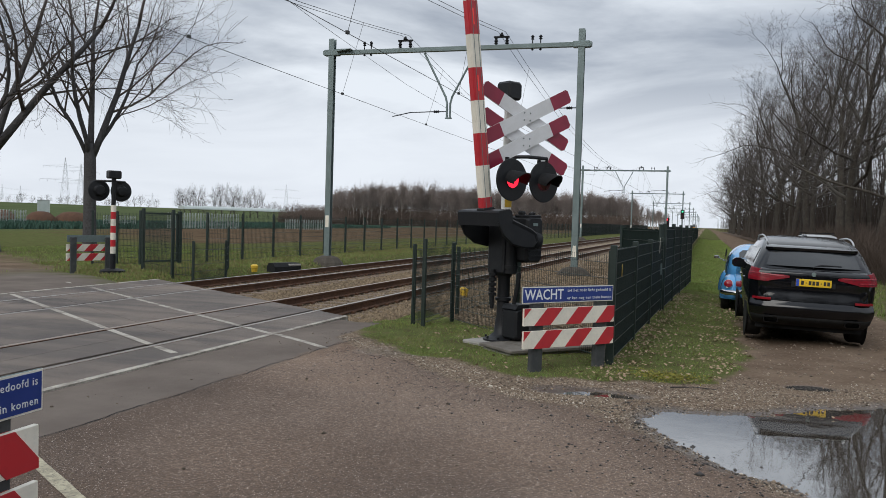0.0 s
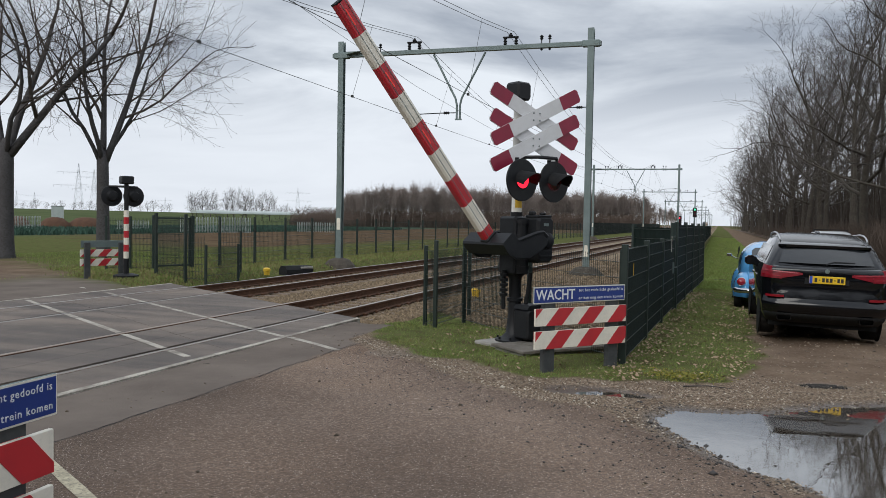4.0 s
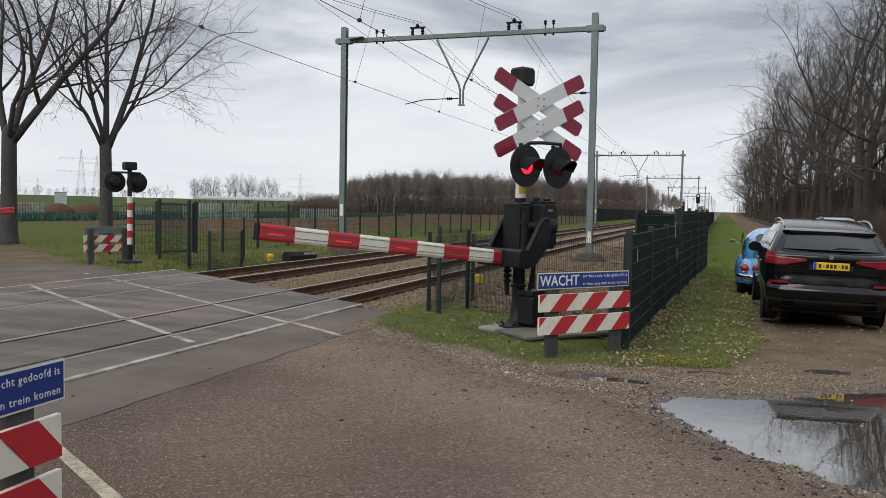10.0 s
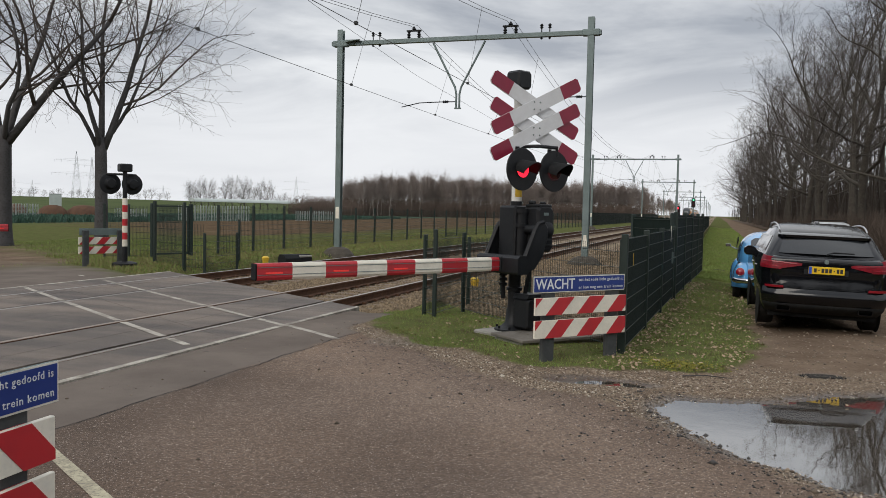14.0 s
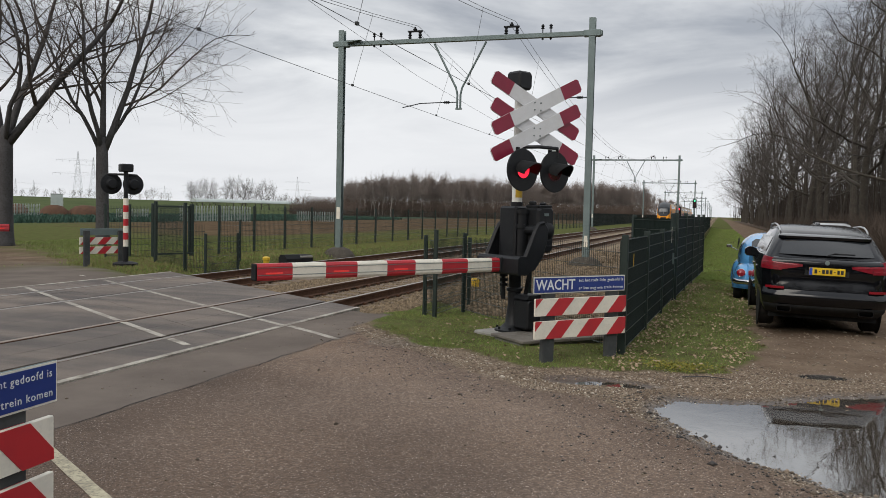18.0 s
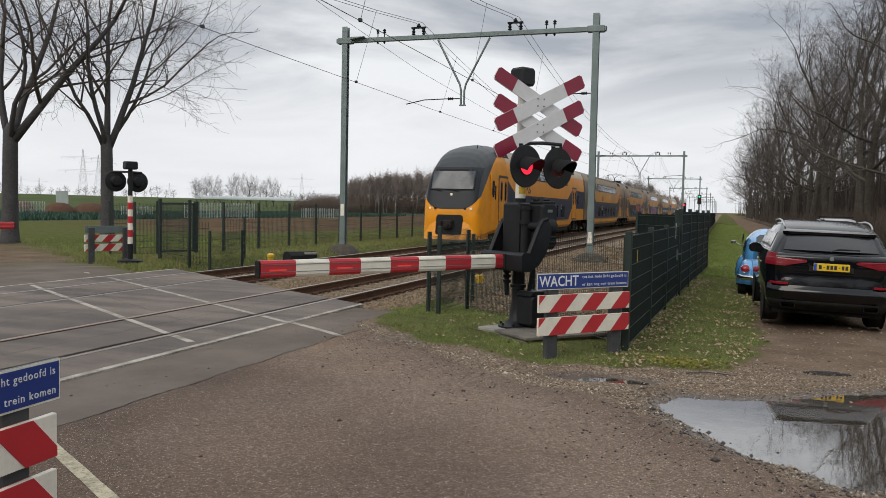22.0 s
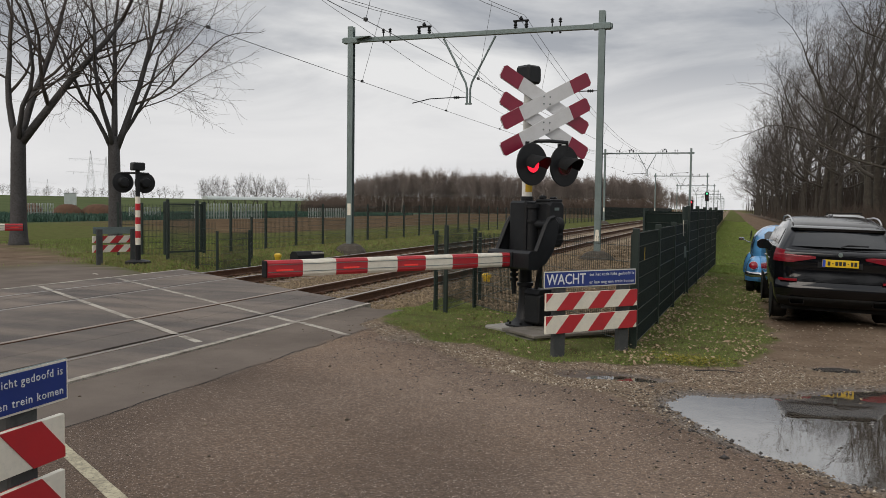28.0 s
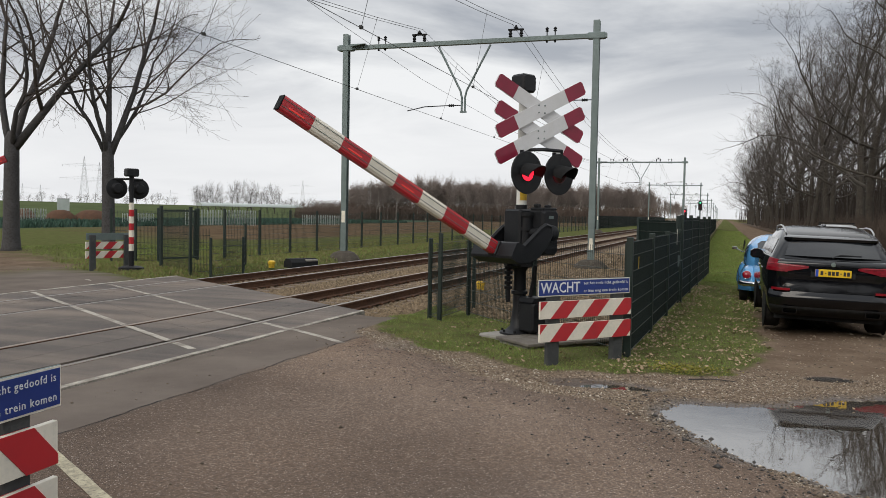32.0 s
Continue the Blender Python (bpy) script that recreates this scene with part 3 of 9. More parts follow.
def build_ground():
    xs = axis(-6.3, 4.6, 0.06, -2500, 2500)
    ys = axis(3.6, 17.5, 0.06, -400, 3500)
    X, Y = np.meshgrid(xs, ys)
    x, y = X.ravel(), Y.ravel()
    z = height(x, y)
    nx, ny = len(xs), len(ys)
    me = bpy.data.meshes.new("ground")
    i = np.arange(nx * ny).reshape(ny, nx)
    quads = np.stack([i[:-1, :-1], i[:-1, 1:], i[1:, 1:], i[1:, :-1]], -1).reshape(-1, 4)
    me.vertices.add(nx * ny)
    me.vertices.foreach_set("co", np.stack([x, y, z], 1).ravel())
    me.loops.add(quads.size)
    me.loops.foreach_set("vertex_index", quads.ravel())
    me.polygons.add(len(quads))
    me.polygons.foreach_set("loop_start", np.arange(0, quads.size, 4))
    me.polygons.foreach_set("loop_total", np.full(len(quads), 4))
    me.update(calc_edges=True)
    a, g, e, f, c, w = zones(x, y)
    tar = side_of(x, y, TAR_EDGE)
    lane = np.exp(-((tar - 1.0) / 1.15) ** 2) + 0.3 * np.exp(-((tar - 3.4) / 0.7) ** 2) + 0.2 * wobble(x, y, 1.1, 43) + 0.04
    patch = smooth(-4.66, -4.74, x + 0.03 * wobble(x, y, 5.0, 40))
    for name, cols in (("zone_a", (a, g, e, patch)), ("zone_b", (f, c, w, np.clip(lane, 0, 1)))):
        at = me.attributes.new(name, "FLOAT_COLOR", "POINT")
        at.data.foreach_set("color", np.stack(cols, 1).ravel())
    me.materials.append(ground_material())
    me.shade_smooth()
    tagged(new("ground", me), "flat ground of grass, earth, gravel and asphalt", "ground", kind="structure")


build_ground()

WATER = material("muddy_puddle_water", (0.062, 0.052, 0.042), 0.012, 0.0, spec=0.5)
WATER.node_tree.nodes["Principled BSDF"].inputs["IOR"].default_value = 5.5

rip = WATER.node_tree.nodes.new("ShaderNodeTexNoise")
rip.inputs["Scale"].default_value, rip.inputs["Detail"].default_value = 5.0, 3
rip_co = WATER.node_tree.nodes.new("ShaderNodeTexCoord")
WATER.node_tree.links.new(rip_co.outputs["Object"], rip.inputs["Vector"])
rip_b = WATER.node_tree.nodes.new("ShaderNodeBump")
rip_b.inputs["Strength"].default_value, rip_b.inputs["Distance"].default_value = 0.14, 0.004
WATER.node_tree.links.new(rip.outputs["Fac"], rip_b.inputs["Height"])
WATER.node_tree.links.new(rip_b.outputs[0], WATER.node_tree.nodes["Principled BSDF"].inputs["Normal"])


def build_puddles():
    for name, z, c, r, label in (("puddle", -0.043, (1.4, 7.5), (2.8, 2.5), "wide muddy rain puddle mirroring the sky"), ("puddle", -0.0475, (-0.95, 8.55), (0.4, 0.2), "small rain puddle at the grass edge"), ("puddle", 0.005 - 0.03, (1.15, 9.9), (0.3, 0.2), "small dark puddle in the earth track")):
        g = Geo()
        n = 48
        g.add([(c[0] + r[0] * math.cos(2 * math.pi * k / n), c[1] + r[1] * math.sin(2 * math.pi * k / n), z) for k in range(n)], [tuple(range(n))])
        tagged(part(name, g, WATER), label, "puddle", "rain puddles", "structure")


build_puddles()


# ---- railway ----
def clip_strip(x0, x1, n0, n1):
    """Corners of the part of a strip along the track between two lines parallel to the road."""
    def y_at(x, n):
        return (n - x * ACROSS.x) / ACROSS.y
    return [(x0, y_at(x0, n0)), (x1, y_at(x1, n0)), (x1, y_at(x1, n1)), (x0, y_at(x0, n1))]


def rail_rings(x, y0, y1):
    sec = [(-0.036, 0.0), (-0.030, 0.006), (0.030, 0.006), (0.036, 0.0), (0.034, -0.034), (0.009, -0.046), (0.009, -0.13), (0.068, -0.150), (0.068, -0.165), (-0.068, -0.165), (-0.068, -0.150), (-0.009, -0.13), (-0.009, -0.046), (-0.034, -0.034)]
    return [[(x + a, y, b) for a, b in sec] for y in (y0, y1)]


def build_track(center, label):
    t = thing("railway_track", pose(0, 0, 0), label, "railway track", "railway tracks", "structure")
    for dx in (-0.75, 0.75):
        g = Geo()
        g.loft(rail_rings(center + dx, -60, 900))
        g.m = [1 if k in (0, 1, 2) else 0 for k in range(14)] + [0, 0]
        part("rail", g, [RUST, RAILTOP if center == FAR else (BROWNRAIL if dx < 0 else DULLRAIL)], t)
    # sleepers stand clear of the deck of the crossing
    g = Geo()
    g.box((-1.26, -0.13, -0.36), (1.26, 0.13, -0.185), None, 0.02)
    me = to_mesh("sleeper", g, SLEEPER)
    clip = Geo()
    for dx in (-0.75, 0.75):
        for s in (-1, 1):
            clip.box((dx + s * 0.1 - 0.035, -0.06, -0.19), (dx + s * 0.1 + 0.035, 0.06, -0.135), None, 0.01)
    cm = to_mesh("rail_clip", clip, RUST)
    y = 12.6 if center == NEAR else 15.4
    k = 0
    rest = Geo()
    while y < 240:
        if k < 55:
            s = part("sleeper", me, None, t)
            s.matrix_basis = pose(center, y, 0, 0, 0, random.uniform(-0.5, 0.5))
            q = part("rail_clip", cm, None, s)
        else:
            rest.box((center - 1.26, y - 0.13, -0.36), (center + 1.26, y + 0.13, -0.185))
        y += 0.6
        k += 1
    tagged(part("distant_sleepers", rest, SLEEPER, t), kind="stuff")
    return t


build_track(NEAR, "straight railway track with rusty rails and concrete sleepers")
build_track(FAR, "straight far railway track with polished rail heads")


def build_ballast():
    # the bed, in two slopes and a crown
    g = Geo()
    prof = [(-13.95, -0.42), (-13.1, -0.22), (-12.2, -0.215), (-9.4, -0.235), (-6.6, -0.215), (-5.75, -0.2), (-5.05, -0.30)]
    ys = [11.0, 12.5, 14, 16, 18, 20, 24, 30, 40, 60, 100, 200, 500, 900]
    verts, faces = [], []
    for y in ys:
        for x, z in prof:
            yy = y
            lim = 7.95
            if y == 11.0:
                yy = (lim - x * ACROSS.x) / ACROSS.y
            else:
                yy = max(y, (lim - x * ACROSS.x) / ACROSS.y + 0.05)
            verts.append((x, yy, z))
    w = len(prof)
    for i in range(len(ys) - 1):
        for k in range(w - 1):
            faces.append((i * w + k, i * w + k + 1, (i + 1) * w + k + 1, (i + 1) * w + k))
    g.add(verts, faces)
    tagged(part("ballast_bed", g, STONE), "bed of brown crushed stone under the tracks", "ballast", kind="structure")
    # loose stones on it
    rng = np.random.RandomState(3)
    N = 34000
    vs, fs = [], []
    base = np.array([(1, 0, 0), (-1, 0, 0), (0, 1, 0), (0, -1, 0), (0, 0, 1), (0, 0, -1)], float)
    tri = [(0, 2, 4), (2, 1, 4), (1, 3, 4), (3, 0, 4), (2, 0, 5), (1, 2, 5), (3, 1, 5), (0, 3, 5)]
    px, pz = [p[0] for p in prof], [p[1] for p in prof]
    count = 0
    X = rng.uniform(-13.9, -4.85, N * 2)
    Yr = 11.5 + (rng.beta(1.0, 2.6, N * 2)) * 36
    n = along_n(X, Yr)
    keep = (n > 8.0)
    X, Yr = X[keep][:N], Yr[keep][:N]
    Z = np.interp(X, px, pz)
    for x, y, z in zip(X, Yr, Z):
        if any(abs(x - c - d) < 0.09 for c in (NEAR, FAR) for d in (-0.75, 0.75)):
            continue
        s = rng.uniform(0.022, 0.052) * (1 + 0.012 * (y - 12))
        q = base * s * rng.uniform(0.6, 1.25, (6, 1))
        a = rng.uniform(0, 6.28)
        ca, sa = math.cos(a), math.sin(a)
        tl = rng.uniform(-0.6, 0.6)
        k = len(vs)
        for bx, by, bz in q:
            bx, bz = bx + tl * bz, bz - tl * bx
            vs.append((x + ca * bx - sa * by, y + sa * bx + ca * by, z + 0.004 + bz))
        fs.extend((a0 + k, b0 + k, c0 + k) for a0, b0, c0 in tri)
    me = bpy.data.meshes.new("ballast_stones")
    me.from_pydata(vs, [], fs)
    me.materials.append(STONE)
    tagged(new("ballast_stones", me), "loose brown crushed stones between the sleepers", "ballast", kind="stuff")


build_ballast()

DECK = material("worn_deck_asphalt", (0.150, 0.128, 0.110), 0.70, 0.0, [((0.085, 0.075, 0.070), 0.5, 0.4, 0.65, 0.8), ((0.185, 0.158, 0.136), 1.6, 0.5, 0.75, 0.7), ((0.2, 0.17, 0.14), 130, 0.62, 0.75, 0.5)], 0.5, 110)
def streaks(mat, turn, dark, pale):
    """Tyre lanes and spills: long soft streaks over a surface's colour."""
    nt = mat.node_tree
    b = nt.nodes["Principled BSDF"]
    src = b.inputs["Base Color"].links[0].from_socket
    co = nt.nodes.new("ShaderNodeTexCoord")
    mp = nt.nodes.new("ShaderNodeMapping")
    mp.inputs["Rotation"].default_value[2] = turn
    mp.inputs["Scale"].default_value = (0.16, 1.5, 1.0)
    nt.links.new(co.outputs["Object"], mp.inputs["Vector"])
    n = nt.nodes.new("ShaderNodeTexNoise")
    n.inputs["Scale"].default_value, n.inputs["Detail"].default_value = 1.0, 7
    nt.links.new(mp.outputs[0], n.inputs["Vector"])
    rp = nt.nodes.new("ShaderNodeValToRGB")
    e = rp.color_ramp.elements
    e[0].position, e[0].color = 0.38, (*dark, 1)
    e[1].position, e[1].color = 0.64, (*pale, 1)
    nt.links.new(n.outputs["Fac"], rp.inputs[0])
    mx = nt.nodes.new("ShaderNodeMixRGB")
    mx.blend_type, mx.inputs[0].default_value = "MULTIPLY", 1.0
    nt.links.new(src, mx.inputs[1])
    nt.links.new(rp.outputs[0], mx.inputs[2])
    nt.links.new(mx.outputs[0], b.inputs["Base Color"])


streaks(DECK, -math.atan2(ROAD.y, ROAD.x), (0.74, 0.74, 0.76), (1.32, 1.26, 1.2))
LINE = material("worn_white_road_paint", (0.46, 0.43, 0.37), 0.75, 0.0, [((0.12, 0.10, 0.083), 3.0, 0.42, 0.64, 0.8), ((0.17, 0.15, 0.13), 60, 0.47, 0.66, 0.75)])
YLINE = material("worn_cream_road_paint", (0.46, 0.42, 0.30), 0.75, 0.0, [((0.14, 0.125, 0.10), 6, 0.42, 0.68, 0.85), ((0.10, 0.09, 0.08), 40, 0.52, 0.68, 0.85)])


def build_crossing():
    d = thing("crossing_deck", pose(0, 0, 0), "dark asphalt deck of the level crossing between the rails", "level crossing", kind="structure")
    for x0, x1, z1 in ((-13.08, FAR - 0.79, 0.0), (FAR - 0.71, FAR - 0.36, -0.003), (FAR - 0.35, FAR + 0.62, -0.004), (FAR + 0.79, FAR + 1.98, 0.0), (FAR + 1.985, NEAR - 0.79, 0.0), (NEAR - 0.66, NEAR + 0.0, -0.003), (NEAR + 0.008, NEAR + 0.60, -0.003), (NEAR + 0.80, -5.93, 0.0)):
        for n0, n1 in ((-6.0, 1.2), (1.206, 4.6), (4.606, 7.95)):
            g = Geo()
            c = clip_strip(x0, x1, n0, n1)
            g.prism(c, 0.22, Matrix.Translation((0, 0, z1 - 0.22)))
            part("deck_panel", g, DECK, d)
    # pale edge strips of the deck
    for x0, x1 in ((-5.93, -5.84), (-13.17, -13.08)):
        g = Geo()
        g.prism(clip_strip(x0, x1, -6, 7.95), 0.2, Matrix.Translation((0, 0, -0.193)))
        part("edge_strip", g, LINE, d)
    r = thing("road_marking", pose(0, 0, 0), "worn white lines along the road over the crossing", "road marking", kind="structure")
    def stripe(n, w, s0, s1, mat, lift=0.004):
        """A painted stripe at distance n from the origin, from s0 to s1 along the road, cut at the rails."""
        cuts = [FAR - 0.75, FAR + 0.75, NEAR - 0.75, NEAR + 0.75]
        spans = []
        for xr in sorted(cuts):
            a = (xr - ACROSS.x * n) / ROAD.x
            spans.append(a)
        edges = sorted([s0, s1] + [a + d for a in spans for d in (-0.1, 0.1) if s0 < a < s1])
        for a, b in zip(edges[::2], edges[1::2]):
            if b - a < 0.2:
                continue
            g = Geo()
            k = max(2, int((b - a) / 0.25))
            up, lo = [], []
            for i in range(k + 1):
                q = a + (b - a) * i / k
                x, y = ROAD.x * q + ACROSS.x * n, ROAD.y * q + ACROSS.y * n
                z = (0.0 if -13.1 < x < -5.9 else float(height(x, y))) + lift
                j = w * (0.5 + 0.025 * random.uniform(-1, 1))
                up.append((x + ACROSS.x * j, y + ACROSS.y * j, z))
                lo.append((x - ACROSS.x * j, y - ACROSS.y * j, z))
            g.add(up + lo, [(i, i + 1, k + 2 + i, k + 1 + i) for i in range(k)])
            part("stripe", g, mat, r)
    stripe(5.78, 0.10, 9.2, 20.6, LINE)
    stripe(3.97, 0.10, 9.2, 19.2, LINE)
    stripe(1.5, 0.095, -5.0, 6.2, YLINE)
    g = Geo()
    q, k = [], 90
    for i in range(k + 1):
        yy = 3.2 + (11.4 - 3.2) * i / k
        xx = -4.70 + 0.02 * math.sin(yy * 5) + random.uniform(-0.014, 0.014)
        w = 0.002 + 0.006 * random.random()
        zz = float(height(xx, yy)) + 0.004
        q += [(xx - w, yy, zz), (xx + w, yy, zz)]
    g.add(q, [(2 * i, 2 * i + 1, 2 * i + 3, 2 * i + 2) for i in range(k)])
    tagged(part("road_seam", g, BLACKM), "ragged dark tar joint between two asphalt surfaces", "road joint", kind="structure")


build_crossing()


FOOTING = material("mossy_dark_footing", (0.075, 0.066, 0.055), 0.95, 0.0, [((0.05, 0.042, 0.034), 6, 0.4, 0.7, 0.8), ((0.16, 0.15, 0.13), 18, 0.55, 0.75, 0.6)], 0.7, 18)


def build_gantry(y, proto=None):
    if proto:
        return copy_thing(proto, pose(0, y, 0))
    t = thing("catenary_portal", pose(0, y, 0), "grey-green steel catenary portal over both tracks", "catenary portal", "catenary portals along the line")
    for x, zb in ((MAST_L, -0.05), (MAST_R, -0.1)):
        g = Geo()
        # H-section post
        half = [(0.11, -0.105), (0.11, -0.09), (0.006, -0.09), (0.006, 0.09), (0.11, 0.09), (0.11, 0.105)]
        g.prism([(x + a, b) for a, b in half] + [(x - a, b) for a, b in half[::-1]], 8.5 - zb, Matrix.Translation((0, 0, zb)))
        post = part("mast", g, GALV, t)
        h = Geo()
        h.loft([[(x + r * math.cos(2 * math.pi * k / 10), r * math.sin(2 * math.pi * k / 10), z) for k in range(10)] for r, z in ((0.75, -0.35), (0.6, -0.05), (0.42, 0.13), (0.24, 0.2))])
        part("footing", h, FOOTING, t, "mossy concrete footing")
        s = Geo()
        s.prism([(x - 0.09, 0.55), (x + 0.09, 0.55), (x + 0.05, 0.95), (x - 0.05, 0.95)] if x == MAST_R else [(x - 0.07, 1.3), (x + 0.07, 1.3), (x + 0.07, 1.75), (x - 0.07, 1.75)], 0.006, pose(0, -0.11, 0, 90))
        part("mast_plate", s, WHITE, post)
    g = Geo()
    for a in (-0.10, 0.09):
        g.box((MAST_L - 0.35, a, BEAM - 0.075), (MAST_R + 0.35, a + 0.012, BEAM + 0.075))
    for z in (BEAM - 0.075, BEAM + 0.063):
        g.box((MAST_L - 0.35, -0.09, z), (MAST_R + 0.35, 0.09, z + 0.012))
    part("beam", g, GALV, t)
    for x in (MAST_L, MAST_R):
        g = Geo()
        s = 1 if x == MAST_L else -1
        g.box((x - 0.3, -0.125, BEAM - 0.11), (x + 0.3, 0.125, BEAM + 0.11), None, 0.02)
        g.prism([(0, 0), (0.6, 0), (0, -0.09)], 0.2, Matrix.Translation((x + s * 0.29, -0.1, BEAM + 0.09)) @ pose(0, 0, 0, 90) @ Matrix.Rotation(0, 4, "Z") if s > 0 else Matrix.Translation((x - 0.29, 0.1, BEAM + 0.09)) @ pose(0, 0, 0, 90, 0, 180))
        part("bracket", g, GALV, t)
    mid = -9.17
    g = Geo()
    g.tube([(mid - 0.99, 0, BEAM - 0.12), (mid - 0.12, 0, BEAM - 1.75), (mid - 0.06, 0, BEAM - 2.0), (mid - 0.06, 0, BEAM - 2.55)], 0.04, 8)
    g.tube([(mid + 0.99, 0, BEAM - 0.12), (mid + 0.12, 0, BEAM - 1.75), (mid + 0.06, 0, BEAM - 2.0), (mid + 0.06, 0, BEAM - 2.55)], 0.04, 8)
    g.box((mid - 0.12, -0.04, BEAM - 2.55), (mid + 0.12, 0.04, BEAM - 2.5))
    part("hanger_frame", g, GALV, t)
    for x, s in ((mid - 0.1, -1), (MAST_R, -1)):
        g = Geo()
        z = BEAM - 2.28 if x != MAST_R else BEAM - 2.2
        g.tube([(x, 0, z), (x - 0.6, 0, z + 0.0), (x - 1.4, 0, z - 0.02), (x - 2.1, 0, z - 0.16)], 0.018, 6)
        g.lathe([(0.02, 0), (0.06, 0.03), (0.03, 0.07), (0.06, 0.11), (0.03, 0.15), (0.06, 0.19), (0.02, 0.22)], Matrix.Translation((x - 0.25, 0, z)) @ pose(0, 0, 0, 0, -90), 10)
        part("registration_arm", g, BLACKM, t)
    for x in (-10.93, -7.25):
        g = Geo()
        for d in (-0.2, 0.2):
            g.lathe([(0.03, 0), (0.075, 0.03), (0.04, 0.08), (0.075, 0.12), (0.04, 0.18), (0.06, 0.22), (0.03, 0.26)], Matrix.Translation((x + d, 0, BEAM + 0.10)), 10)
        g.box((x - 0.28, -0.05, BEAM + 0.34), (x + 0.28, 0.05, BEAM + 0.39))
        g.lathe([(0.03, 0), (0.09, 0.04), (0.05, 0.09), (0.03, 0.14)], Matrix.Translation((x, 0, BEAM + 0.38)), 10)
        part("insulator_frame", g, BLACKM, t)
    for x in (-12.57, -12.30, -6.12, -5.83):
        g = Geo()
        g.lathe([(0.02, -0.28), (0.05, -0.24), (0.02, -0.2), (0.02, 0.1), (0.07, 0.13), (0.03, 0.17), (0.07, 0.21), (0.02, 0.27)], Matrix.Translation((x, 0, BEAM + 0.12)), 10)
        part("insulator", g, BLACKM, t)
    return t


PORTAL = build_gantry(GANTRY)
for k in range(1, 9):
    build_gantry(GANTRY + BAY * k, PORTAL)


def build_wires():
    t = thing("overhead_line", pose(0, 0, 0), "thin dark catenary and contact wires above the tracks", "overhead line", kind="structure")
    ends = [GANTRY + BAY * k for k in range(-1, 9)]
    for x, zc, xm in ((FAR, 5.72, -10.93), (NEAR, 5.66, -7.25)):
        stag = [0.12 * (-1) ** k for k in range(len(ends))]
        for d in (0.0,):
            g = Geo()
            g.tube([(x + s + d, y, zc) for s, y in zip(stag, ends)], 0.008, 5)
            part("contact_wire", g, WIRE, t)
        dr = Geo()
        for w in (-0.13, 0.13):
            g = Geo()
            pts = []
            for k, (a, b) in enumerate(zip(ends, ends[1:])):
                for i in range(16):
                    u = i / 16
                    z = BEAM + 0.55 - 2.2 * 4 * u * (1 - u)
                    q = (xm + w, a + (b - a) * u, z)
                    pts.append(q)
                    if w > 0 and i % 2 and k < 4:
                        dr.tube([q, (x + stag[k] * (1 - u) + stag[k + 1] * u, q[1], zc)], 0.006, 4)
                        dr.box((x - 0.03 + stag[k] * (1 - u) + stag[k + 1] * u, q[1] - 0.05, zc - 0.02), (x + 0.03 + stag[k] * (1 - u) + stag[k + 1] * u, q[1] + 0.05, zc + 0.05))
            g.tube(pts, 0.008, 5)
            part("messenger_wire", g, WIRE, t)
        tagged(part("droppers", dr, WIRE, t), kind="stuff")
    g = Geo()
    g.tube([(-11.15, 15.0, 8.1), (-11.15, 22.0, 7.45), (-11.15, 30.0, 6.85), (-11.15, 45.0, 6.3), (-11.15, 62.0, 6.1), (-11.15, 80.0, 6.5), (-11.15, 96.8, 7.4)], 0.006, 4)
    part("auxiliary_wire", g, WIRE, t)


build_wires()


# ---- crossing signals, barriers and warning boards ----
FACE = Vector((0.845, -0.535, 0))
CROSSX = Vector((0.70, 0.714, 0))
YELLOW = material("yellow_paint", (0.62, 0.40, 0.03), 0.5, 0.0, [((0.35, 0.24, 0.03), 8, 0.45, 0.7, 0.6)])
POLEWHITE = material("dirty_white_pole_paint", (0.74, 0.74, 0.70), 0.5, 0.0, [((0.5, 0.5, 0.44), 5, 0.45, 0.75, 0.7)])
GREYPOST = material("grey_recycled_plastic", (0.055, 0.058, 0.060), 0.8, 0.0, [((0.10, 0.105, 0.10), 6, 0.45, 0.75, 0.7)], 0.3, 40)
LETTER = material("white_lettering", (0.68, 0.70, 0.72), 0.5)
LIT = material("red_signal_light", (0.5, 0.01, 0.02), 0.4, emit=((1.0, 0.02, 0.05), 1.6))
UNLIT = material("dark_red_lens", (0.05, 0.006, 0.008), 0.25)
BOOMLIGHT = material("red_boom_light", (0.6, 0.03, 0.03), 0.35, emit=((1.0, 0.06, 0.03), 0.22))


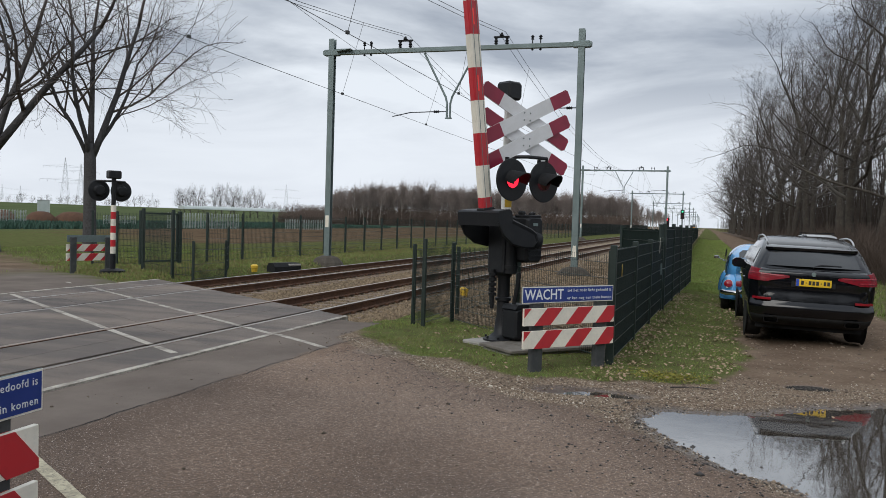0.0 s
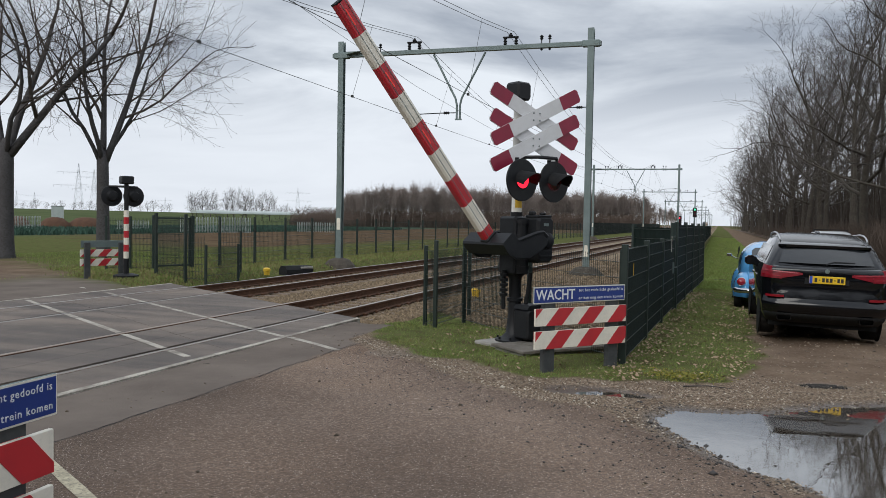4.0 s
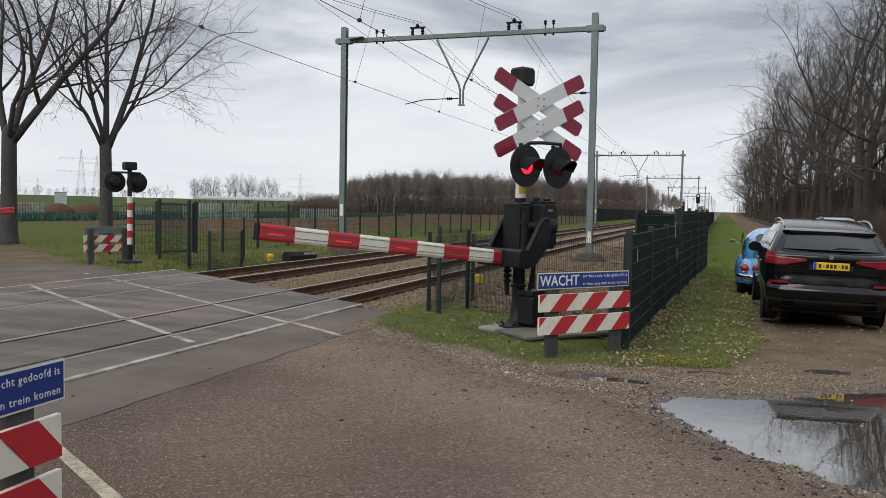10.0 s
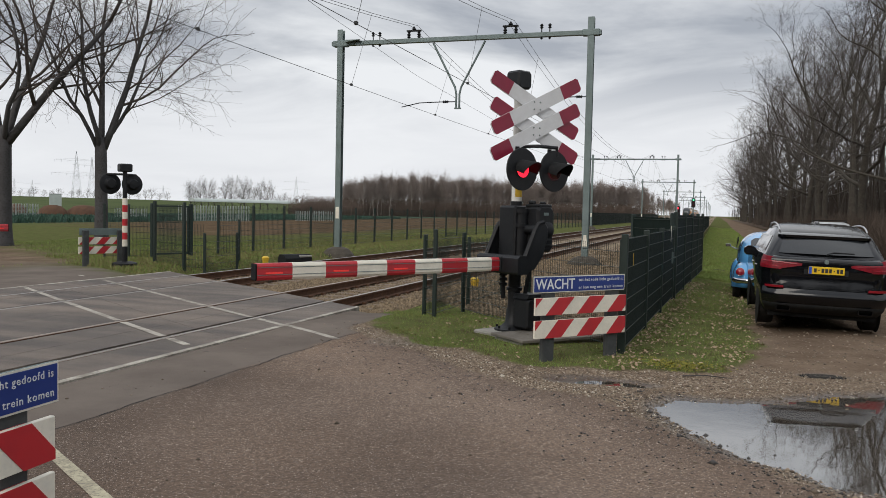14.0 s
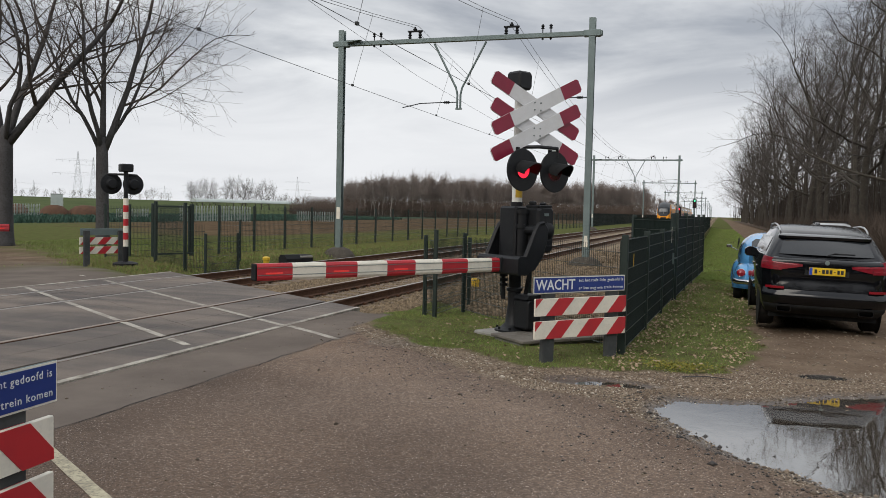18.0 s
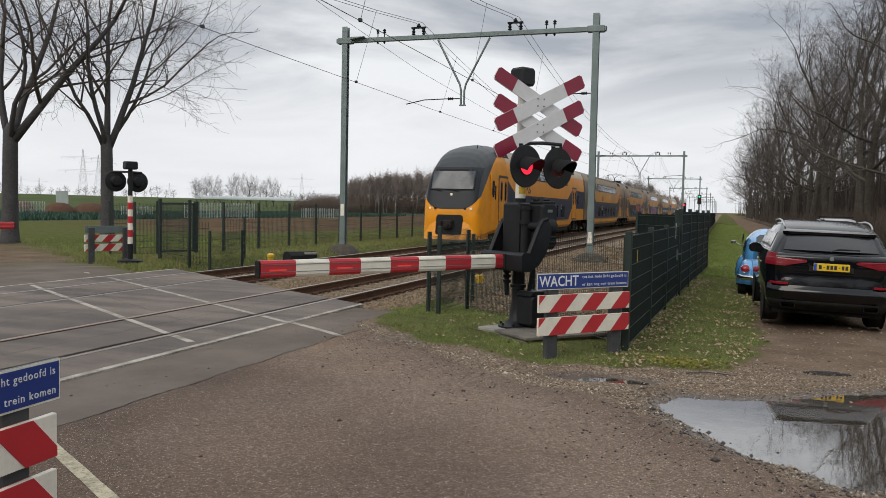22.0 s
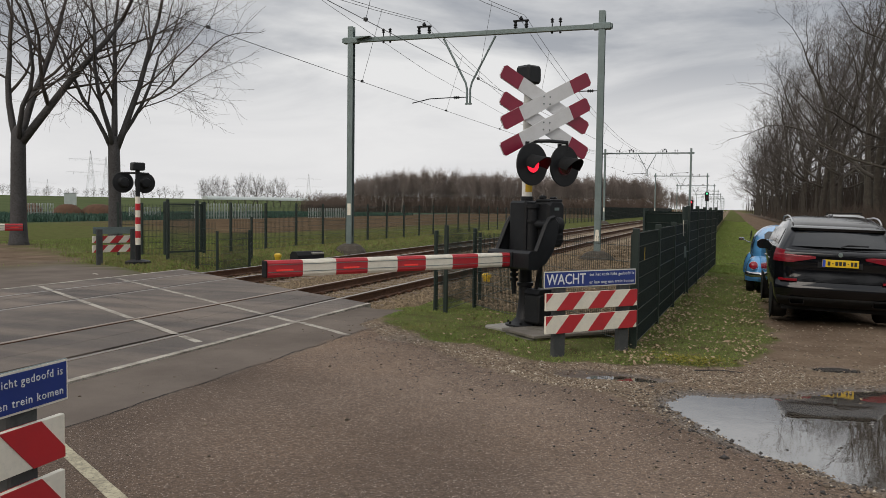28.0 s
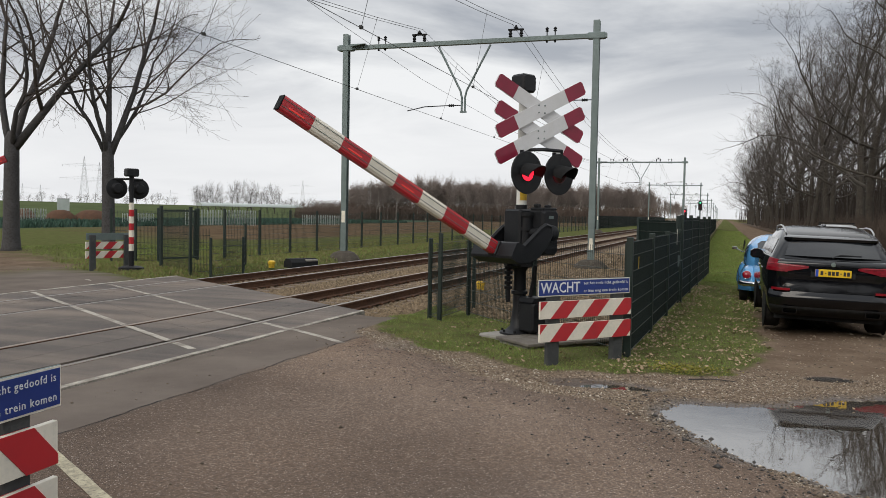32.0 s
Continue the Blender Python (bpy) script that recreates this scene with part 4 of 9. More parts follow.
def lettering(body, size, mat, parent, m, name="lettering", wide=None, bold=0.0, gap=1.0, split=False):
    cu = bpy.data.curves.new(name, "FONT")
    cu.body, cu.size, cu.extrude, cu.align_x, cu.align_y = body, size, 0.0015, "LEFT", "CENTER"
    cu.resolution_u = 2
    cu.offset, cu.space_character = bold, gap
    tmp = new("temporary", cu)
    me = bpy.data.meshes.new_from_object(tmp.evaluated_get(bpy.context.evaluated_depsgraph_get()))
    bpy.data.objects.remove(tmp)
    if wide:
        xs = [v.co.x for v in me.vertices]
        k = wide / (max(xs) - min(xs))
        for v in me.vertices:
            v.co.x *= k
    me.materials.clear()
    me.materials.append(mat)
    if not split:
        return tagged(part(name, me, None, parent, at=m), kind="stuff" if len(body) > 2 else "")
    bm = bmesh.new()
    bm.from_mesh(me)
    left = set(bm.verts)
    while left:
        todo, isle = [left.pop()], []
        while todo:
            v = todo.pop()
            isle.append(v)
            for e in v.link_edges:
                o = e.other_vert(v)
                if o in left:
                    left.discard(o)
                    todo.append(o)
        at = {v: k for k, v in enumerate(isle)}
        g = Geo()
        g.add([v.co.copy() for v in isle], [tuple(at[v] for v in f.verts) for f in bm.faces if f.verts[0] in at])
        part("letter", g, mat, parent, at=m)
    bm.free()


def hazard_board(name, label, origin, u, lean, second_post=0.99, end=1.165):
    """Two posts, two striped planks and a blue notice. u: along the board; the front looks to u's right."""
    u = Vector(u).normalized()
    m = basis((origin[0], origin[1], 0), u, (0, 0, 1))
    t = thing(name, m, label, "warning board", "warning boards at the crossing")
    for s in (0.0, second_post):
        g = Geo()
        g.box((s - 0.085, -0.25, -0.075), (s + 0.085, 0.93, -0.005), None, 0.012)
        part("post", g, GREYPOST, t)
    for z0, z1 in ((0.535, 0.735), (0.27, 0.475)):
        g = Geo()
        g.box((-0.235, z0, 0), (end, z1, 0.03), None, 0.004)
        plank = part("plank", g, WHITE, t)
        w, h = 0.236, z1 - z0
        sl = 0.19 * lean
        k = -1
        while True:
            k += 1
            a = (0.86 if lean > 0 else 0.914) - 2 * w * (k - 1)
            if a < -0.8:
                break
            quad = [(a, z0), (a + w, z0), (a + w + sl, z1), (a + sl, z1)]
            # cut to the plank's ends
            def cut(poly, x0, keep):
                out = []
                for (ax, ay), (bx, by) in zip(poly, poly[1:] + poly[:1]):
                    ina, inb = keep * (ax - x0) >= 0, keep * (bx - x0) >= 0
                    if ina:
                        out.append((ax, ay))
                    if ina != inb:
                        r = (x0 - ax) / (bx - ax)
                        out.append((x0, ay + r * (by - ay)))
                return out
            quad = cut(cut(quad, -0.232, 1), end - 0.003, -1) if cut(quad, -0.232, 1) else []
            if len(quad) < 3:
                continue
            for zz, dd in ((0.0305, 0.003), (-0.0035, 0.003)):
                g = Geo()
                g.prism(quad, dd, Matrix.Translation((0, 0, zz)))
                part("red_stripe", g, RED, plank)
    g = Geo()
    g.box((-0.26, 0.79, 0.0), (1.15, 0.985, 0.012), None, 0.004)
    notice = part("notice", g, GALV, t)
    g = Geo()
    g.box((-0.257, 0.793, 0.0125), (1.147, 0.982, 0.0145), None, 0.0)
    part("white_border", g, WHITE, notice)
    g = Geo()
    g.box((-0.247, 0.803, 0.015), (1.137, 0.972, 0.0175), None, 0.0)
    part("blue_field", g, BLUE, notice)
    lettering("WACHT", 0.17, LETTER, notice, Matrix.Translation((-0.225, 0.885, 0.0185)), wide=0.58, bold=0.0018, split=True)
    lettering("tot het rode licht gedoofd is", 0.052, LETTER, notice, Matrix.Translation((0.41, 0.932, 0.0185)), wide=0.70, gap=1.14)
    lettering("er kan nog een trein komen", 0.052, LETTER, notice, Matrix.Translation((0.41, 0.842, 0.0185)), wide=0.70, gap=1.14)
    return t


hazard_board("warning_board", "blue notice over red and white striped planks on grey posts", (-1.80, 9.40), (0.64, 0.768, 0), 1)
SIDEWAYS = Vector((math.cos(radians(93)), math.sin(radians(93)), 0))
nb = Vector((-2.89, 3.05, 0)) - 1.15 * SIDEWAYS
hazard_board("warning_board", "blue notice over weathered red and white planks at the roadside", (nb.x, nb.y), SIDEWAYS, -1, 0.90, 1.11)
hazard_board("warning_board", "striped warning board across the tracks, seen from its grey back", (-16.30, 19.65), -Vector((0.42, 0.907, 0)), -1)


def lamp_head(t, centre, facing, lit):
    """A round black target with a lens and a hood; the lens insert turns in it."""
    f = Vector(facing).normalized()
    m = basis(centre, Vector((0, 0, 1)).cross(f), (0, 0, 1))
    g = Geo()
    g.lathe([(0.02, -0.16), (0.12, -0.15), (0.16, -0.03), (0.285, -0.012), (0.29, 0.0), (0.285, 0.012), (0.13, 0.012), (0.125, 0.0)], m, 32)
    body = part("target_disc", g, BLACK, t, smooth=35)
    g = Geo()
    n = 14
    rings = []
    for z in (0.01, 0.12, 0.24, 0.31):
        k = z / 0.31
        ring = []
        for r in (0.135, 0.127):
            seq = [radians(-8 + 196 * i / n) for i in range(n + 1)]
            if r < 0.13:
                seq = seq[::-1]
            ring += [m @ Vector((r * math.cos(a), r * math.sin(a) * (1 - 0.0 * k) - 0.05 * k, z * (0.55 + 0.45 * max(0.0, math.sin(a))))) for a in seq]
        rings.append(ring)
    g.loft(rings)
    part("hood", g, BLACKM, body, smooth=40)
    if lit:
        ins = Geo()
        ins.lathe([(0.118, -0.004), (0.118, 0.0)], Matrix.Identity(4), 24)
        ins.slot = 1
        ins.lathe([(0.112, 0.001), (0.09, 0.012), (0.05, 0.02), (0.01, 0.023)], Matrix.Identity(4), 24)
        ins.slot = 0
        ins.lathe([(0.112, -0.005), (0.09, -0.014), (0.01, -0.02)], Matrix.Identity(4), 24)
        mm = m @ Matrix.Translation((0, 0, 0.02))
        ob = part("lens_insert", ins, [UNLIT, LIT], body, "red signal lens", smooth=35)
        ob.matrix_basis = mm
        return ob
    g = Geo()
    g.lathe([(0.118, 0.0), (0.09, 0.02), (0.01, 0.028)], m, 24)
    part("lens", g, UNLIT, body)


CROSSWHITE = material("cool_white_cross_sheet", (0.62, 0.63, 0.645), 0.4, 0.0, [((0.46, 0.46, 0.46), 4, 0.45, 0.8, 0.5), ((0.54, 0.54, 0.53), 40, 0.5, 0.75, 0.4)])


def mark_cross(t, o, u, z):
    """One St Andrew's cross: two planks with red ends, crossing at a flat angle."""
    n = Vector((u.y, -u.x, 0))
    for k, (ang, off) in enumerate(((-27, 0.0), (27, 0.03))):
        m = basis((o.x + n.x * off, o.y + n.y * off, z), u, (0, 0, 1)) @ rotz(ang)
        g = Geo()
        c, h, w = 0.03, 0.79, 0.098
        out = [(-h, -w + c), (-h + c, -w), (h - c, -w), (h, -w + c), (h, w - c), (h - c, w), (-h + c, w), (-h, w - c)]
        g.prism(out, 0.022, m)
        plank = part("cross_plank", g, CROSSWHITE, t)
        for s in (-1, 1):
            r = [(s * h, -w + c), (s * (h - c), -w), (s * (h - 0.33), -w), (s * (h - 0.33), w), (s * (h - c), w), (s * h, w - c)]
            g = Geo()
            g.prism(r, 0.003, m @ Matrix.Translation((0, 0, 0.0225)))
            g.prism(r, 0.003, m @ Matrix.Translation((0, 0, -0.0035)))
            part("red_end", g, DARKRED, plank)
        if k:
            for a, b in ((-0.05, -0.05), (-0.05, 0.05), (0.05, -0.05), (0.05, 0.05)):
                g = Geo()
                g.lathe([(0.011, 0.0), (0.011, 0.008), (0.003, 0.012)], m @ rotz(-ang) @ Matrix.Translation((a, b, 0.0225)), 8)
                part("bolt", g, GALV, plank)


P0 = Vector((-2.69, 11.37, 0))
PIVOT = Vector((-2.56, 11.30, 1.476))
BOOMDIR = Vector((-0.535, -0.845, 0))


def build_signal():
    t = thing("crossing_signal", pose(0, 0, 0), "white-poled crossing signal with two crosses, red lamps and barrier machine", "crossing signal")
    p = P0
    g = Geo()
    g.rod((p.x, p.y, 1.75), (p.x, p.y, 3.66), 0.072, 0.068, 20)
    part("pole", g, POLEWHITE, t, smooth=40)
    g = Geo()
    ms = Matrix.Translation((p.x, p.y, 0)) @ rotz(math.degrees(math.atan2(FACE.y, FACE.x)))
    arc = [radians(-62 + 12 * k) for k in range(11)]
    g.add([ms @ Vector((r * math.cos(a), r * math.sin(a), z)) for z in (1.92, 2.05) for r in (0.0735,) for a in arc], [(k, k + 1, 12 + k, 11 + k) for k in range(10)])
    part("yellow_sticker", g, YELLOW, t, smooth=40)
    g = Geo()
    g.rod((p.x, p.y, 1.7), (p.x, p.y, 1.86), 0.085, 0.085, 20)
    part("pole_sleeve", g, BLACK, t, smooth=40)
    g = Geo()
    g.rod((p.x + FACE.x * 0.1, p.y + FACE.y * 0.1, 1.0), (p.x + FACE.x * 0.1, p.y + FACE.y * 0.1, 1.76), 0.115, 0.105, 18)
    for z in (1.06, 1.50, 1.70):
        g.rod((p.x + FACE.x * 0.1, p.y + FACE.y * 0.1, z), (p.x + FACE.x * 0.1, p.y + FACE.y * 0.1, z + 0.05), 0.128, 0.128, 18)
    part("clamp_tube", g, BLACK, t, smooth=40)
    # bell on the top
    g = Geo()
    m = basis((p.x, p.y, 3.54), ACROSS, (0, 0, 1))
    g.box((-0.13, -0.12, -0.14), (0.13, 0.13, 0.12), m, 0.03)
    part("bell_box", g, BLACK, t)
    g = Geo()
    g.rod((p.x, p.y, 3.35), (p.x, p.y, 3.5), 0.08, 0.08, 16)
    part("collar", g, BLACK, t)
    u = CROSSX
    n = Vector((u.y, -u.x, 0))
    o = p + u * 0.19 + n * 0.12
    mark_cross(t, o, u, 3.19)
    mark_cross(t, o, u, 2.835)
    g = Geo()
    for z in (3.19, 2.835):
        g.rod((p.x, p.y, z), (o.x, o.y, z), 0.025, 0.025, 8)
    part("cross_bracket", g, GALV, t)
    c = p + FACE * 0.33 + ACROSS * 0.08
    inserts = []
    for s in (-1, 1):
        q = c + ACROSS * (0.315 * s)
        inserts.append(lamp_head(t, (q.x, q.y, 2.29), FACE, True))
    g = Geo()
    a, b = p + Vector((0, 0, 2.6)), c + ACROSS * 0.36 + Vector((0, 0, 2.62))
    g.tube([a, p + FACE * 0.2 + Vector((0, 0, 2.62)), c + Vector((0, 0, 2.62)), b, b - Vector((0, 0, 0.12))], 0.025, 8)
    for s in (-1, 1):
        q = c + ACROSS * (0.315 * s) - FACE * 0.1
        g.rod((q.x, q.y, 2.2), (q.x, q.y, 2.6), 0.03, 0.03, 8)
    g.tube([p + Vector((0, 0, 2.2)), c - FACE * 0.12 + Vector((0, 0, 2.2))], 0.03, 8)
    part("lamp_bracket", g, BLACK, t)
    # column and machine
    g = Geo()
    g.lathe([(0.27, 0.04), (0.27, 0.07), (0.18, 0.10), (0.12, 0.16), (0.105, 0.30), (0.09, 0.40), (0.09, 0.60), (0.115, 0.61), (0.115, 0.65), (0.088, 0.66), (0.085, 0.92), (0.12, 0.98)], Matrix.Translation((p.x, p.y, 0)), 20)
    part("column", g, BLACK, t, smooth=40)
    g = Geo()
    for k in range(8):
        a = 2 * math.pi * k / 8
        g.rod((p.x + 0.235 * math.cos(a), p.y + 0.235 * math.sin(a), 0.06), (p.x + 0.235 * math.cos(a), p.y + 0.235 * math.sin(a), 0.11), 0.018, 0.018, 6)
    part("anchor_bolts", g, BLACKM, t)
    m = basis((p.x, p.y, 0), ACROSS, (0, 0, 1))  # local: x across, y up, z towards FACE
    g = Geo()
    g.box((-0.15, 0.98, -0.2), (0.13, 1.80, 0.13), m, 0.03)
    g.box((-0.10, 1.05, 0.125), (0.09, 1.70, 0.145), m, 0.008)
    part("machine_case", g, BLACK, t)
    g = Geo()
    g.box((0.03, 1.16, 0.10), (0.35, 1.80, 0.40), m, 0.04)
    g.box((0.05, 1.78, 0.12), (0.33, 1.825, 0.38), m, 0.015)
    for k in range(4):
        g.box((0.07, 1.24 + 0.07 * k, 0.395), (0.31, 1.27 + 0.07 * k, 0.41), m, 0.006)
    machine = part("motor_box", g, BLACK, t)
    g = Geo()
    g.box((0.14, 1.67, 0.401), (0.23, 1.71, 0.407), m, 0.0)
    part("maker_plate", g, GALV, machine)
    g = Geo()
    g.lathe([(0.10, 0), (0.11, 0.02), (0.11, 0.05), (0.08, 0.07), (0.03, 0.08)], m @ Matrix.Translation((0.19, 1.47, 0.40)), 20)
    part("bearing_cap", g, BLACK, machine, smooth=35)
    g = Geo()
    g.box((0.06, 1.82, 0.17), (0.15, 1.875, 0.25), m, 0.015)
    g.box((0.22, 1.82, 0.22), (0.28, 1.86, 0.32), m, 0.015)
    part("lifting_eye", g, BLACK, machine)
    g = Geo()
    g.box((-0.13, 0.10, 0.11), (0.2, 0.52, 0.40), m, 0.03)
    g.prism([(-0.14, 0.52), (0.21, 0.52), (0.16, 0.58), (-0.09, 0.58)], 0.28, m @ Matrix.Translation((0, 0, 0.115)))
    part("cable_box", g, BLACK, t)
    g = Geo()
    for k in range(5):
        z = 0.68 + 0.07 * k
        g.rod((p.x - 0.13, p.y - 0.13, z), (p.x - 0.13, p.y - 0.13, z + 0.04), 0.055, 0.055, 12)
    g.rod((p.x - 0.13, p.y - 0.13, 0.5), (p.x - 0.13, p.y - 0.13, 1.05), 0.03, 0.03, 10)
    part("spring_damper", g, BLACKM, t)
    g = Geo()
    q = p + FACE * 0.2
    g.tube([(q.x, q.y, 0.5), (q.x + 0.05, q.y, 0.8), (q.x + 0.08, q.y - 0.02, 1.02)], 0.03, 8)
    part("cable_pipe", g, BLACKM, t)
    # foot slabs
    g = Geo()
    g.box((-0.45, -0.1, -0.35), (0.3, 0.045, 0.35), m, 0.02)
    tagged(part("foundation_slab", g, CONCRETE), "low concrete slab under the barrier machine", "slab")
    return inserts


INSERTS = build_signal()
WOODSLAB = material("grey_weathered_board", (0.17, 0.155, 0.135), 0.9, 0.0, [((0.09, 0.082, 0.07), 5, 0.4, 0.7, 0.8)], 0.4, 40)


def build_duct():
    m = basis((-2.25, 10.95, 0), (0.69, 0.724, 0), (0, 0, 1))
    t = thing("cable_pit", m, "low cable pit with weathered grey lid boards beside the barrier machine", "cable pit")
    g = Geo()
    g.box((-0.5, -0.15, -0.3), (0.95, 0.03, 0.38), None, 0.015)
    part("pit_wall", g, CONCRETE, t)
    for k in range(4):
        g = Geo()
        g.box((-0.54 + k * 0.38, 0.034, -0.34), (-0.17 + k * 0.38, 0.075, 0.44), None, 0.008)
        part("lid_board", g, WOODSLAB, t)


build_duct()


def build_boom(name, label, pivot, length, direction):
    """A barrier arm about its pivot: x runs along the arm, y up, z towards the machine's face."""
    d = Vector(direction)
    t = thing(name, basis(pivot, d, (0, 0, 1)), label, "barrier", "barrier arms")
    drop = -0.476
    def section(x, h, w):
        pts = [(w, -h * 0.7), (w * 0.7, -h), (-w * 0.7, -h), (-w, -h * 0.7), (-w, h * 0.7), (-w * 0.7, h), (w * 0.7, h), (w, h * 0.7), (w * 1.04, h * 0.34), (w * 0.9, h * 0.30), (w * 1.04, h * 0.0), (w * 0.9, -h * 0.1), (w * 1.04, -h * 0.3)]
        return [(x, drop + b, a) for a, b in pts]
    x1 = length
    x, k = x1, 0
    step = 0.43
    while x > 0.45:
        a = max(x - step, 0.42)
        g = Geo()
        g.loft([section(a, 0.092, 0.055), section(x, 0.092, 0.055)])
        seg = part("arm_segment", g, RED if k % 2 == 0 else WHITE, t)
        for s in (1, -1):
            for e in (0.048, -0.034):
                rib = Geo()
                rib.box((a + 0.004, drop + e - 0.003, s * 0.0575 - 0.002), (x - 0.004, drop + e + 0.003, s * 0.0575 + 0.002))
                part("rib", rib, GALV, seg)
        if k % 2 == 0 and k < 6:
            for s in (1, -1):
                g = Geo()
                g.box((a + 0.12, drop - 0.026, s * 0.058 - 0.005), (x - 0.1, drop - 0.006, s * 0.058 + 0.005), None, 0.003)
                part("arm_light", g, BOOMLIGHT if k in (0, 2, 4) else BLACKM, seg)
        x = a
        k += 1
    g = Geo()
    g.box((x1, drop - 0.092, -0.055), (x1 + 0.02, drop + 0.092, 0.055), None, 0.008)
    part("end_cap", g, BLACKM, t)
    # holder and the swinging side arms
    g = Geo()
    # a crossbeam between the side arms, with the arm's socket in it
    beam = [(0.27, drop - 0.125), (0.45, drop - 0.125), (0.47, drop - 0.10), (0.47, drop + 0.09), (0.43, drop + 0.125), (0.30, drop + 0.125), (0.27, drop + 0.09)]
    g.prism(beam, 0.82, Matrix.Translation((0, 0, -0.38)))
    holder = part("arm_holder", g, BLACK, t)
    g = Geo()
    g.box((0.40, drop - 0.105, -0.075), (0.50, drop + 0.105, 0.075), None, 0.012)
    part("arm_socket", g, BLACK, holder)
    # cast side arms: a broad plate with a raised rim along its front edge
    for z in (-0.37, 0.395):
        front = [(-0.02, 0.10), (0.07, 0.08), (0.13, 0.0), (0.28, drop + 0.17), (0.31, drop + 0.11)]
        back = [(0.31, drop - 0.12), (0.14, drop - 0.04), (0.0, drop + 0.12), (-0.08, -0.12), (-0.09, 0.02)]
        g = Geo()
        g.prism(front + back, 0.035, Matrix.Translation((0, 0, z)))
        side = part("side_arm", g, BLACK, t)
        g = Geo()
        g.tube([(a, b, z + 0.02) for a, b in front], 0.034, 6)
        part("side_arm_rim", g, BLACK, side)
        g = Geo()
        g.tube([(a, b, z + 0.02) for a, b in [front[-1]] + back + [front[0]]], 0.022, 6)
        part("side_arm_rib", g, BLACK, side)
        g = Geo()
        g.lathe([(0.085, 0.0), (0.085, 0.06), (0.06, 0.075), (0.02, 0.08)], Matrix.Translation((0, 0.0, z + 0.02)), 16)
        part("hub", g, BLACK, side, smooth=40)
    g = Geo()
    g.rod((0, 0, -0.28), (0, 0, 0.53), 0.06, 0.06, 16)
    part("axle", g, BLACK, t)
    return t


BOOM = build_boom("boom_barrier", "red and white striped boom barrier on black steel holders", PIVOT, 4.08, BOOMDIR)
FAR_TIP = Vector((-17.58, 16.94, 1.0))
FARDIR = Vector((0.535, 0.845, 0))
FAR_BOOM = build_boom("boom_barrier", "red and white boom barrier across the tracks", FAR_TIP - FARDIR * 4.14 + Vector((0, 0, 0.476)), 4.14, FARDIR)


def build_far_stand():
    q = FAR_TIP - FARDIR * 4.14
    t = thing("barrier_machine", pose(q.x, q.y, 0), "black barrier machine on a column across the tracks", "barrier machine")
    g = Geo()
    g.lathe([(0.27, -0.1), (0.2, 0.11), (0.14, 0.35), (0.14, 1.0)], Matrix.Identity(4), 16)
    part("column", g, BLACK, t)
    g = Geo()
    g.box((-0.2, -0.2, 0.95), (0.2, 0.2, 1.78), None, 0.03)
    part("machine_case", g, BLACK, t)


build_far_stand()


def build_far_signal():
    p = Vector((-15.5, 18.9, 0))
    t = thing("crossing_signal", pose(0, 0, 0), "red and white banded crossing signal with black lamps seen from behind", "crossing signal")
    g = Geo()
    g.rod((p.x, p.y, -0.1), (p.x, p.y, 0.52), 0.075, 0.075, 16)
    g.lathe([(0.34, -0.1), (0.34, 0.06), (0.2, 0.1)], Matrix.Translation((p.x, p.y, 0)), 14)
    part("foot", g, BLACK, t)
    z = 0.52
    for k in range(7):
        g = Geo()
        g.rod((p.x, p.y, z), (p.x, p.y, z + 0.19), 0.07, 0.07, 16)
        part("band", g, WHITE if k % 2 == 0 else RED, t, smooth=40)
        z += 0.19
    g = Geo()
    g.rod((p.x, p.y, z), (p.x, p.y, 2.6), 0.06, 0.06, 12)
    part("pole", g, BLACK, t)
    g = Geo()
    m = basis((p.x, p.y, 2.63), ACROSS, (0, 0, 1))
    g.box((-0.17, -0.06, -0.14), (0.17, 0.16, 0.14), m, 0.03)
    part("bell_box", g, BLACK, t)
    c = p - FACE * 0.3
    g = Geo()
    for s in (-1, 1):
        q = c + ACROSS * (0.30 * s)
        lamp_head(t, (q.x, q.y, 2.24), -FACE, False)
        g.rod((q.x, q.y, 2.24), (q.x, q.y, 2.52), 0.03, 0.03, 8)
    a, b = c - ACROSS * 0.4, c + ACROSS * 0.4
    g.tube([(a.x, a.y, 2.5), (p.x, p.y, 2.5), (b.x, b.y, 2.5)], 0.03, 8)
    part("lamp_bracket", g, BLACK, t)


build_far_signal()


# ---- fences ----
MESHWIRE = GREENFENCE


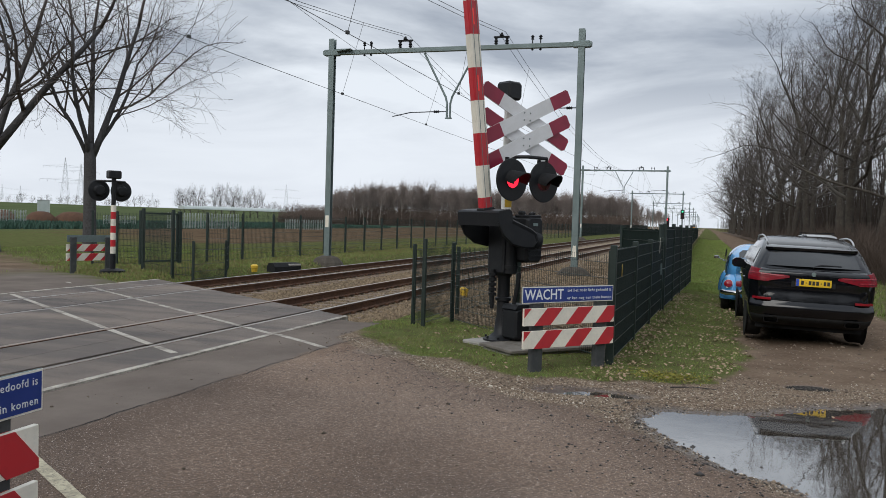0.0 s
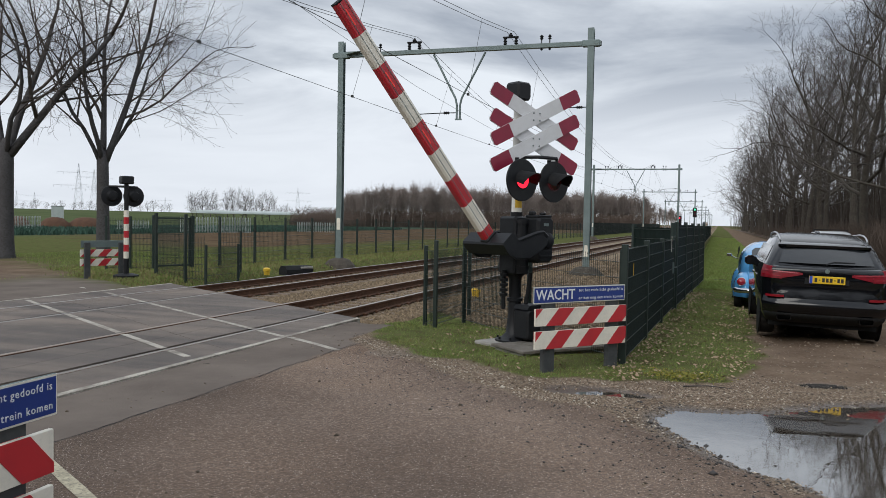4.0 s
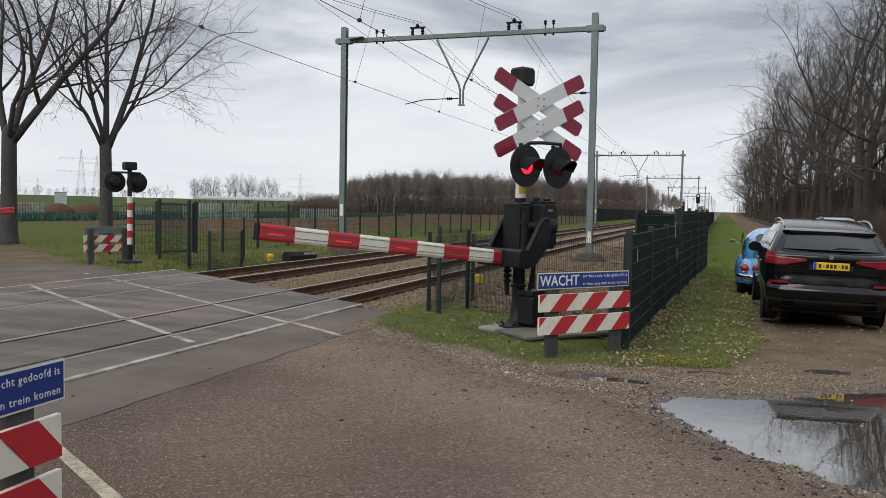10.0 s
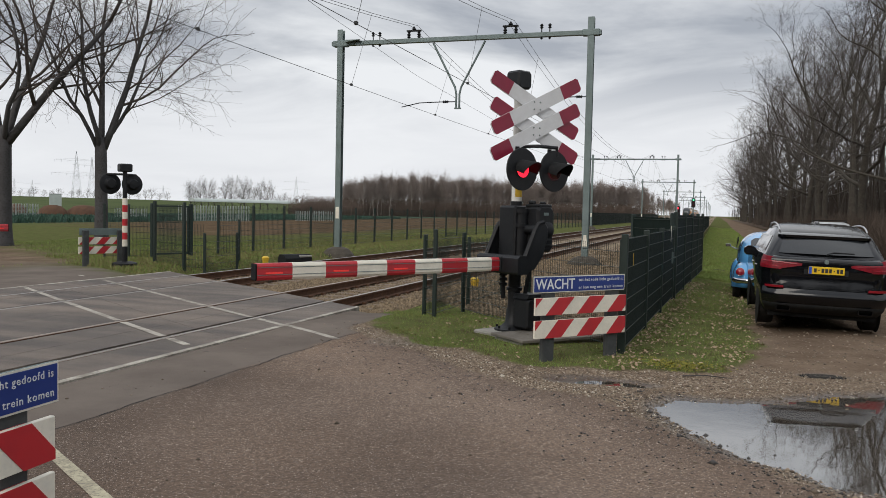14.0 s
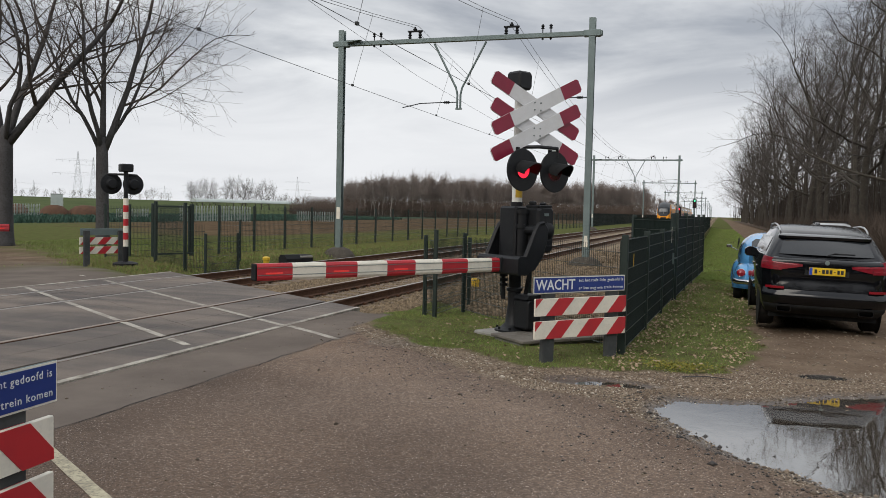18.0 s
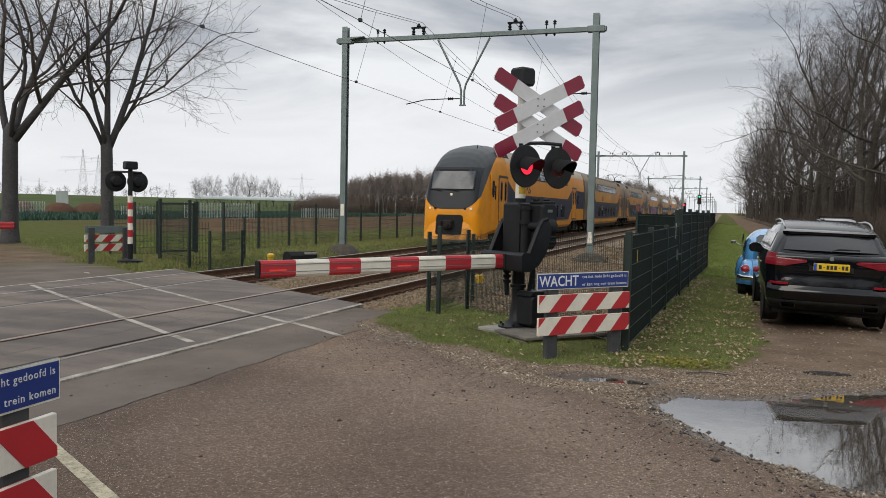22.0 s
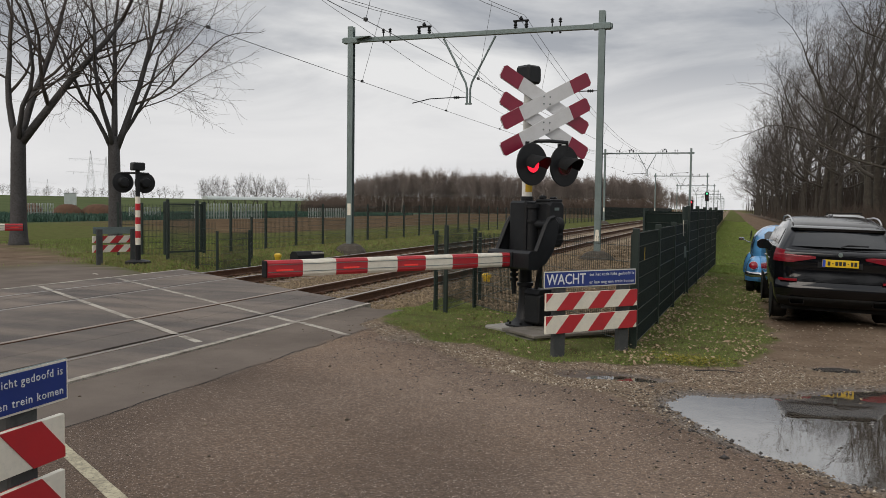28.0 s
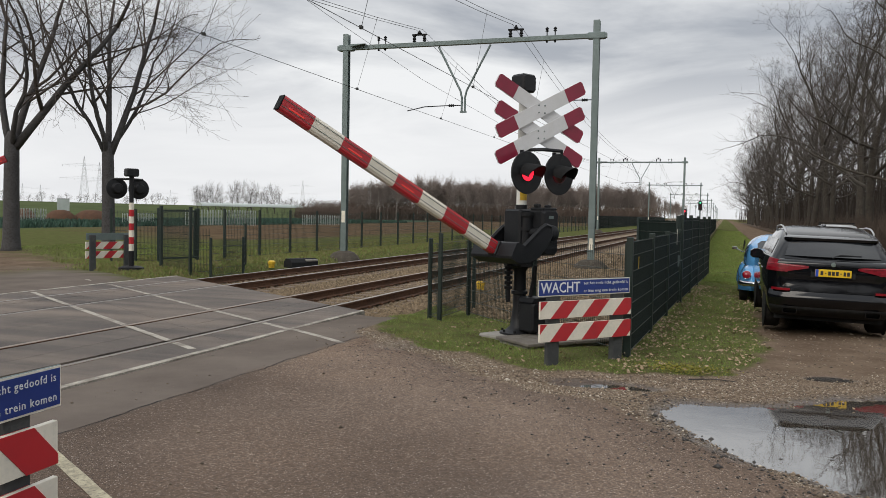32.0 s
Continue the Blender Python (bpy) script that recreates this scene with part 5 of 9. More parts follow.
def fence(name, label, pts, h, spacing=2.5, mesh=True, rise=0.06, step=0.05, post=0.03, detail=300, wire=0.0032):
    t = thing(name, pose(0, 0, 0), label, "fence")
    line = [Vector((x, y, 0)) for x, y in pts]
    posts = []
    for a, b in zip(line, line[1:]):
        n = max(1, round((b - a).length / spacing))
        posts += [a + (b - a) * k / n for k in range(n)]
    posts.append(line[-1])
    pg = Geo()
    pg.box((-post, -post, -0.4), (post, post, h + rise), None, 0.006)
    pm = to_mesh("post", pg, GREENFENCE)
    cache = {}
    for i, q in enumerate(posts):
        z = float(height(q.x, q.y))
        ang = 0
        if i + 1 < len(posts):
            d = posts[i + 1] - q
            ang = math.degrees(math.atan2(d.y, d.x))
        part("post", pm, None, t, at=pose(q.x, q.y, z, 0, 0, ang))
        if i + 1 == len(posts):
            break
        z2 = float(height(posts[i + 1].x, posts[i + 1].y))
        L = d.length
        key = round(L, 2)
        if mesh and key not in cache:
            g = Geo()
            x = 0.04
            while x < L - 0.03:
                g.rod((x, 0, 0.04), (x, 0, h), wire, wire, 3, False)
                x += step
            zz = 0.06
            while zz <= h:
                for s in (-1, 1):
                    g.rod((0.02, s * 0.006, zz), (L - 0.02, s * 0.006, zz), wire * 1.25, wire * 1.25, 3, False)
                zz += 0.2
            cache[key] = to_mesh("wire_panel", g, MESHWIRE)
        if mesh:
            sh = Matrix.Identity(4)
            sh[2][0] = (z2 - z) / L
            tagged(part("wire_panel", cache[key], None, t, at=pose(q.x, q.y, z, 0, 0, ang)), kind="stuff")
    return t


fence("wire_fence", "dark green wire mesh fence around the barrier machine", [(-4.59, 12.95), (-4.30, 12.62)], 1.28, 2.5)
fence("wire_fence", "dark green wire mesh fence beside the ballast", [(-4.30, 12.62), (-4.28, 14.15), (-1.12, 10.55)], 1.36, 2.6)
fence("wire_fence", "dark green wire mesh fence running along the ballast", [(-4.59, 12.95), (-4.45, 17.6)], 1.25, 2.4)
fence("wire_fence", "low green mesh fence at the far side of the crossing", [(-14.03, 19.54), (-13.34, 19.5), (-13.33, 21.1), (-14.2, 22.6)], 1.25, 2.5, wire=0.005)
fence("wire_fence", "dark green mesh fence with tall posts along the field", [(-19.6, 22.9), (-18.95, 23.3), (-18.09, 23.44)], 1.75, 2.5, wire=0.005, post=0.04)
fence("wire_fence", "long dark green mesh fence along the bare field", [(-17.19, 25.96), (-17.0, 59.28)], 1.76, 2.38, step=0.1, wire=0.005, post=0.04)
fence("wire_fence", "distant green mesh fence along the railway", [(-17.0, 59.28), (-17.0, 110.0)], 1.72, 2.5, step=0.2, wire=0.006, post=0.04)
fence("wire_fence", "tall mesh post line by the crossing", [(-14.03, 19.54), (-15.9, 20.7)], 1.78, 2.6, wire=0.004, post=0.04)


def build_field_gate():
    a, b = Vector((-18.09, 23.44, 0)), Vector((-17.5, 24.75, 0))
    m = basis((a.x, a.y, float(height(a.x, a.y))), b - a, (0, 0, 1))
    t = thing("field_gate", m, "closed dark green mesh gate in a square tube frame", "gate")
    L = (b - a).length
    for x in (0.0, L):
        g = Geo()
        g.box((x - 0.06, -0.2, -0.06), (x + 0.06, 1.85, 0.06), None, 0.01)
        part("gate_post", g, GREENFENCE, t)
    g = Geo()
    for z in (0.1, 1.72):
        g.box((0.06, z, -0.03), (L - 0.06, z + 0.06, 0.03))
    for x in (0.08, L - 0.14):
        g.box((x, 0.1, -0.03), (x + 0.06, 1.78, 0.03))
    part("gate_frame", g, GREENFENCE, t)
    g = Geo()
    x = 0.15
    while x < L - 0.1:
        g.rod((x, 0.15, 0), (x, 1.74, 0), 0.004, 0.004, 3, False)
        x += 0.05
    for k in range(8):
        g.rod((0.1, 0.2 + 0.2 * k, 0), (L - 0.1, 0.2 + 0.2 * k, 0), 0.005, 0.005, 3, False)
    tagged(part("wire_panel", g, GREENFENCE, t), kind="stuff")


build_field_gate()
PALEWIRE = material("worn_pale_wire", (0.045, 0.056, 0.050), 0.5, 0.3)
SLAT = material("dark_green_screen_slats", (0.005, 0.012, 0.010), 0.8, 0.0, [((0.010, 0.019, 0.015), 5, 0.45, 0.75, 0.6)], 0.1, 40, spread=0.25)


def screen_fence(name, label, a, b, h, spacing, slats=True, wires=True, pieces=True):
    """A mesh fence with upright slats woven in."""
    a, b = Vector((*a, 0)), Vector((*b, 0))
    n = max(1, round((b - a).length / spacing))
    m = basis((a.x, a.y, 0), b - a, (0, 0, 1))
    t = thing(name, m, label, "fence")
    L = (b - a).length
    sg = Geo()
    sg.box((-0.022, 0.05, -0.008), (0.022, h, 0.008))
    sm = to_mesh("slat", sg, SLAT)
    for k in range(n + 1):
        x = L * k / n
        q = a + (b - a) * (k / n)
        g = Geo()
        g.box((x - 0.04, -0.3, -0.04), (x + 0.04, h + 0.06, 0.04), None, 0.006)
        part("post", g, GREENFENCE, t, at=Matrix.Translation((0, float(height(q.x, q.y)), 0)))
        if k == n:
            break
        w = L / n
        z = float(height(q.x + 0.1, q.y))
        panel = Geo()
        for j in range(int(h / 0.2) + 1):
            zz = min(0.06 + 0.2 * j, h)
            for s in (-1, 1):
                panel.rod((x + 0.04, zz, s * 0.016), (x + w - 0.04, zz, s * 0.016), 0.006, 0.006, 4, False)
        p = tagged(part("wire_panel", panel, PALEWIRE, t, at=Matrix.Translation((0, z, 0))), kind="stuff")
        cnt = int((w - 0.08) / 0.047)
        if pieces:
            for j in range(cnt):
                part("slat", sm, None, p, at=Matrix.Translation((x + 0.065 + j * 0.047, random.uniform(-0.012, 0.012), 0)))
        else:
            g = Geo()
            for j in range(cnt):
                xx = x + 0.065 + j * 0.047
                g.box((xx - 0.022, 0.05, -0.008), (xx + 0.022, h, 0.008))
            part("slats", g, SLAT, p)
    return t


screen_fence("screen_fence", "dark green mesh fence with woven screening slats", (-1.08, 10.45), (-0.84, 17.3), 1.43, 2.3)
screen_fence("screen_fence", "taller dark green slatted screen fence end", (-1.75, 18.6), (-0.86, 17.45), 1.70, 2.0)
screen_fence("screen_fence", "taller dark green slatted fence along the grass verge", (-0.80, 17.5), (-0.42, 26.4), 1.72, 2.3, pieces=False)
screen_fence("screen_fence", "distant dark slatted fence along the railway", (-1.3, 26.4), (-1.3, 150.0), 1.62, 3.0, pieces=False)
screen_fence("screen_fence", "distant dark slatted fence beyond the tracks", (-17.0, 110.0), (-17.0, 260.0), 1.9, 5.0, pieces=False)


def build_gate_fittings():
    m = basis((-0.86, 16.6, 0), (0.035, 1, 0), (0, 0, 1))
    t = thing("gate_lock", m, "small galvanised lock and yellow-green marker on the screen gate", "gate lock")
    g = Geo()
    g.box((-0.03, 0.78, 0.045), (0.03, 1.0, 0.075), None, 0.006)
    g.rod((0, 0.9, 0.07), (0.0, 0.9, 0.12), 0.012, 0.012, 8)
    g.rod((0, 0.9, 0.11), (0.12, 0.9, 0.11), 0.01, 0.01, 8)
    part("lock_case", g, GALV, t)
    for y, z, h in ((10.95, 1.05, 0.16), (16.4, 1.2, 0.3)):
        g = Geo()
        g.box((-0.02, 0, 0), (0.02, h, 0.004))
        ob = part("marker_strip", g, YELLOW if h < 0.2 else WHITE, None, at=basis((-1.02 if h < 0.2 else -0.83, y, z), (0.035, 1, 0), (0, 0, 1)))
        tagged(ob, "small pale marker strip on the slatted fence", "marker")


build_gate_fittings()


def build_track_bits():
    t = thing("track_detector", pose(-13.79, 23.5, -0.14), "yellow-capped track detector post beside the far rail", "detector")
    g = Geo()
    g.lathe([(0.09, 0), (0.1, 0.12), (0.12, 0.13), (0.12, 0.2), (0.07, 0.24)], Matrix.Identity(4), 14)
    part("cap", g, YELLOW, t)
    copy_thing(t, pose(-5.75, 20.0, -0.2))
    t2 = thing("cable_cabinet", pose(-13.1, 24.2, -0.14, 0, 0, 60), "low black rounded cable cabinet with a pale lid", "cabinet")
    g = Geo()
    g.loft([[(x, y * s, z) for x, y in ((-0.5, -0.25), (0.5, -0.25), (0.5, 0.25), (-0.5, 0.25))] for z, s in ((0, 1), (0.18, 1), (0.3, 0.5))])
    part("body", g, BLACKM, t2)
    g = Geo()
    g.box((0.05, -0.26, 0.2), (0.5, 0.1, 0.27), None, 0.02)
    part("lid", g, CONCRETE, t2)


build_track_bits()


# ---- the double-deck train ----
TY = material("train_yellow", (0.74, 0.31, 0.012), 0.42, 0.0, [((0.34, 0.20, 0.075), 0.28, 0.40, 0.68, 0.75), ((0.24, 0.16, 0.08), 1.1, 0.5, 0.8, 0.6)], coat=0.1)
TYC = material("clean_train_yellow", (0.72, 0.275, 0.006), 0.4, 0.0, [((0.46, 0.20, 0.025), 1.0, 0.45, 0.72, 0.5)], coat=0.08)
TB = material("train_dark_blue", (0.007, 0.016, 0.058), 0.45, 0.0, [((0.028, 0.027, 0.028), 0.3, 0.42, 0.65, 0.8)], spec=0.3)
TG = material("train_roof_grey", (0.13, 0.125, 0.115), 0.6, 0.0, [((0.20, 0.175, 0.14), 0.6, 0.42, 0.7, 0.7), ((0.06, 0.055, 0.05), 2.5, 0.5, 0.75, 0.5)])
TGN = material("train_nose_grey", (0.042, 0.047, 0.052), 0.38, 0.0, [((0.07, 0.07, 0.07), 2, 0.45, 0.75, 0.5)], coat=0.2)
# roof shoulder: sky reflected on yellow painted as cream; the grain is dirt
TC = material("train_sky_pale_dirty_shoulder", (0.30, 0.215, 0.115), 0.5, 0.0, [((0.20, 0.15, 0.09), 0.8, 0.42, 0.68, 0.8)])
TCC = material("train_sky_pale_clean_shoulder", (0.52, 0.44, 0.32), 0.5, 0.0, [((0.36, 0.30, 0.21), 0.8, 0.45, 0.7, 0.7)])
TBLACK = material("train_underframe", (0.018, 0.016, 0.015), 0.8, 0.0, [((0.05, 0.04, 0.032), 4, 0.45, 0.75, 0.7)], 0.2, 30)
TWIN = material("train_tinted_glass", (0.016, 0.021, 0.030), 0.1, 0.0, spec=0.5)
# upper panes: reflected sky put into a pale base colour, besides the gloss
TWINL = material("train_sky_pale_glass", (0.22, 0.25, 0.29), 0.05, 0.35, spec=0.9)
# windscreen: dim mottled sky reflection painted into the glass colour
TSCREEN = material("train_sky_lit_windscreen", (0.07, 0.082, 0.092), 0.22, 0.0, [((0.03, 0.036, 0.042), 0.9, 0.4, 0.65, 0.7)], spec=0.5)
HEADLIGHT = material("train_headlight", (0.9, 0.85, 0.7), 0.2, emit=((1.0, 0.55, 0.28), 0.10))
SPRAY = [material("spray_" + n, c, 0.55, 0.0, [((c[0] * 0.5, c[1] * 0.5, c[2] * 0.5), 3, 0.45, 0.7, 0.6)]) for n, c in (("red", (0.52, 0.04, 0.035)), ("orange", (0.62, 0.13, 0.03)), ("pale", (0.55, 0.58, 0.62)), ("blue", (0.04, 0.16, 0.36)), ("navy", (0.03, 0.03, 0.10)), ("green", (0.16, 0.22, 0.04)), ("cyan", (0.05, 0.34, 0.50)), ("maroon", (0.26, 0.02, 0.022)), ("yellow", (0.62, 0.36, 0.04)))]

HALF = [(1.18, 0.52), (1.37, 0.72), (1.40, 1.0), (1.40, 3.26), (1.32, 3.95), (1.25, 4.16), (1.10, 4.42), (0.82, 4.60), (0.42, 4.71), (0.0, 4.75)]


def car_ring(y, ends=False):
    pts = [(x, y, z) for x, z in HALF] + [(-x, y, z) for x, z in HALF[-2::-1]]
    return pts


def side_point(y, z, s, out=0.0):
    """A point on the car's flank at height z."""
    for (x0, z0), (x1, z1) in zip(HALF, HALF[1:]):
        if z0 <= z <= z1:
            return (s * (x0 + (x1 - x0) * (z - z0) / (z1 - z0) + out), y, z)
    return (s * HALF[0][0], y, z)


def flank(outline, s, out=0.006, depth=0.02):
    """A plate that lies on the flank: outline of (y, z) corners within one flat of it."""
    g = Geo()
    n = len(outline)
    vs = [side_point(y, z, s, out - d) for d in (depth, 0) for y, z in outline]
    g.add(vs, [tuple(range(n - 1, -1, -1)), tuple(range(n, 2 * n))] + [(i, (i + 1) % n, n + (i + 1) % n, n + i) for i in range(n)])
    return g


def rounded(y0, y1, z0, z1, r=0.1, k=3):
    pts = []
    for cy, cz, a in ((y1 - r, z0 + r, -90), (y1 - r, z1 - r, 0), (y0 + r, z1 - r, 90), (y0 + r, z0 + r, 180)):
        pts += [(cy + r * math.cos(radians(a + 90 * i / k)), cz + r * math.sin(radians(a + 90 * i / k))) for i in range(k + 1)]
    return pts


def bogie(t, y):
    g = Geo()
    for s in (-1, 1):
        g.box((s * 1.05 - 0.06, y - 1.75, 0.42), (s * 1.05 + 0.06, y + 1.75, 0.66), None, 0.03)
        g.box((s * 1.12 - 0.1, y - 0.4, 0.3), (s * 1.12 + 0.1, y + 0.4, 0.85), None, 0.04)
        for d in (-1.28, 1.28):
            g.box((s * 1.08 - 0.1, y + d - 0.18, 0.28), (s * 1.08 + 0.1, y + d + 0.18, 0.62), None, 0.04)
            g.rod((s * 1.08, y + d + 0.32, 0.35), (s * 1.08, y + d + 0.32, 0.8), 0.08, 0.08, 10)
    g.box((-1.1, y - 0.25, 0.4), (1.1, y + 0.25, 0.7))
    b = part("bogie", g, TBLACK, t)
    for d in (-1.28, 1.28):
        for s in (-1, 1):
            w = Geo()
            w.lathe([(0.1, -0.07), (0.4, -0.06), (0.46, -0.05), (0.46, 0.06), (0.4, 0.07), (0.1, 0.08)], Matrix.Translation((s * 0.72, y + d, 0.466)) @ pose(0, 0, 0, 0, 90 * s), 24)
            part("wheel", w, TBLACK, b)


def door(t, y, s, w=1.48):
    g = flank(rounded(y - w / 2 - 0.13, y + w / 2 + 0.13, 1.02, 3.25, 0.12), s, 0.006, 0.03)
    part("door_frame", g, TB, t)
    for a, b in ((y - w / 2, y - 0.012), (y + 0.012, y + w / 2)):
        g = flank([(a, 1.1), (b, 1.1), (b, 3.14), (a, 3.14)], s, 0.014, 0.03)
        leaf = part("door_leaf", g, TYC, t)
        c = (a + b) / 2
        part("door_window", flank(rounded(c - 0.19, c + 0.19, 2.02, 2.98, 0.16, 4), s, 0.02, 0.01), TB, leaf)
        part("door_glass", flank(rounded(c - 0.13, c + 0.13, 2.1, 2.9, 0.12, 4), s, 0.024, 0.006), TWIN, leaf)
    g = Geo()
    g.box((min(s * 1.3, s * 1.46), y - w / 2, 0.93), (max(s * 1.3, s * 1.46), y + w / 2, 1.0))
    part("door_step", g, GALV, t)


def digit_two(t, y, z, s, body="2"):
    m = basis((s * 1.412, y, z), (0, s, 0), (0, 0, 1))
    lettering(body, 0.48, LETTER, t, m, "class_number")


def logo(t, y, z, s):
    """A plain emblem: two bent bars, one over the other."""
    for flip in (1, -1):
        path = [(-0.50, -0.02), (-0.36, 0.16), (0.04, 0.16), (0.22, -0.04), (0.42, -0.04)]
        top = [(a, b + 0.045) for a, b in path]
        low = [(a, b - 0.045) for a, b in path[::-1]]
        g = flank([(y + flip * a, z + flip * b) for a, b in top + low], s, 0.008 + 0.002 * (flip > 0), 0.01)
        part("emblem", g, TB, t)


def end_grime(mat, length):
    """Brake dust and soot that gathers towards both ends of a coach and along the roof edge."""
    nt = mat.node_tree
    b = nt.nodes["Principled BSDF"]
    src = b.inputs["Base Color"].links[0].from_socket
    co = nt.nodes.new("ShaderNodeTexCoord")
    sp = nt.nodes.new("ShaderNodeSeparateXYZ")
    nt.links.new(co.outputs["Object"], sp.inputs[0])

    def span(out, a, c, top):
        m = nt.nodes.new("ShaderNodeMapRange")
        m.inputs["From Min"].default_value, m.inputs["From Max"].default_value, m.inputs["To Max"].default_value = a, c, top
        m.interpolation_type = "SMOOTHSTEP"
        nt.links.new(out, m.inputs["Value"])
        return m.outputs[0]

    def op(kind, a, c):
        n = nt.nodes.new("ShaderNodeMath")
        n.operation = kind
        for k, s in enumerate((a, c)):
            if isinstance(s, (int, float)):
                n.inputs[k].default_value = s
            else:
                nt.links.new(s, n.inputs[k])
        return n.outputs[0]
    ns = nt.nodes.new("ShaderNodeTexNoise")
    ns.inputs["Scale"].default_value, ns.inputs["Detail"].default_value = 0.9, 7
    nt.links.new(co.outputs["Object"], ns.inputs["Vector"])
    ends = op("MAXIMUM", span(sp.outputs["Y"], 6.5, 1.0, 0.95), span(sp.outputs["Y"], length - 7.0, length - 1.5, 0.85))
    edge = span(sp.outputs["Z"], 2.7, 3.9, 0.55)
    fac = op("MULTIPLY", op("MAXIMUM", ends, edge), span(ns.outputs["Fac"], 0.02, 0.46, 1.0))
    mx = nt.nodes.new("ShaderNodeMixRGB")
    nt.links.new(fac, mx.inputs[0])
    nt.links.new(src, mx.inputs[1])
    mx.inputs[2].default_value = (0.095, 0.078, 0.058, 1)
    nt.links.new(mx.outputs[0], b.inputs["Base Color"])


end_grime(TY, 26.55)
TBD = material("grimy_train_blue", (0.009, 0.016, 0.044), 0.5, 0.0, [((0.035, 0.033, 0.032), 0.3, 0.42, 0.65, 0.8)])
end_grime(TBD, 26.55)


def car_sides(t, L, y_band, wins, doors, numbers, dirty, number="2", emblem=3.0, narrow=1):
    """Bands, windows and doors on both flanks. y_band: where the blue starts and ends."""
    a, b = y_band
    d0, d1 = doors
    blue = [(a, 1.78), (d0 + 1.0, 1.78), (d0 + 2.15, 0.98), (d1 - 2.15, 0.98), (d1 - 1.0, 1.78), (b, 1.78), (b, 3.04), (d1 - 0.9, 3.04), (d1 - 2.6, 2.40), (d0 + 2.6, 2.40), (d0 + 0.9, 3.04), (a, 3.04)]
    for s in (1, -1):
        part("blue_band", flank(blue, s, 0.002, 0.02), TBD if dirty else TB, t)
        w0, w1 = wins
        part("upper_band", flank([(w0 - 0.35, 3.28), (w1 + 0.35, 3.28), (w1 + 0.25, 3.9), (w0 - 0.2, 3.9)], s, 0.004, 0.02), TB, t)
        # six wide panes and a narrow one, every second wide pane with a tilting light above
        n = 6
        p = (w1 - w0 - 0.75) / n
        start = w0 + (0.75 if narrow < 0 else 0)
        y0 = w0 if narrow < 0 else w1 - 0.65
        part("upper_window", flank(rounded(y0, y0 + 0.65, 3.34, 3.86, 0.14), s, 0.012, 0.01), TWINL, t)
        for k in range(n):
            y0, y1 = start + k * p + 0.14, start + (k + 1) * p - 0.2
            part("window_frame", flank(rounded(y0 - 0.05, y1 + 0.05, 3.30, 3.90, 0.17), s, 0.008, 0.006), TBLACK, t)
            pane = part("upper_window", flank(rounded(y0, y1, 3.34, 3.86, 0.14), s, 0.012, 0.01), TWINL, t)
            if k % 2 == 0:
                part("tilting_light_bar", flank([(y0 + 0.02, 3.64), (y1 - 0.02, 3.64), (y1 - 0.02, 3.68), (y0 + 0.02, 3.68)], s, 0.018, 0.01), TBLACK, pane)
        for k in range(6):
            y0 = w0 + 0.5 + k * p * 1.04
            part("lower_window", flank(rounded(y0, y0 + 1.35, 1.22, 1.95, 0.1), s, 0.008, 0.01), TWIN, t)
        for d in doors:
            door(t, d, s)
        for y in (d0 - 1.55, d1 + 1.55):
            if 1.0 < y < L - 1.0:
                part("small_window", flank(rounded(y - 0.24, y + 0.24, 2.1, 2.75, 0.1), s, 0.01, 0.01), TWIN, t)
        for y in numbers:
            digit_two(t, y + 0.35, 1.88, s, number)
        logo(t, w0 + emblem, 2.74, s)
        part("window_frame", flank(rounded(w0 - 1.52, w0 - 0.72, 3.29, 3.93, 0.12), s, 0.006, 0.01), TB, t)
        part("upper_window", flank(rounded(w0 - 1.44, w0 - 0.80, 3.35, 3.87, 0.1), s, 0.012, 0.01), TWIN, t)
        # vents on the shoulder of the roof at both ends
        for y in (d0 + 0.4, d1 - 0.4):
            for k in range(3):
                g = Geo()
                y0 = y - 1.05 + k * 0.72
                q = [(1.255, 4.15), (1.105, 4.425)]
                vs = [(s * (x + o), yy, z + o * 0.6) for o in (-0.02, 0.012) for yy in (y0, y0 + 0.62) for x, z in q]
                g.add(vs, [(0, 1, 3, 2), (4, 5, 7, 6), (0, 2, 6, 4), (1, 3, 7, 5), (0, 1, 5, 4), (2, 3, 7, 6)])
                part("roof_vent", g, TBLACK, t)


def car_shell(t, y0, y1, mats, front=True):
    """The skin of a car: its ends stop higher to clear the bogies."""
    g = Geo()
    rings = []
    for y, k, high in ((y0, 0.96, 1), (y0 + 0.08, 1, 1), (y0 + 4.9, 1, 1), (y0 + 5.5, 1, 0), (y1 - 5.5, 1, 0), (y1 - 4.9, 1, 1), (y1 - 0.08, 1, 1), (y1, 0.96, 1)):
        if not front and y < y0 + 5.6:
            if y > y0 + 0.2 and y < y0 + 5:
                y = y0 + 1.2
            elif y >= y0 + 5:
                y = y0 + 1.8
        r = car_ring(y)
        n = len(r)
        if high:
            r = [(x * (0.99 if i in (0, n - 1) else 1), yy, (0.93 if i in (0, n - 1) else (0.96 if i in (1, n - 2) else z))) for i, (x, yy, z) in enumerate(r)]
        if k < 1:
            r = [(x * k, yy, 0.03 + z * 0.985) for x, yy, z in r]
        rings.append(r)
    n = len(rings[0])
    g.loft(rings)
    idx = []
    for i in range(len(rings) - 1):
        for k in range(n):
            j = k if k < 9 else (n - 2 - k if k < n - 1 else 0)
            idx.append(0 if j < 4 else (1 if j in (4, 5) else 2))
        idx[-1] = 3
    g.m = idx + [2, 2]
    return part("body", g, [*mats, TBLACK], t, smooth=25)


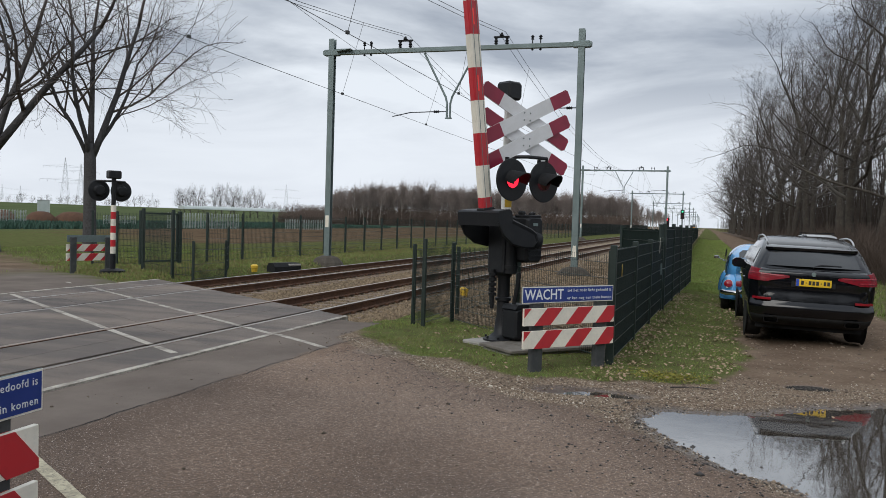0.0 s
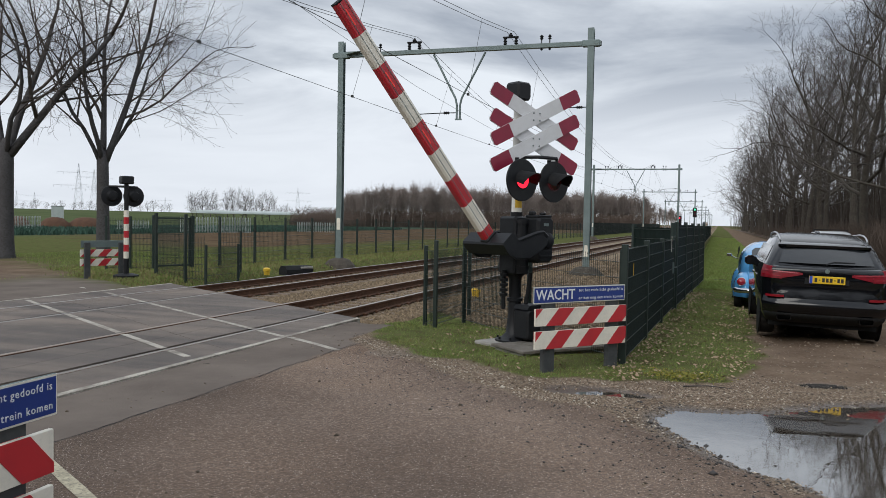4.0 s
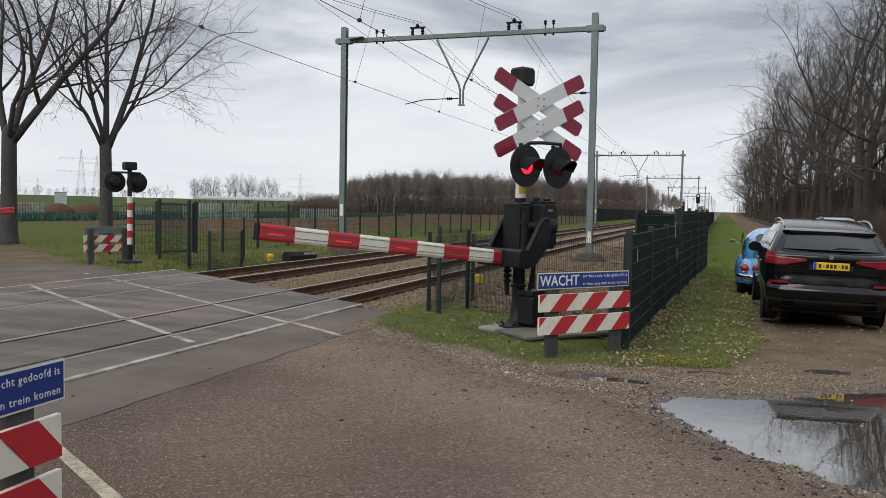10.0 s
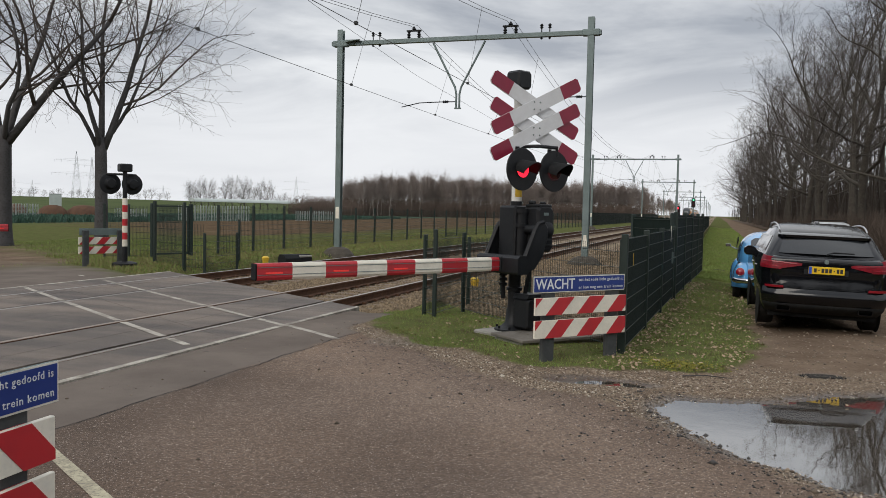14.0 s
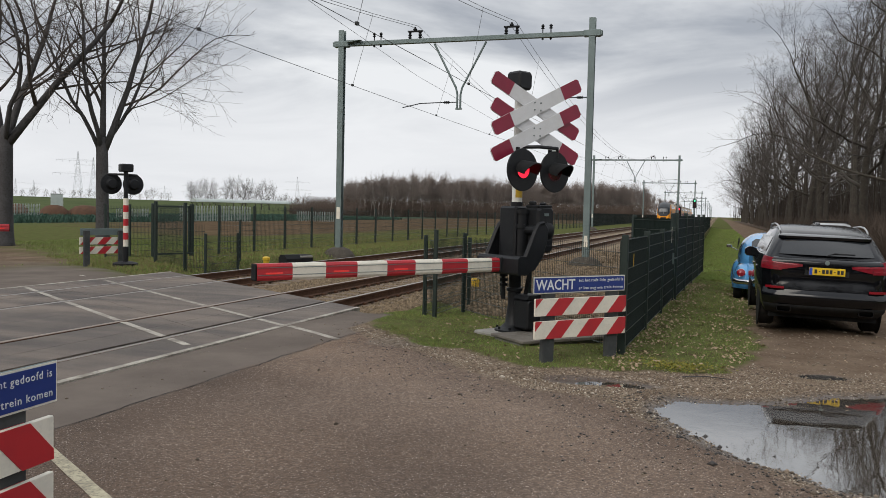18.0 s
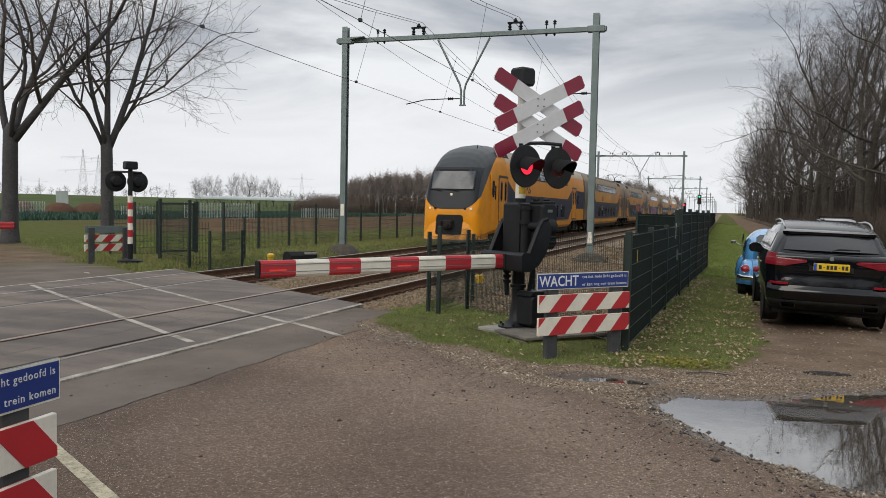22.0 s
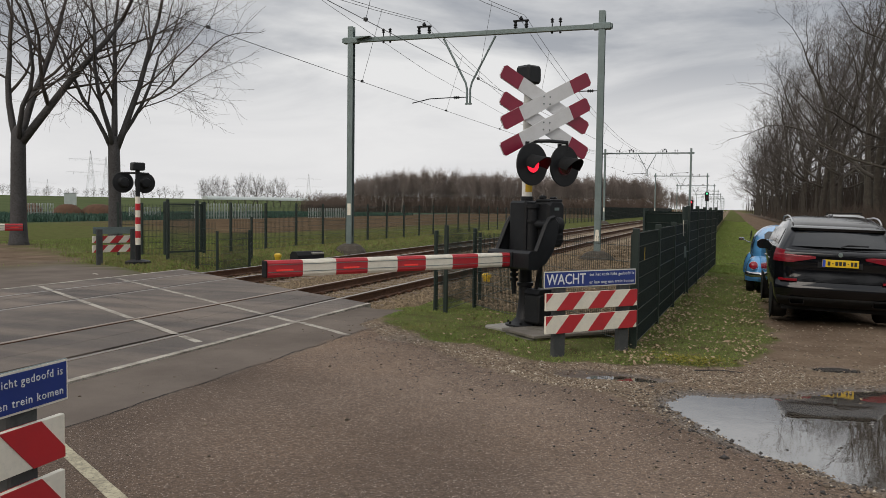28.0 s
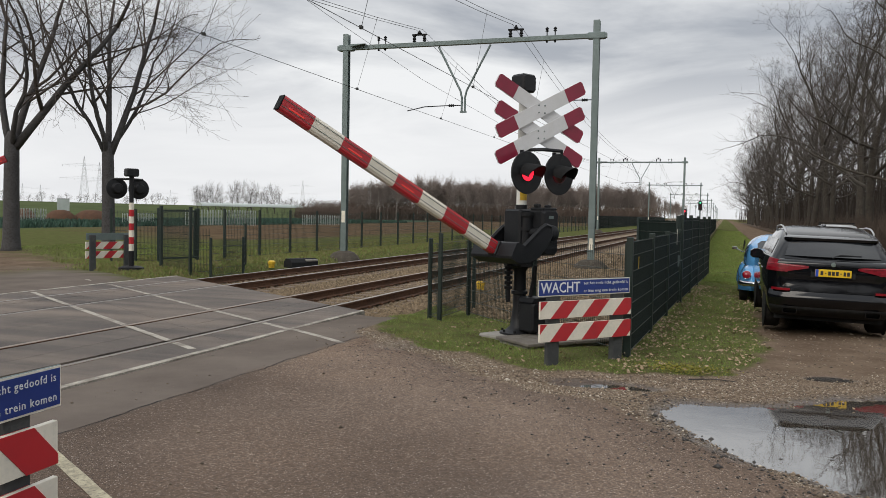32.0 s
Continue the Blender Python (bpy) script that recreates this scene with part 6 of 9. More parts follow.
def middle_car(number="2", dirty=True, L=26.55):
    t = thing("train_coach", pose(0, 0, 0), "yellow and dark blue double-deck train coach, grimy along the roof", "train coach", "coaches of the passing train")
    car_shell(t, 0.25, L - 0.25, [TY, TC, TG])
    car_sides(t, L, (0.28, L - 0.28), (7.1, 19.4), (3.5, L - 3.5), (9.5, 19.2), dirty, number, 2.8)
    bogie(t, 3.3)
    bogie(t, L - 3.3)
    g = Geo()
    g.box((-1.25, 6.0, 0.3), (1.25, L - 6.0, 0.56), None, 0.05)
    part("underframe", g, TBLACK, t)
    g = Geo()
    g.box((-1.15, -0.26, 0.75), (1.15, 0.26, 4.35), None, 0.1)
    part("gangway_bellows", g, TBLACK, t)
    g = Geo()
    for s in (-1, 1):
        g.box((s * 1.12 - 0.02, 5.4, 4.42), (s * 1.12 + 0.02, L - 5.4, 4.47))
    part("rain_gutter", g, TG, t)
    return t


NOSE = [(-0.10, 0.72, 0.60, 1.55), (-0.02, 0.84, 0.46, 1.90), (0.06, 0.89, 0.38, 2.24), (0.16, 0.925, 0.34, 2.66), (0.28, 0.945, 0.33, 3.06), (0.44, 0.962, 0.34, 3.42), (0.66, 0.975, 0.37, 3.72), (0.96, 0.985, 0.41, 3.98), (1.4, 0.993, 0.46, 4.24), (2.0, 0.998, 0.5, 4.46), (2.8, 1.0, 0.52, 4.62), (3.5, 1.0, 0.52, 4.70), (4.3, 1.0, 0.52, 4.75)]


def nose_at(u):
    for (a, *p), (b, *q) in zip(NOSE, NOSE[1:]):
        if a <= u <= b:
            return [p[i] + (q[i] - p[i]) * (u - a) / (b - a) for i in range(3)]
    return NOSE[-1][1:]


def nose_ring(u):
    w, zb, zt = nose_at(u)
    k = smooth(1.0, 3.4, u)
    out = []
    for x, z in HALF:
        t = (z - 0.52) / 4.23
        xx = x * w
        # the flanks round in towards the windscreen on the nose
        soft = 1.4 * w * (1 - max(0.0, t) ** 5.0) ** 0.32
        out.append((xx * k + min(xx * 1.02, soft) * (1 - k), u, zb + (zt - zb) * t))
    return out + [(-x, y, z) for x, y, z in out[-2::-1]]


def nose_surface(x, z):
    """How far back the nose's skin lies at (x, z)."""
    lo, hi = -0.1, 4.2
    for _ in range(24):
        mid = (lo + hi) / 2
        r = nose_ring(mid)[:len(HALF)]
        top = None
        for (x0, _, z0), (x1, _, z1) in zip(r, r[1:]):
            if min(x0, x1) <= abs(x) <= max(x0, x1) and z0 > r[0][2] + 0.3:
                top = z0 + (z1 - z0) * ((abs(x) - x0) / (x1 - x0) if x1 != x0 else 0)
        if top is not None and top >= z:
            hi = mid
        else:
            lo = mid
    return hi


def front_panel(x0, x1, z0, z1, out, nx=10, nz=5, bow=0.0):
    g = Geo()
    vs = []
    for lay in (0, 1):
        for j in range(nz + 1):
            for i in range(nx + 1):
                x = x0 + (x1 - x0) * i / nx
                z = z0 + (z1 - z0) * j / nz - bow * (2 * i / nx - 1) ** 2 * (0 if j else -1)
                vs.append((x, nose_surface(x, z) - out * lay - 0.02 * (1 - lay) * -1, z))
    n = (nx + 1) * (nz + 1)
    fs = []
    for j in range(nz):
        for i in range(nx):
            a = j * (nx + 1) + i
            fs += [(n + a, n + a + 1, n + a + nx + 2, n + a + nx + 1)]
    g.add(vs, fs)
    return g


def nose_livery():
    """Yellow below, dark grey above a curved line that dips under the windscreen and climbs along the flanks."""
    m = material("nose_livery", (0.72, 0.275, 0.006), 0.45, 0.0, spec=0.3)
    nt = m.node_tree
    b = nt.nodes["Principled BSDF"]
    co = nt.nodes.new("ShaderNodeTexCoord")
    sp = nt.nodes.new("ShaderNodeSeparateXYZ")
    nt.links.new(co.outputs["Object"], sp.inputs[0])

    def op(kind, a, c):
        n = nt.nodes.new("ShaderNodeMath")
        n.operation = kind
        for k, s in enumerate((a, c)):
            if isinstance(s, (int, float)):
                n.inputs[k].default_value = s
            else:
                nt.links.new(s, n.inputs[k])
        return n.outputs[0]
    ax = op("MINIMUM", op("DIVIDE", op("ABSOLUTE", sp.outputs["X"], 0.0), 1.32), 1.0)
    front = op("MULTIPLY", op("POWER", ax, 4.0), 0.66)
    back = op("MULTIPLY", op("MULTIPLY", op("MAXIMUM", op("SUBTRACT", sp.outputs["Y"], 0.35), 0.0), op("POWER", ax, 2.0)), 0.84)
    line = op("MINIMUM", op("ADD", op("ADD", front, back), 1.62), 4.2)
    edge = nt.nodes.new("ShaderNodeMapRange")
    edge.inputs["From Min"].default_value, edge.inputs["From Max"].default_value = -0.008, 0.008
    nt.links.new(op("SUBTRACT", sp.outputs["Z"], line), edge.inputs["Value"])
    ns = nt.nodes.new("ShaderNodeTexNoise")
    ns.inputs["Scale"].default_value, ns.inputs["Detail"].default_value = 1.6, 6
    nt.links.new(co.outputs["Object"], ns.inputs["Vector"])
    dirt = nt.nodes.new("ShaderNodeMixRGB")
    nt.links.new(op("MULTIPLY", op("MAXIMUM", op("SUBTRACT", ns.outputs["Fac"], 0.48), 0.0), 2.2), dirt.inputs[0])
    dirt.inputs[1].default_value, dirt.inputs[2].default_value = (0.72, 0.275, 0.006, 1), (0.42, 0.19, 0.03, 1)
    mx = nt.nodes.new("ShaderNodeMixRGB")
    nt.links.new(edge.outputs[0], mx.inputs[0])
    nt.links.new(dirt.outputs[0], mx.inputs[1])
    mask = nt.nodes.new("ShaderNodeMixRGB")
    inner = op("MULTIPLY", op("LESS_THAN", op("ABSOLUTE", sp.outputs["X"], 0.0), 1.2), op("MULTIPLY", op("LESS_THAN", sp.outputs["Z"], 3.5), op("LESS_THAN", sp.outputs["Y"], 1.25)))
    nt.links.new(inner, mask.inputs[0])
    mask.inputs[1].default_value, mask.inputs[2].default_value = (0.045, 0.051, 0.056, 1), (0.012, 0.016, 0.022, 1)
    nt.links.new(mask.outputs[0], mx.inputs[2])
    nt.links.new(mx.outputs[0], b.inputs["Base Color"])
    return m


NOSEPAINT = nose_livery()


def end_car(L=28.1):
    t = thing("train_coach", pose(0, 0, 0), "yellow double-deck driving coach with a rounded grey nose", "train coach", "coaches of the passing train")
    g = Geo()
    us = sorted(set([round(-0.1 + 0.04 * k, 3) for k in range(30)] + [round(1.15 + 0.13 * k, 3) for k in range(25)] + [4.32]))
    us = [u for u in us if u < 4.34]
    rings = [nose_ring(u) for u in us]
    n = len(rings[0])
    # finer rings: split every edge of the outline once
    fine = []
    for r in rings:
        q = []
        for k in range(n):
            a, b = r[k], r[(k + 1) % n]
            q += [tuple(a[i] + (b[i] - a[i]) * w / 5 for i in range(3)) for w in range(5)]
        fine.append(q)
    g.loft(fine)
    part("nose", g, NOSEPAINT, t, smooth=50)
    car_shell(t, 4.3, L - 0.25, [TYC, TCC, TGN], False)
    part("windscreen_mask", front_panel(-1.04, 1.04, 2.46, 3.40, 0.012), BLACKM, t, smooth=40)
    part("windscreen", front_panel(-0.97, 0.97, 2.53, 3.32, 0.022), TSCREEN, t, smooth=40)
    for x in (-0.45, 0.35):
        w = Geo()
        w.tube([(x, nose_surface(x, 2.42) - 0.05, 2.42), (x - 0.55, nose_surface(x - 0.55, 2.5) - 0.05, 2.52)], 0.02, 5)
        part("wiper", w, BLACKM, t)
    g = Geo()
    g.lathe([(0.06, 0), (0.06, 0.05), (0.03, 0.06)], Matrix.Translation((0, nose_surface(0, 2.3) + 0.02, 2.28)) @ pose(0, 0, 0, 90), 16)
    part("top_lamp", g, HEADLIGHT, t)
    for x in (-0.95, -0.68, 0.68, 0.95):
        g = Geo()
        yy = nose_surface(x, 1.66) - 0.01
        g.lathe([(0.055, 0.0), (0.055, 0.045), (0.02, 0.05)], Matrix.Translation((x, yy + 0.02, 1.66)) @ pose(0, 0, 0, 90), 14)
        part("headlight", g, HEADLIGHT if abs(x) > 0.8 else BLACKM, t, smooth=40)
    g = Geo()
    g.loft([[(x, y, z) for x, y in ((-w, f), (w, f), (w, 0.3), (-w, 0.3))] for z, f, w in ((0.50, -0.315, 0.52), (0.56, -0.30, 0.6), (1.30, -0.155, 0.6), (1.38, -0.135, 0.52))])
    rec = part("coupler_recess", g, BLACKM, t)
    g = Geo()
    g.box((-0.2, -0.52, 0.78), (0.2, -0.12, 1.16), None, 0.05)
    g.rod((0, -0.6, 0.95), (0, -0.3, 0.95), 0.09, 0.09, 10)
    g.box((-0.42, -0.36, 0.62), (-0.3, -0.2, 1.1), None, 0.03)
    part("coupler", g, TBLACK, rec)
    g = Geo()
    def apron_ring(z, f, w, b):
        half = [(0.0, f), (0.45 * w, f + 0.02), (0.75 * w, f + 0.10), (0.93 * w, f + 0.30), (w, f + 0.7), (w, b)]
        return [(x, y, z) for x, y in half] + [(-x, y, z) for x, y in half[:0:-1]]
    g.loft([apron_ring(0.30, -0.36, 1.30, 1.5), apron_ring(0.42, -0.335, 1.30, 1.5), apron_ring(0.75, -0.25, 1.28, 1.5), apron_ring(1.05, -0.16, 1.24, 1.5), apron_ring(1.28, -0.04, 1.18, 1.5)])
    part("apron", g, TYC, t, smooth=50)
    g = Geo()
    g.loft([apron_ring(0.20, -0.36, 1.28, 1.4), apron_ring(0.297, -0.375, 1.31, 1.5)])
    part("bumper_skirt", g, TG, t)
    car_sides(t, L, (4.5, L - 0.28), (7.0, 20.6), (3.75, L - 4.5), (9.1, 18.2), False, "2", 2.2, -1)
    for s in (1, -1):
        part("cab_door", flank(rounded(1.65, 2.2, 1.1, 3.25, 0.06), s, 0.012, 0.05), TYC, t)
        part("cab_window", flank(rounded(1.73, 2.12, 2.2, 2.95, 0.12), s, 0.02, 0.02), TWIN, t)
    bogie(t, 3.7)
    bogie(t, L - 3.3)
    g = Geo()
    g.box((-1.25, 6.2, 0.3), (1.25, L - 6.0, 0.56), None, 0.05)
    part("underframe", g, TBLACK, t)
    g = Geo()
    for y in (2.3, 2.9):
        g.rod((0.5, y, 4.3), (0.5, y, 4.62), 0.03, 0.02, 6)
    part("antenna", g, BLACKM, t)
    return t


def pantograph(t, y):
    g = Geo()
    for x in (-0.45, 0.45):
        g.box((x - 0.06, y - 0.2, 4.7), (x + 0.06, y + 1.3, 4.8))
    g.box((-0.5, y + 0.2, 4.78), (0.5, y + 0.5, 4.86), None, 0.02)
    g.box((-0.5, y + 0.9, 4.78), (0.5, y + 1.3, 4.98), None, 0.03)
    part("pantograph_base", g, BLACKM, t)
    g = Geo()
    g.tube([(0, y + 0.35, 4.85), (0, y - 0.65, 5.2)], 0.05, 8)
    for x in (-0.32, 0.32):
        g.tube([(0, y - 0.65, 5.2), (x, y + 0.5, 5.58)], 0.028, 6)
    for d in (0.4, 0.68):
        g.tube([(-0.95, y + d, 5.5), (-0.7, y + d, 5.63), (0.7, y + d, 5.63), (0.95, y + d, 5.5)], 0.026, 6)
    part("pantograph", g, BLACKM, t)


def graffiti(t, y0, y1, z0, z1, palette, seed, ground, rim=2):
    """Sprayed panels: one ragged ground patch, swelling strokes over it and pale outlines."""
    rng = random.Random(seed)
    n = 34
    def blob(cy, cz, ry, rz, rough, k=n):
        ph = [rng.uniform(0, 6.28) for _ in range(4)]
        out = []
        for i in range(k):
            a = 2 * math.pi * i / k
            r = 1 + rough * (math.sin(2 * a + ph[0]) * 0.5 + math.sin(3 * a + ph[1]) * 0.4 + math.sin(5 * a + ph[2]) * 0.25)
            c, s_ = math.cos(a), math.sin(a)
            sq = 1.0 / max(abs(c), abs(s_)) ** 0.35
            out.append((cy + ry * r * sq * c, min(max(cz + rz * r * sq * s_, 0.76), 2.9)))
        return out
    def plate(outline, mat, lift):
        g = Geo()
        g.add([(1.40 + lift, y, z) for y, z in outline], [tuple(range(len(outline)))])
        tagged(part("spray_patch", g, mat, t), kind="")
    plate(blob((y0 + y1) / 2, (z0 + z1) / 2, (y1 - y0) / 2 * 0.92, (z1 - z0) / 2 * 0.9, 0.10, 60), SPRAY[ground], 0.012)
    k = len(palette)
    lift = 0.016
    a0, a1 = y0 + (y1 - y0) * 0.12, y1 - (y1 - y0) * 0.16
    # cloudy edges of the ground
    for j in range(16):
        a = rng.uniform(0, 6.28)
        cy, cz = (y0 + y1) / 2 + (y1 - y0) * 0.47 * math.cos(a), (z0 + z1) / 2 + (z1 - z0) * 0.42 * math.sin(a)
        plate(blob(cy, cz, rng.uniform(0.15, 0.5), rng.uniform(0.1, 0.28), 0.35), SPRAY[rng.choice([3, 6, 6])], 0.013 + 0.0001 * j)
    arch = [(-1.0, -1.0), (-1.0, -0.3), (-0.75, 0.35), (-0.4, 0.85), (0.0, 1.1), (0.35, 0.7), (0.5, 0.2), (0.35, -0.05), (0.8, -0.3), (1.2, -0.9), (0.75, -0.75), (0.35, -1.05), (0.1, -0.6), (-0.3, -1.0)]
    for i in range(k):
        cy = a0 + (a1 - a0) * (i + 0.5) / k
        ry, rz = (a1 - a0) / k * 0.5, (z1 - z0) * 0.47
        cz = z0 + (z1 - z0) * 0.5 + 0.05
        jit = [(p + rng.uniform(-0.26, 0.26), q + rng.uniform(-0.2, 0.2)) for p, q in arch]
        if i % 2:
            jit = [(-p, q) for p, q in jit][::-1]
        def shape(grow_by, mat, up_by):
            my = sum(p for p, q in jit) / len(jit)
            mz = sum(q for p, q in jit) / len(jit)
            plate([(cy + ry * (my + (p - my) * grow_by), max(0.76, cz + rz * (mz + (q - mz) * grow_by))) for p, q in jit], mat, lift + up_by + 0.0001 * i)
        shape(1.14 if rim == 2 else 1.08, SPRAY[rim], 0.0)
        shape(0.96, SPRAY[palette[i]], 0.002)
        for j in range(5 if rim == 2 else 11):
            plate(blob(cy + rng.uniform(-0.75, 0.75) * ry, cz + rng.uniform(-0.8, 0.7) * rz, ry * rng.uniform(0.06, 0.25), rz * rng.uniform(0.08, 0.34), 0.55), SPRAY[7 if rim == 2 else (7, 1, 8, 4, 0)[j % 5]], lift + 0.0045 + 0.0002 * j)


LEAD = 28.1
CAR = 26.55
TRAIN = [(end_car(LEAD), 0.0, 0)]
proto = middle_car()
for k in range(4):
    if k == 0:
        c = proto
    else:
        c = copy_thing(proto, pose(0, 0, 0))
    TRAIN.append((c, LEAD + CAR * k, 0))
TRAIN.append((copy_thing(TRAIN[0][0], pose(0, 0, 0)), LEAD * 2 + CAR * 4, 180))
pantograph(TRAIN[2][0], 2.9)
graffiti(TRAIN[2][0], 11.4, 21.0, 0.8, 2.62, (0, 0, 1, 0, 1), 5, 4, 4)
graffiti(TRAIN[3][0], 7.6, 18.5, 0.7, 2.45, (0, 0, 0, 0), 8, 3)
tagged(TRAIN[2][0], "yellow and blue double-deck coach sprayed with red graffiti")
tagged(TRAIN[3][0], "yellow and blue double-deck coach with blue and red graffiti")
tagged(TRAIN[5][0], "yellow double-deck driving coach at the train's tail")


# ---- parked cars ----
CARBLACK = material("black_car_paint", (0.004, 0.0045, 0.006), 0.06, 0.0, [((0.010, 0.010, 0.010), 3, 0.45, 0.75, 0.5)], spec=0.5)
CARGREY = material("dark_grey_bumper_plastic", (0.016, 0.017, 0.018), 0.72, 0.0, [((0.05, 0.047, 0.043), 6, 0.5, 0.75, 0.5)])
CARGLASS = material("dark_car_glass", (0.010, 0.012, 0.014), 0.03, 0.0, spec=0.75)
CARRED = material("dark_red_tail_lamp", (0.20, 0.006, 0.014), 0.3, 0.0, [((0.05, 0.004, 0.008), 25, 0.4, 0.7, 0.7)], spec=0.12)
CARREDHI = material("bright_red_reflector", (0.25, 0.008, 0.018), 0.25, coat=0.3)
CHROME = material("chrome_trim", (0.6, 0.6, 0.6), 0.15, 1.0)
ALU = material("satin_roof_rail", (0.45, 0.46, 0.47), 0.3, 0.8)
PLATE = material("yellow_number_plate", (0.72, 0.47, 0.02), 0.4)
PLATEBLUE = material("blue_plate_end", (0.02, 0.07, 0.42), 0.4)
INKBAR = material("black_plate_mark", (0.02, 0.02, 0.02), 0.5)
SKYBLUE = material("light_blue_car_paint", (0.085, 0.30, 0.58), 0.25, 0.0, [((0.06, 0.22, 0.44), 2, 0.45, 0.75, 0.5)], coat=0.8)


def plan_ring(z, yr, yf, w, r, k=5, crown=0.0):
    """A rounded rectangle seen from above, at height z."""
    pts = []
    for cx, cy, a in ((w - r, yf - r, 0), (-w + r, yf - r, 90), (-w + r, yr + r, 180), (w - r, yr + r, 270)):
        pts += [(cx + r * math.cos(radians(a + 90 * i / k)), cy + r * math.sin(radians(a + 90 * i / k)), z) for i in range(k + 1)]
    # bow the tail a little in plan
    return [(x, y - (0.05 * (1 - (x / w) ** 2) if y < (yr + yf) / 2 else -0.06 * (1 - (x / w) ** 2)), z2) for x, y, z2 in pts]


def lerp_table(table, z, col):
    for a, b in zip(table, table[1:]):
        if a[0] <= z <= b[0]:
            return a[col] + (b[col] - a[col]) * (z - a[0]) / (b[0] - a[0])
    return table[-1][col] if z > table[-1][0] else table[0][col]


def car_wheel(t, x, y, r, w, s, rim=ALU):
    m = Matrix.Translation((x, y, r)) @ pose(0, 0, 0, 0, 90 * s)
    g = Geo()
    g.lathe([(r * 0.62, -w * 0.45), (r * 0.93, -w / 2), (r, -w * 0.36), (r, w * 0.36), (r * 0.93, w / 2), (r * 0.66, w * 0.46), (r * 0.62, w * 0.3)], m, 32)
    tyre = part("tyre", g, TYRE, t, smooth=40)
    g = Geo()
    g.lathe([(r * 0.64, -0.02), (r * 0.64, w * 0.36), (r * 0.58, w * 0.38), (r * 0.56, w * 0.2), (0.05, w * 0.24)], m, 24)
    for k in range(5):
        a = 2 * math.pi * k / 5
        g.box((0.03, -0.035, w * 0.2), (r * 0.6, 0.035, w * 0.4), m @ rotz(math.degrees(a)), 0.01)
    part("rim", g, rim, tyre)


def panel_strip(fn, us, vs, out=0.012):
    """A thin skin: fn(u, v) gives point and outward normal."""
    g = Geo()
    pts = []
    for lay in (0.0, out):
        for v in vs:
            for u in us:
                p, nrm = fn(u, v)
                pts.append(Vector(p) + Vector(nrm) * lay)
    nu, nv = len(us), len(vs)
    n = nu * nv
    fs = []
    for j in range(nv - 1):
        for i in range(nu - 1):
            a = j * nu + i
            fs += [(n + a, n + a + 1, n + a + nu + 1, n + a + nu), (a, a + nu, a + nu + 1, a + 1)]
    edge = [j * nu for j in range(nv)] + [(nv - 1) * nu + i for i in range(1, nu)] + [j * nu + nu - 1 for j in range(nv - 2, -1, -1)] + [i for i in range(nu - 2, 0, -1)]
    for a, b in zip(edge, edge[1:] + edge[:1]):
        fs.append((a, b, n + b, n + a))
    g.add(pts, fs)
    return g


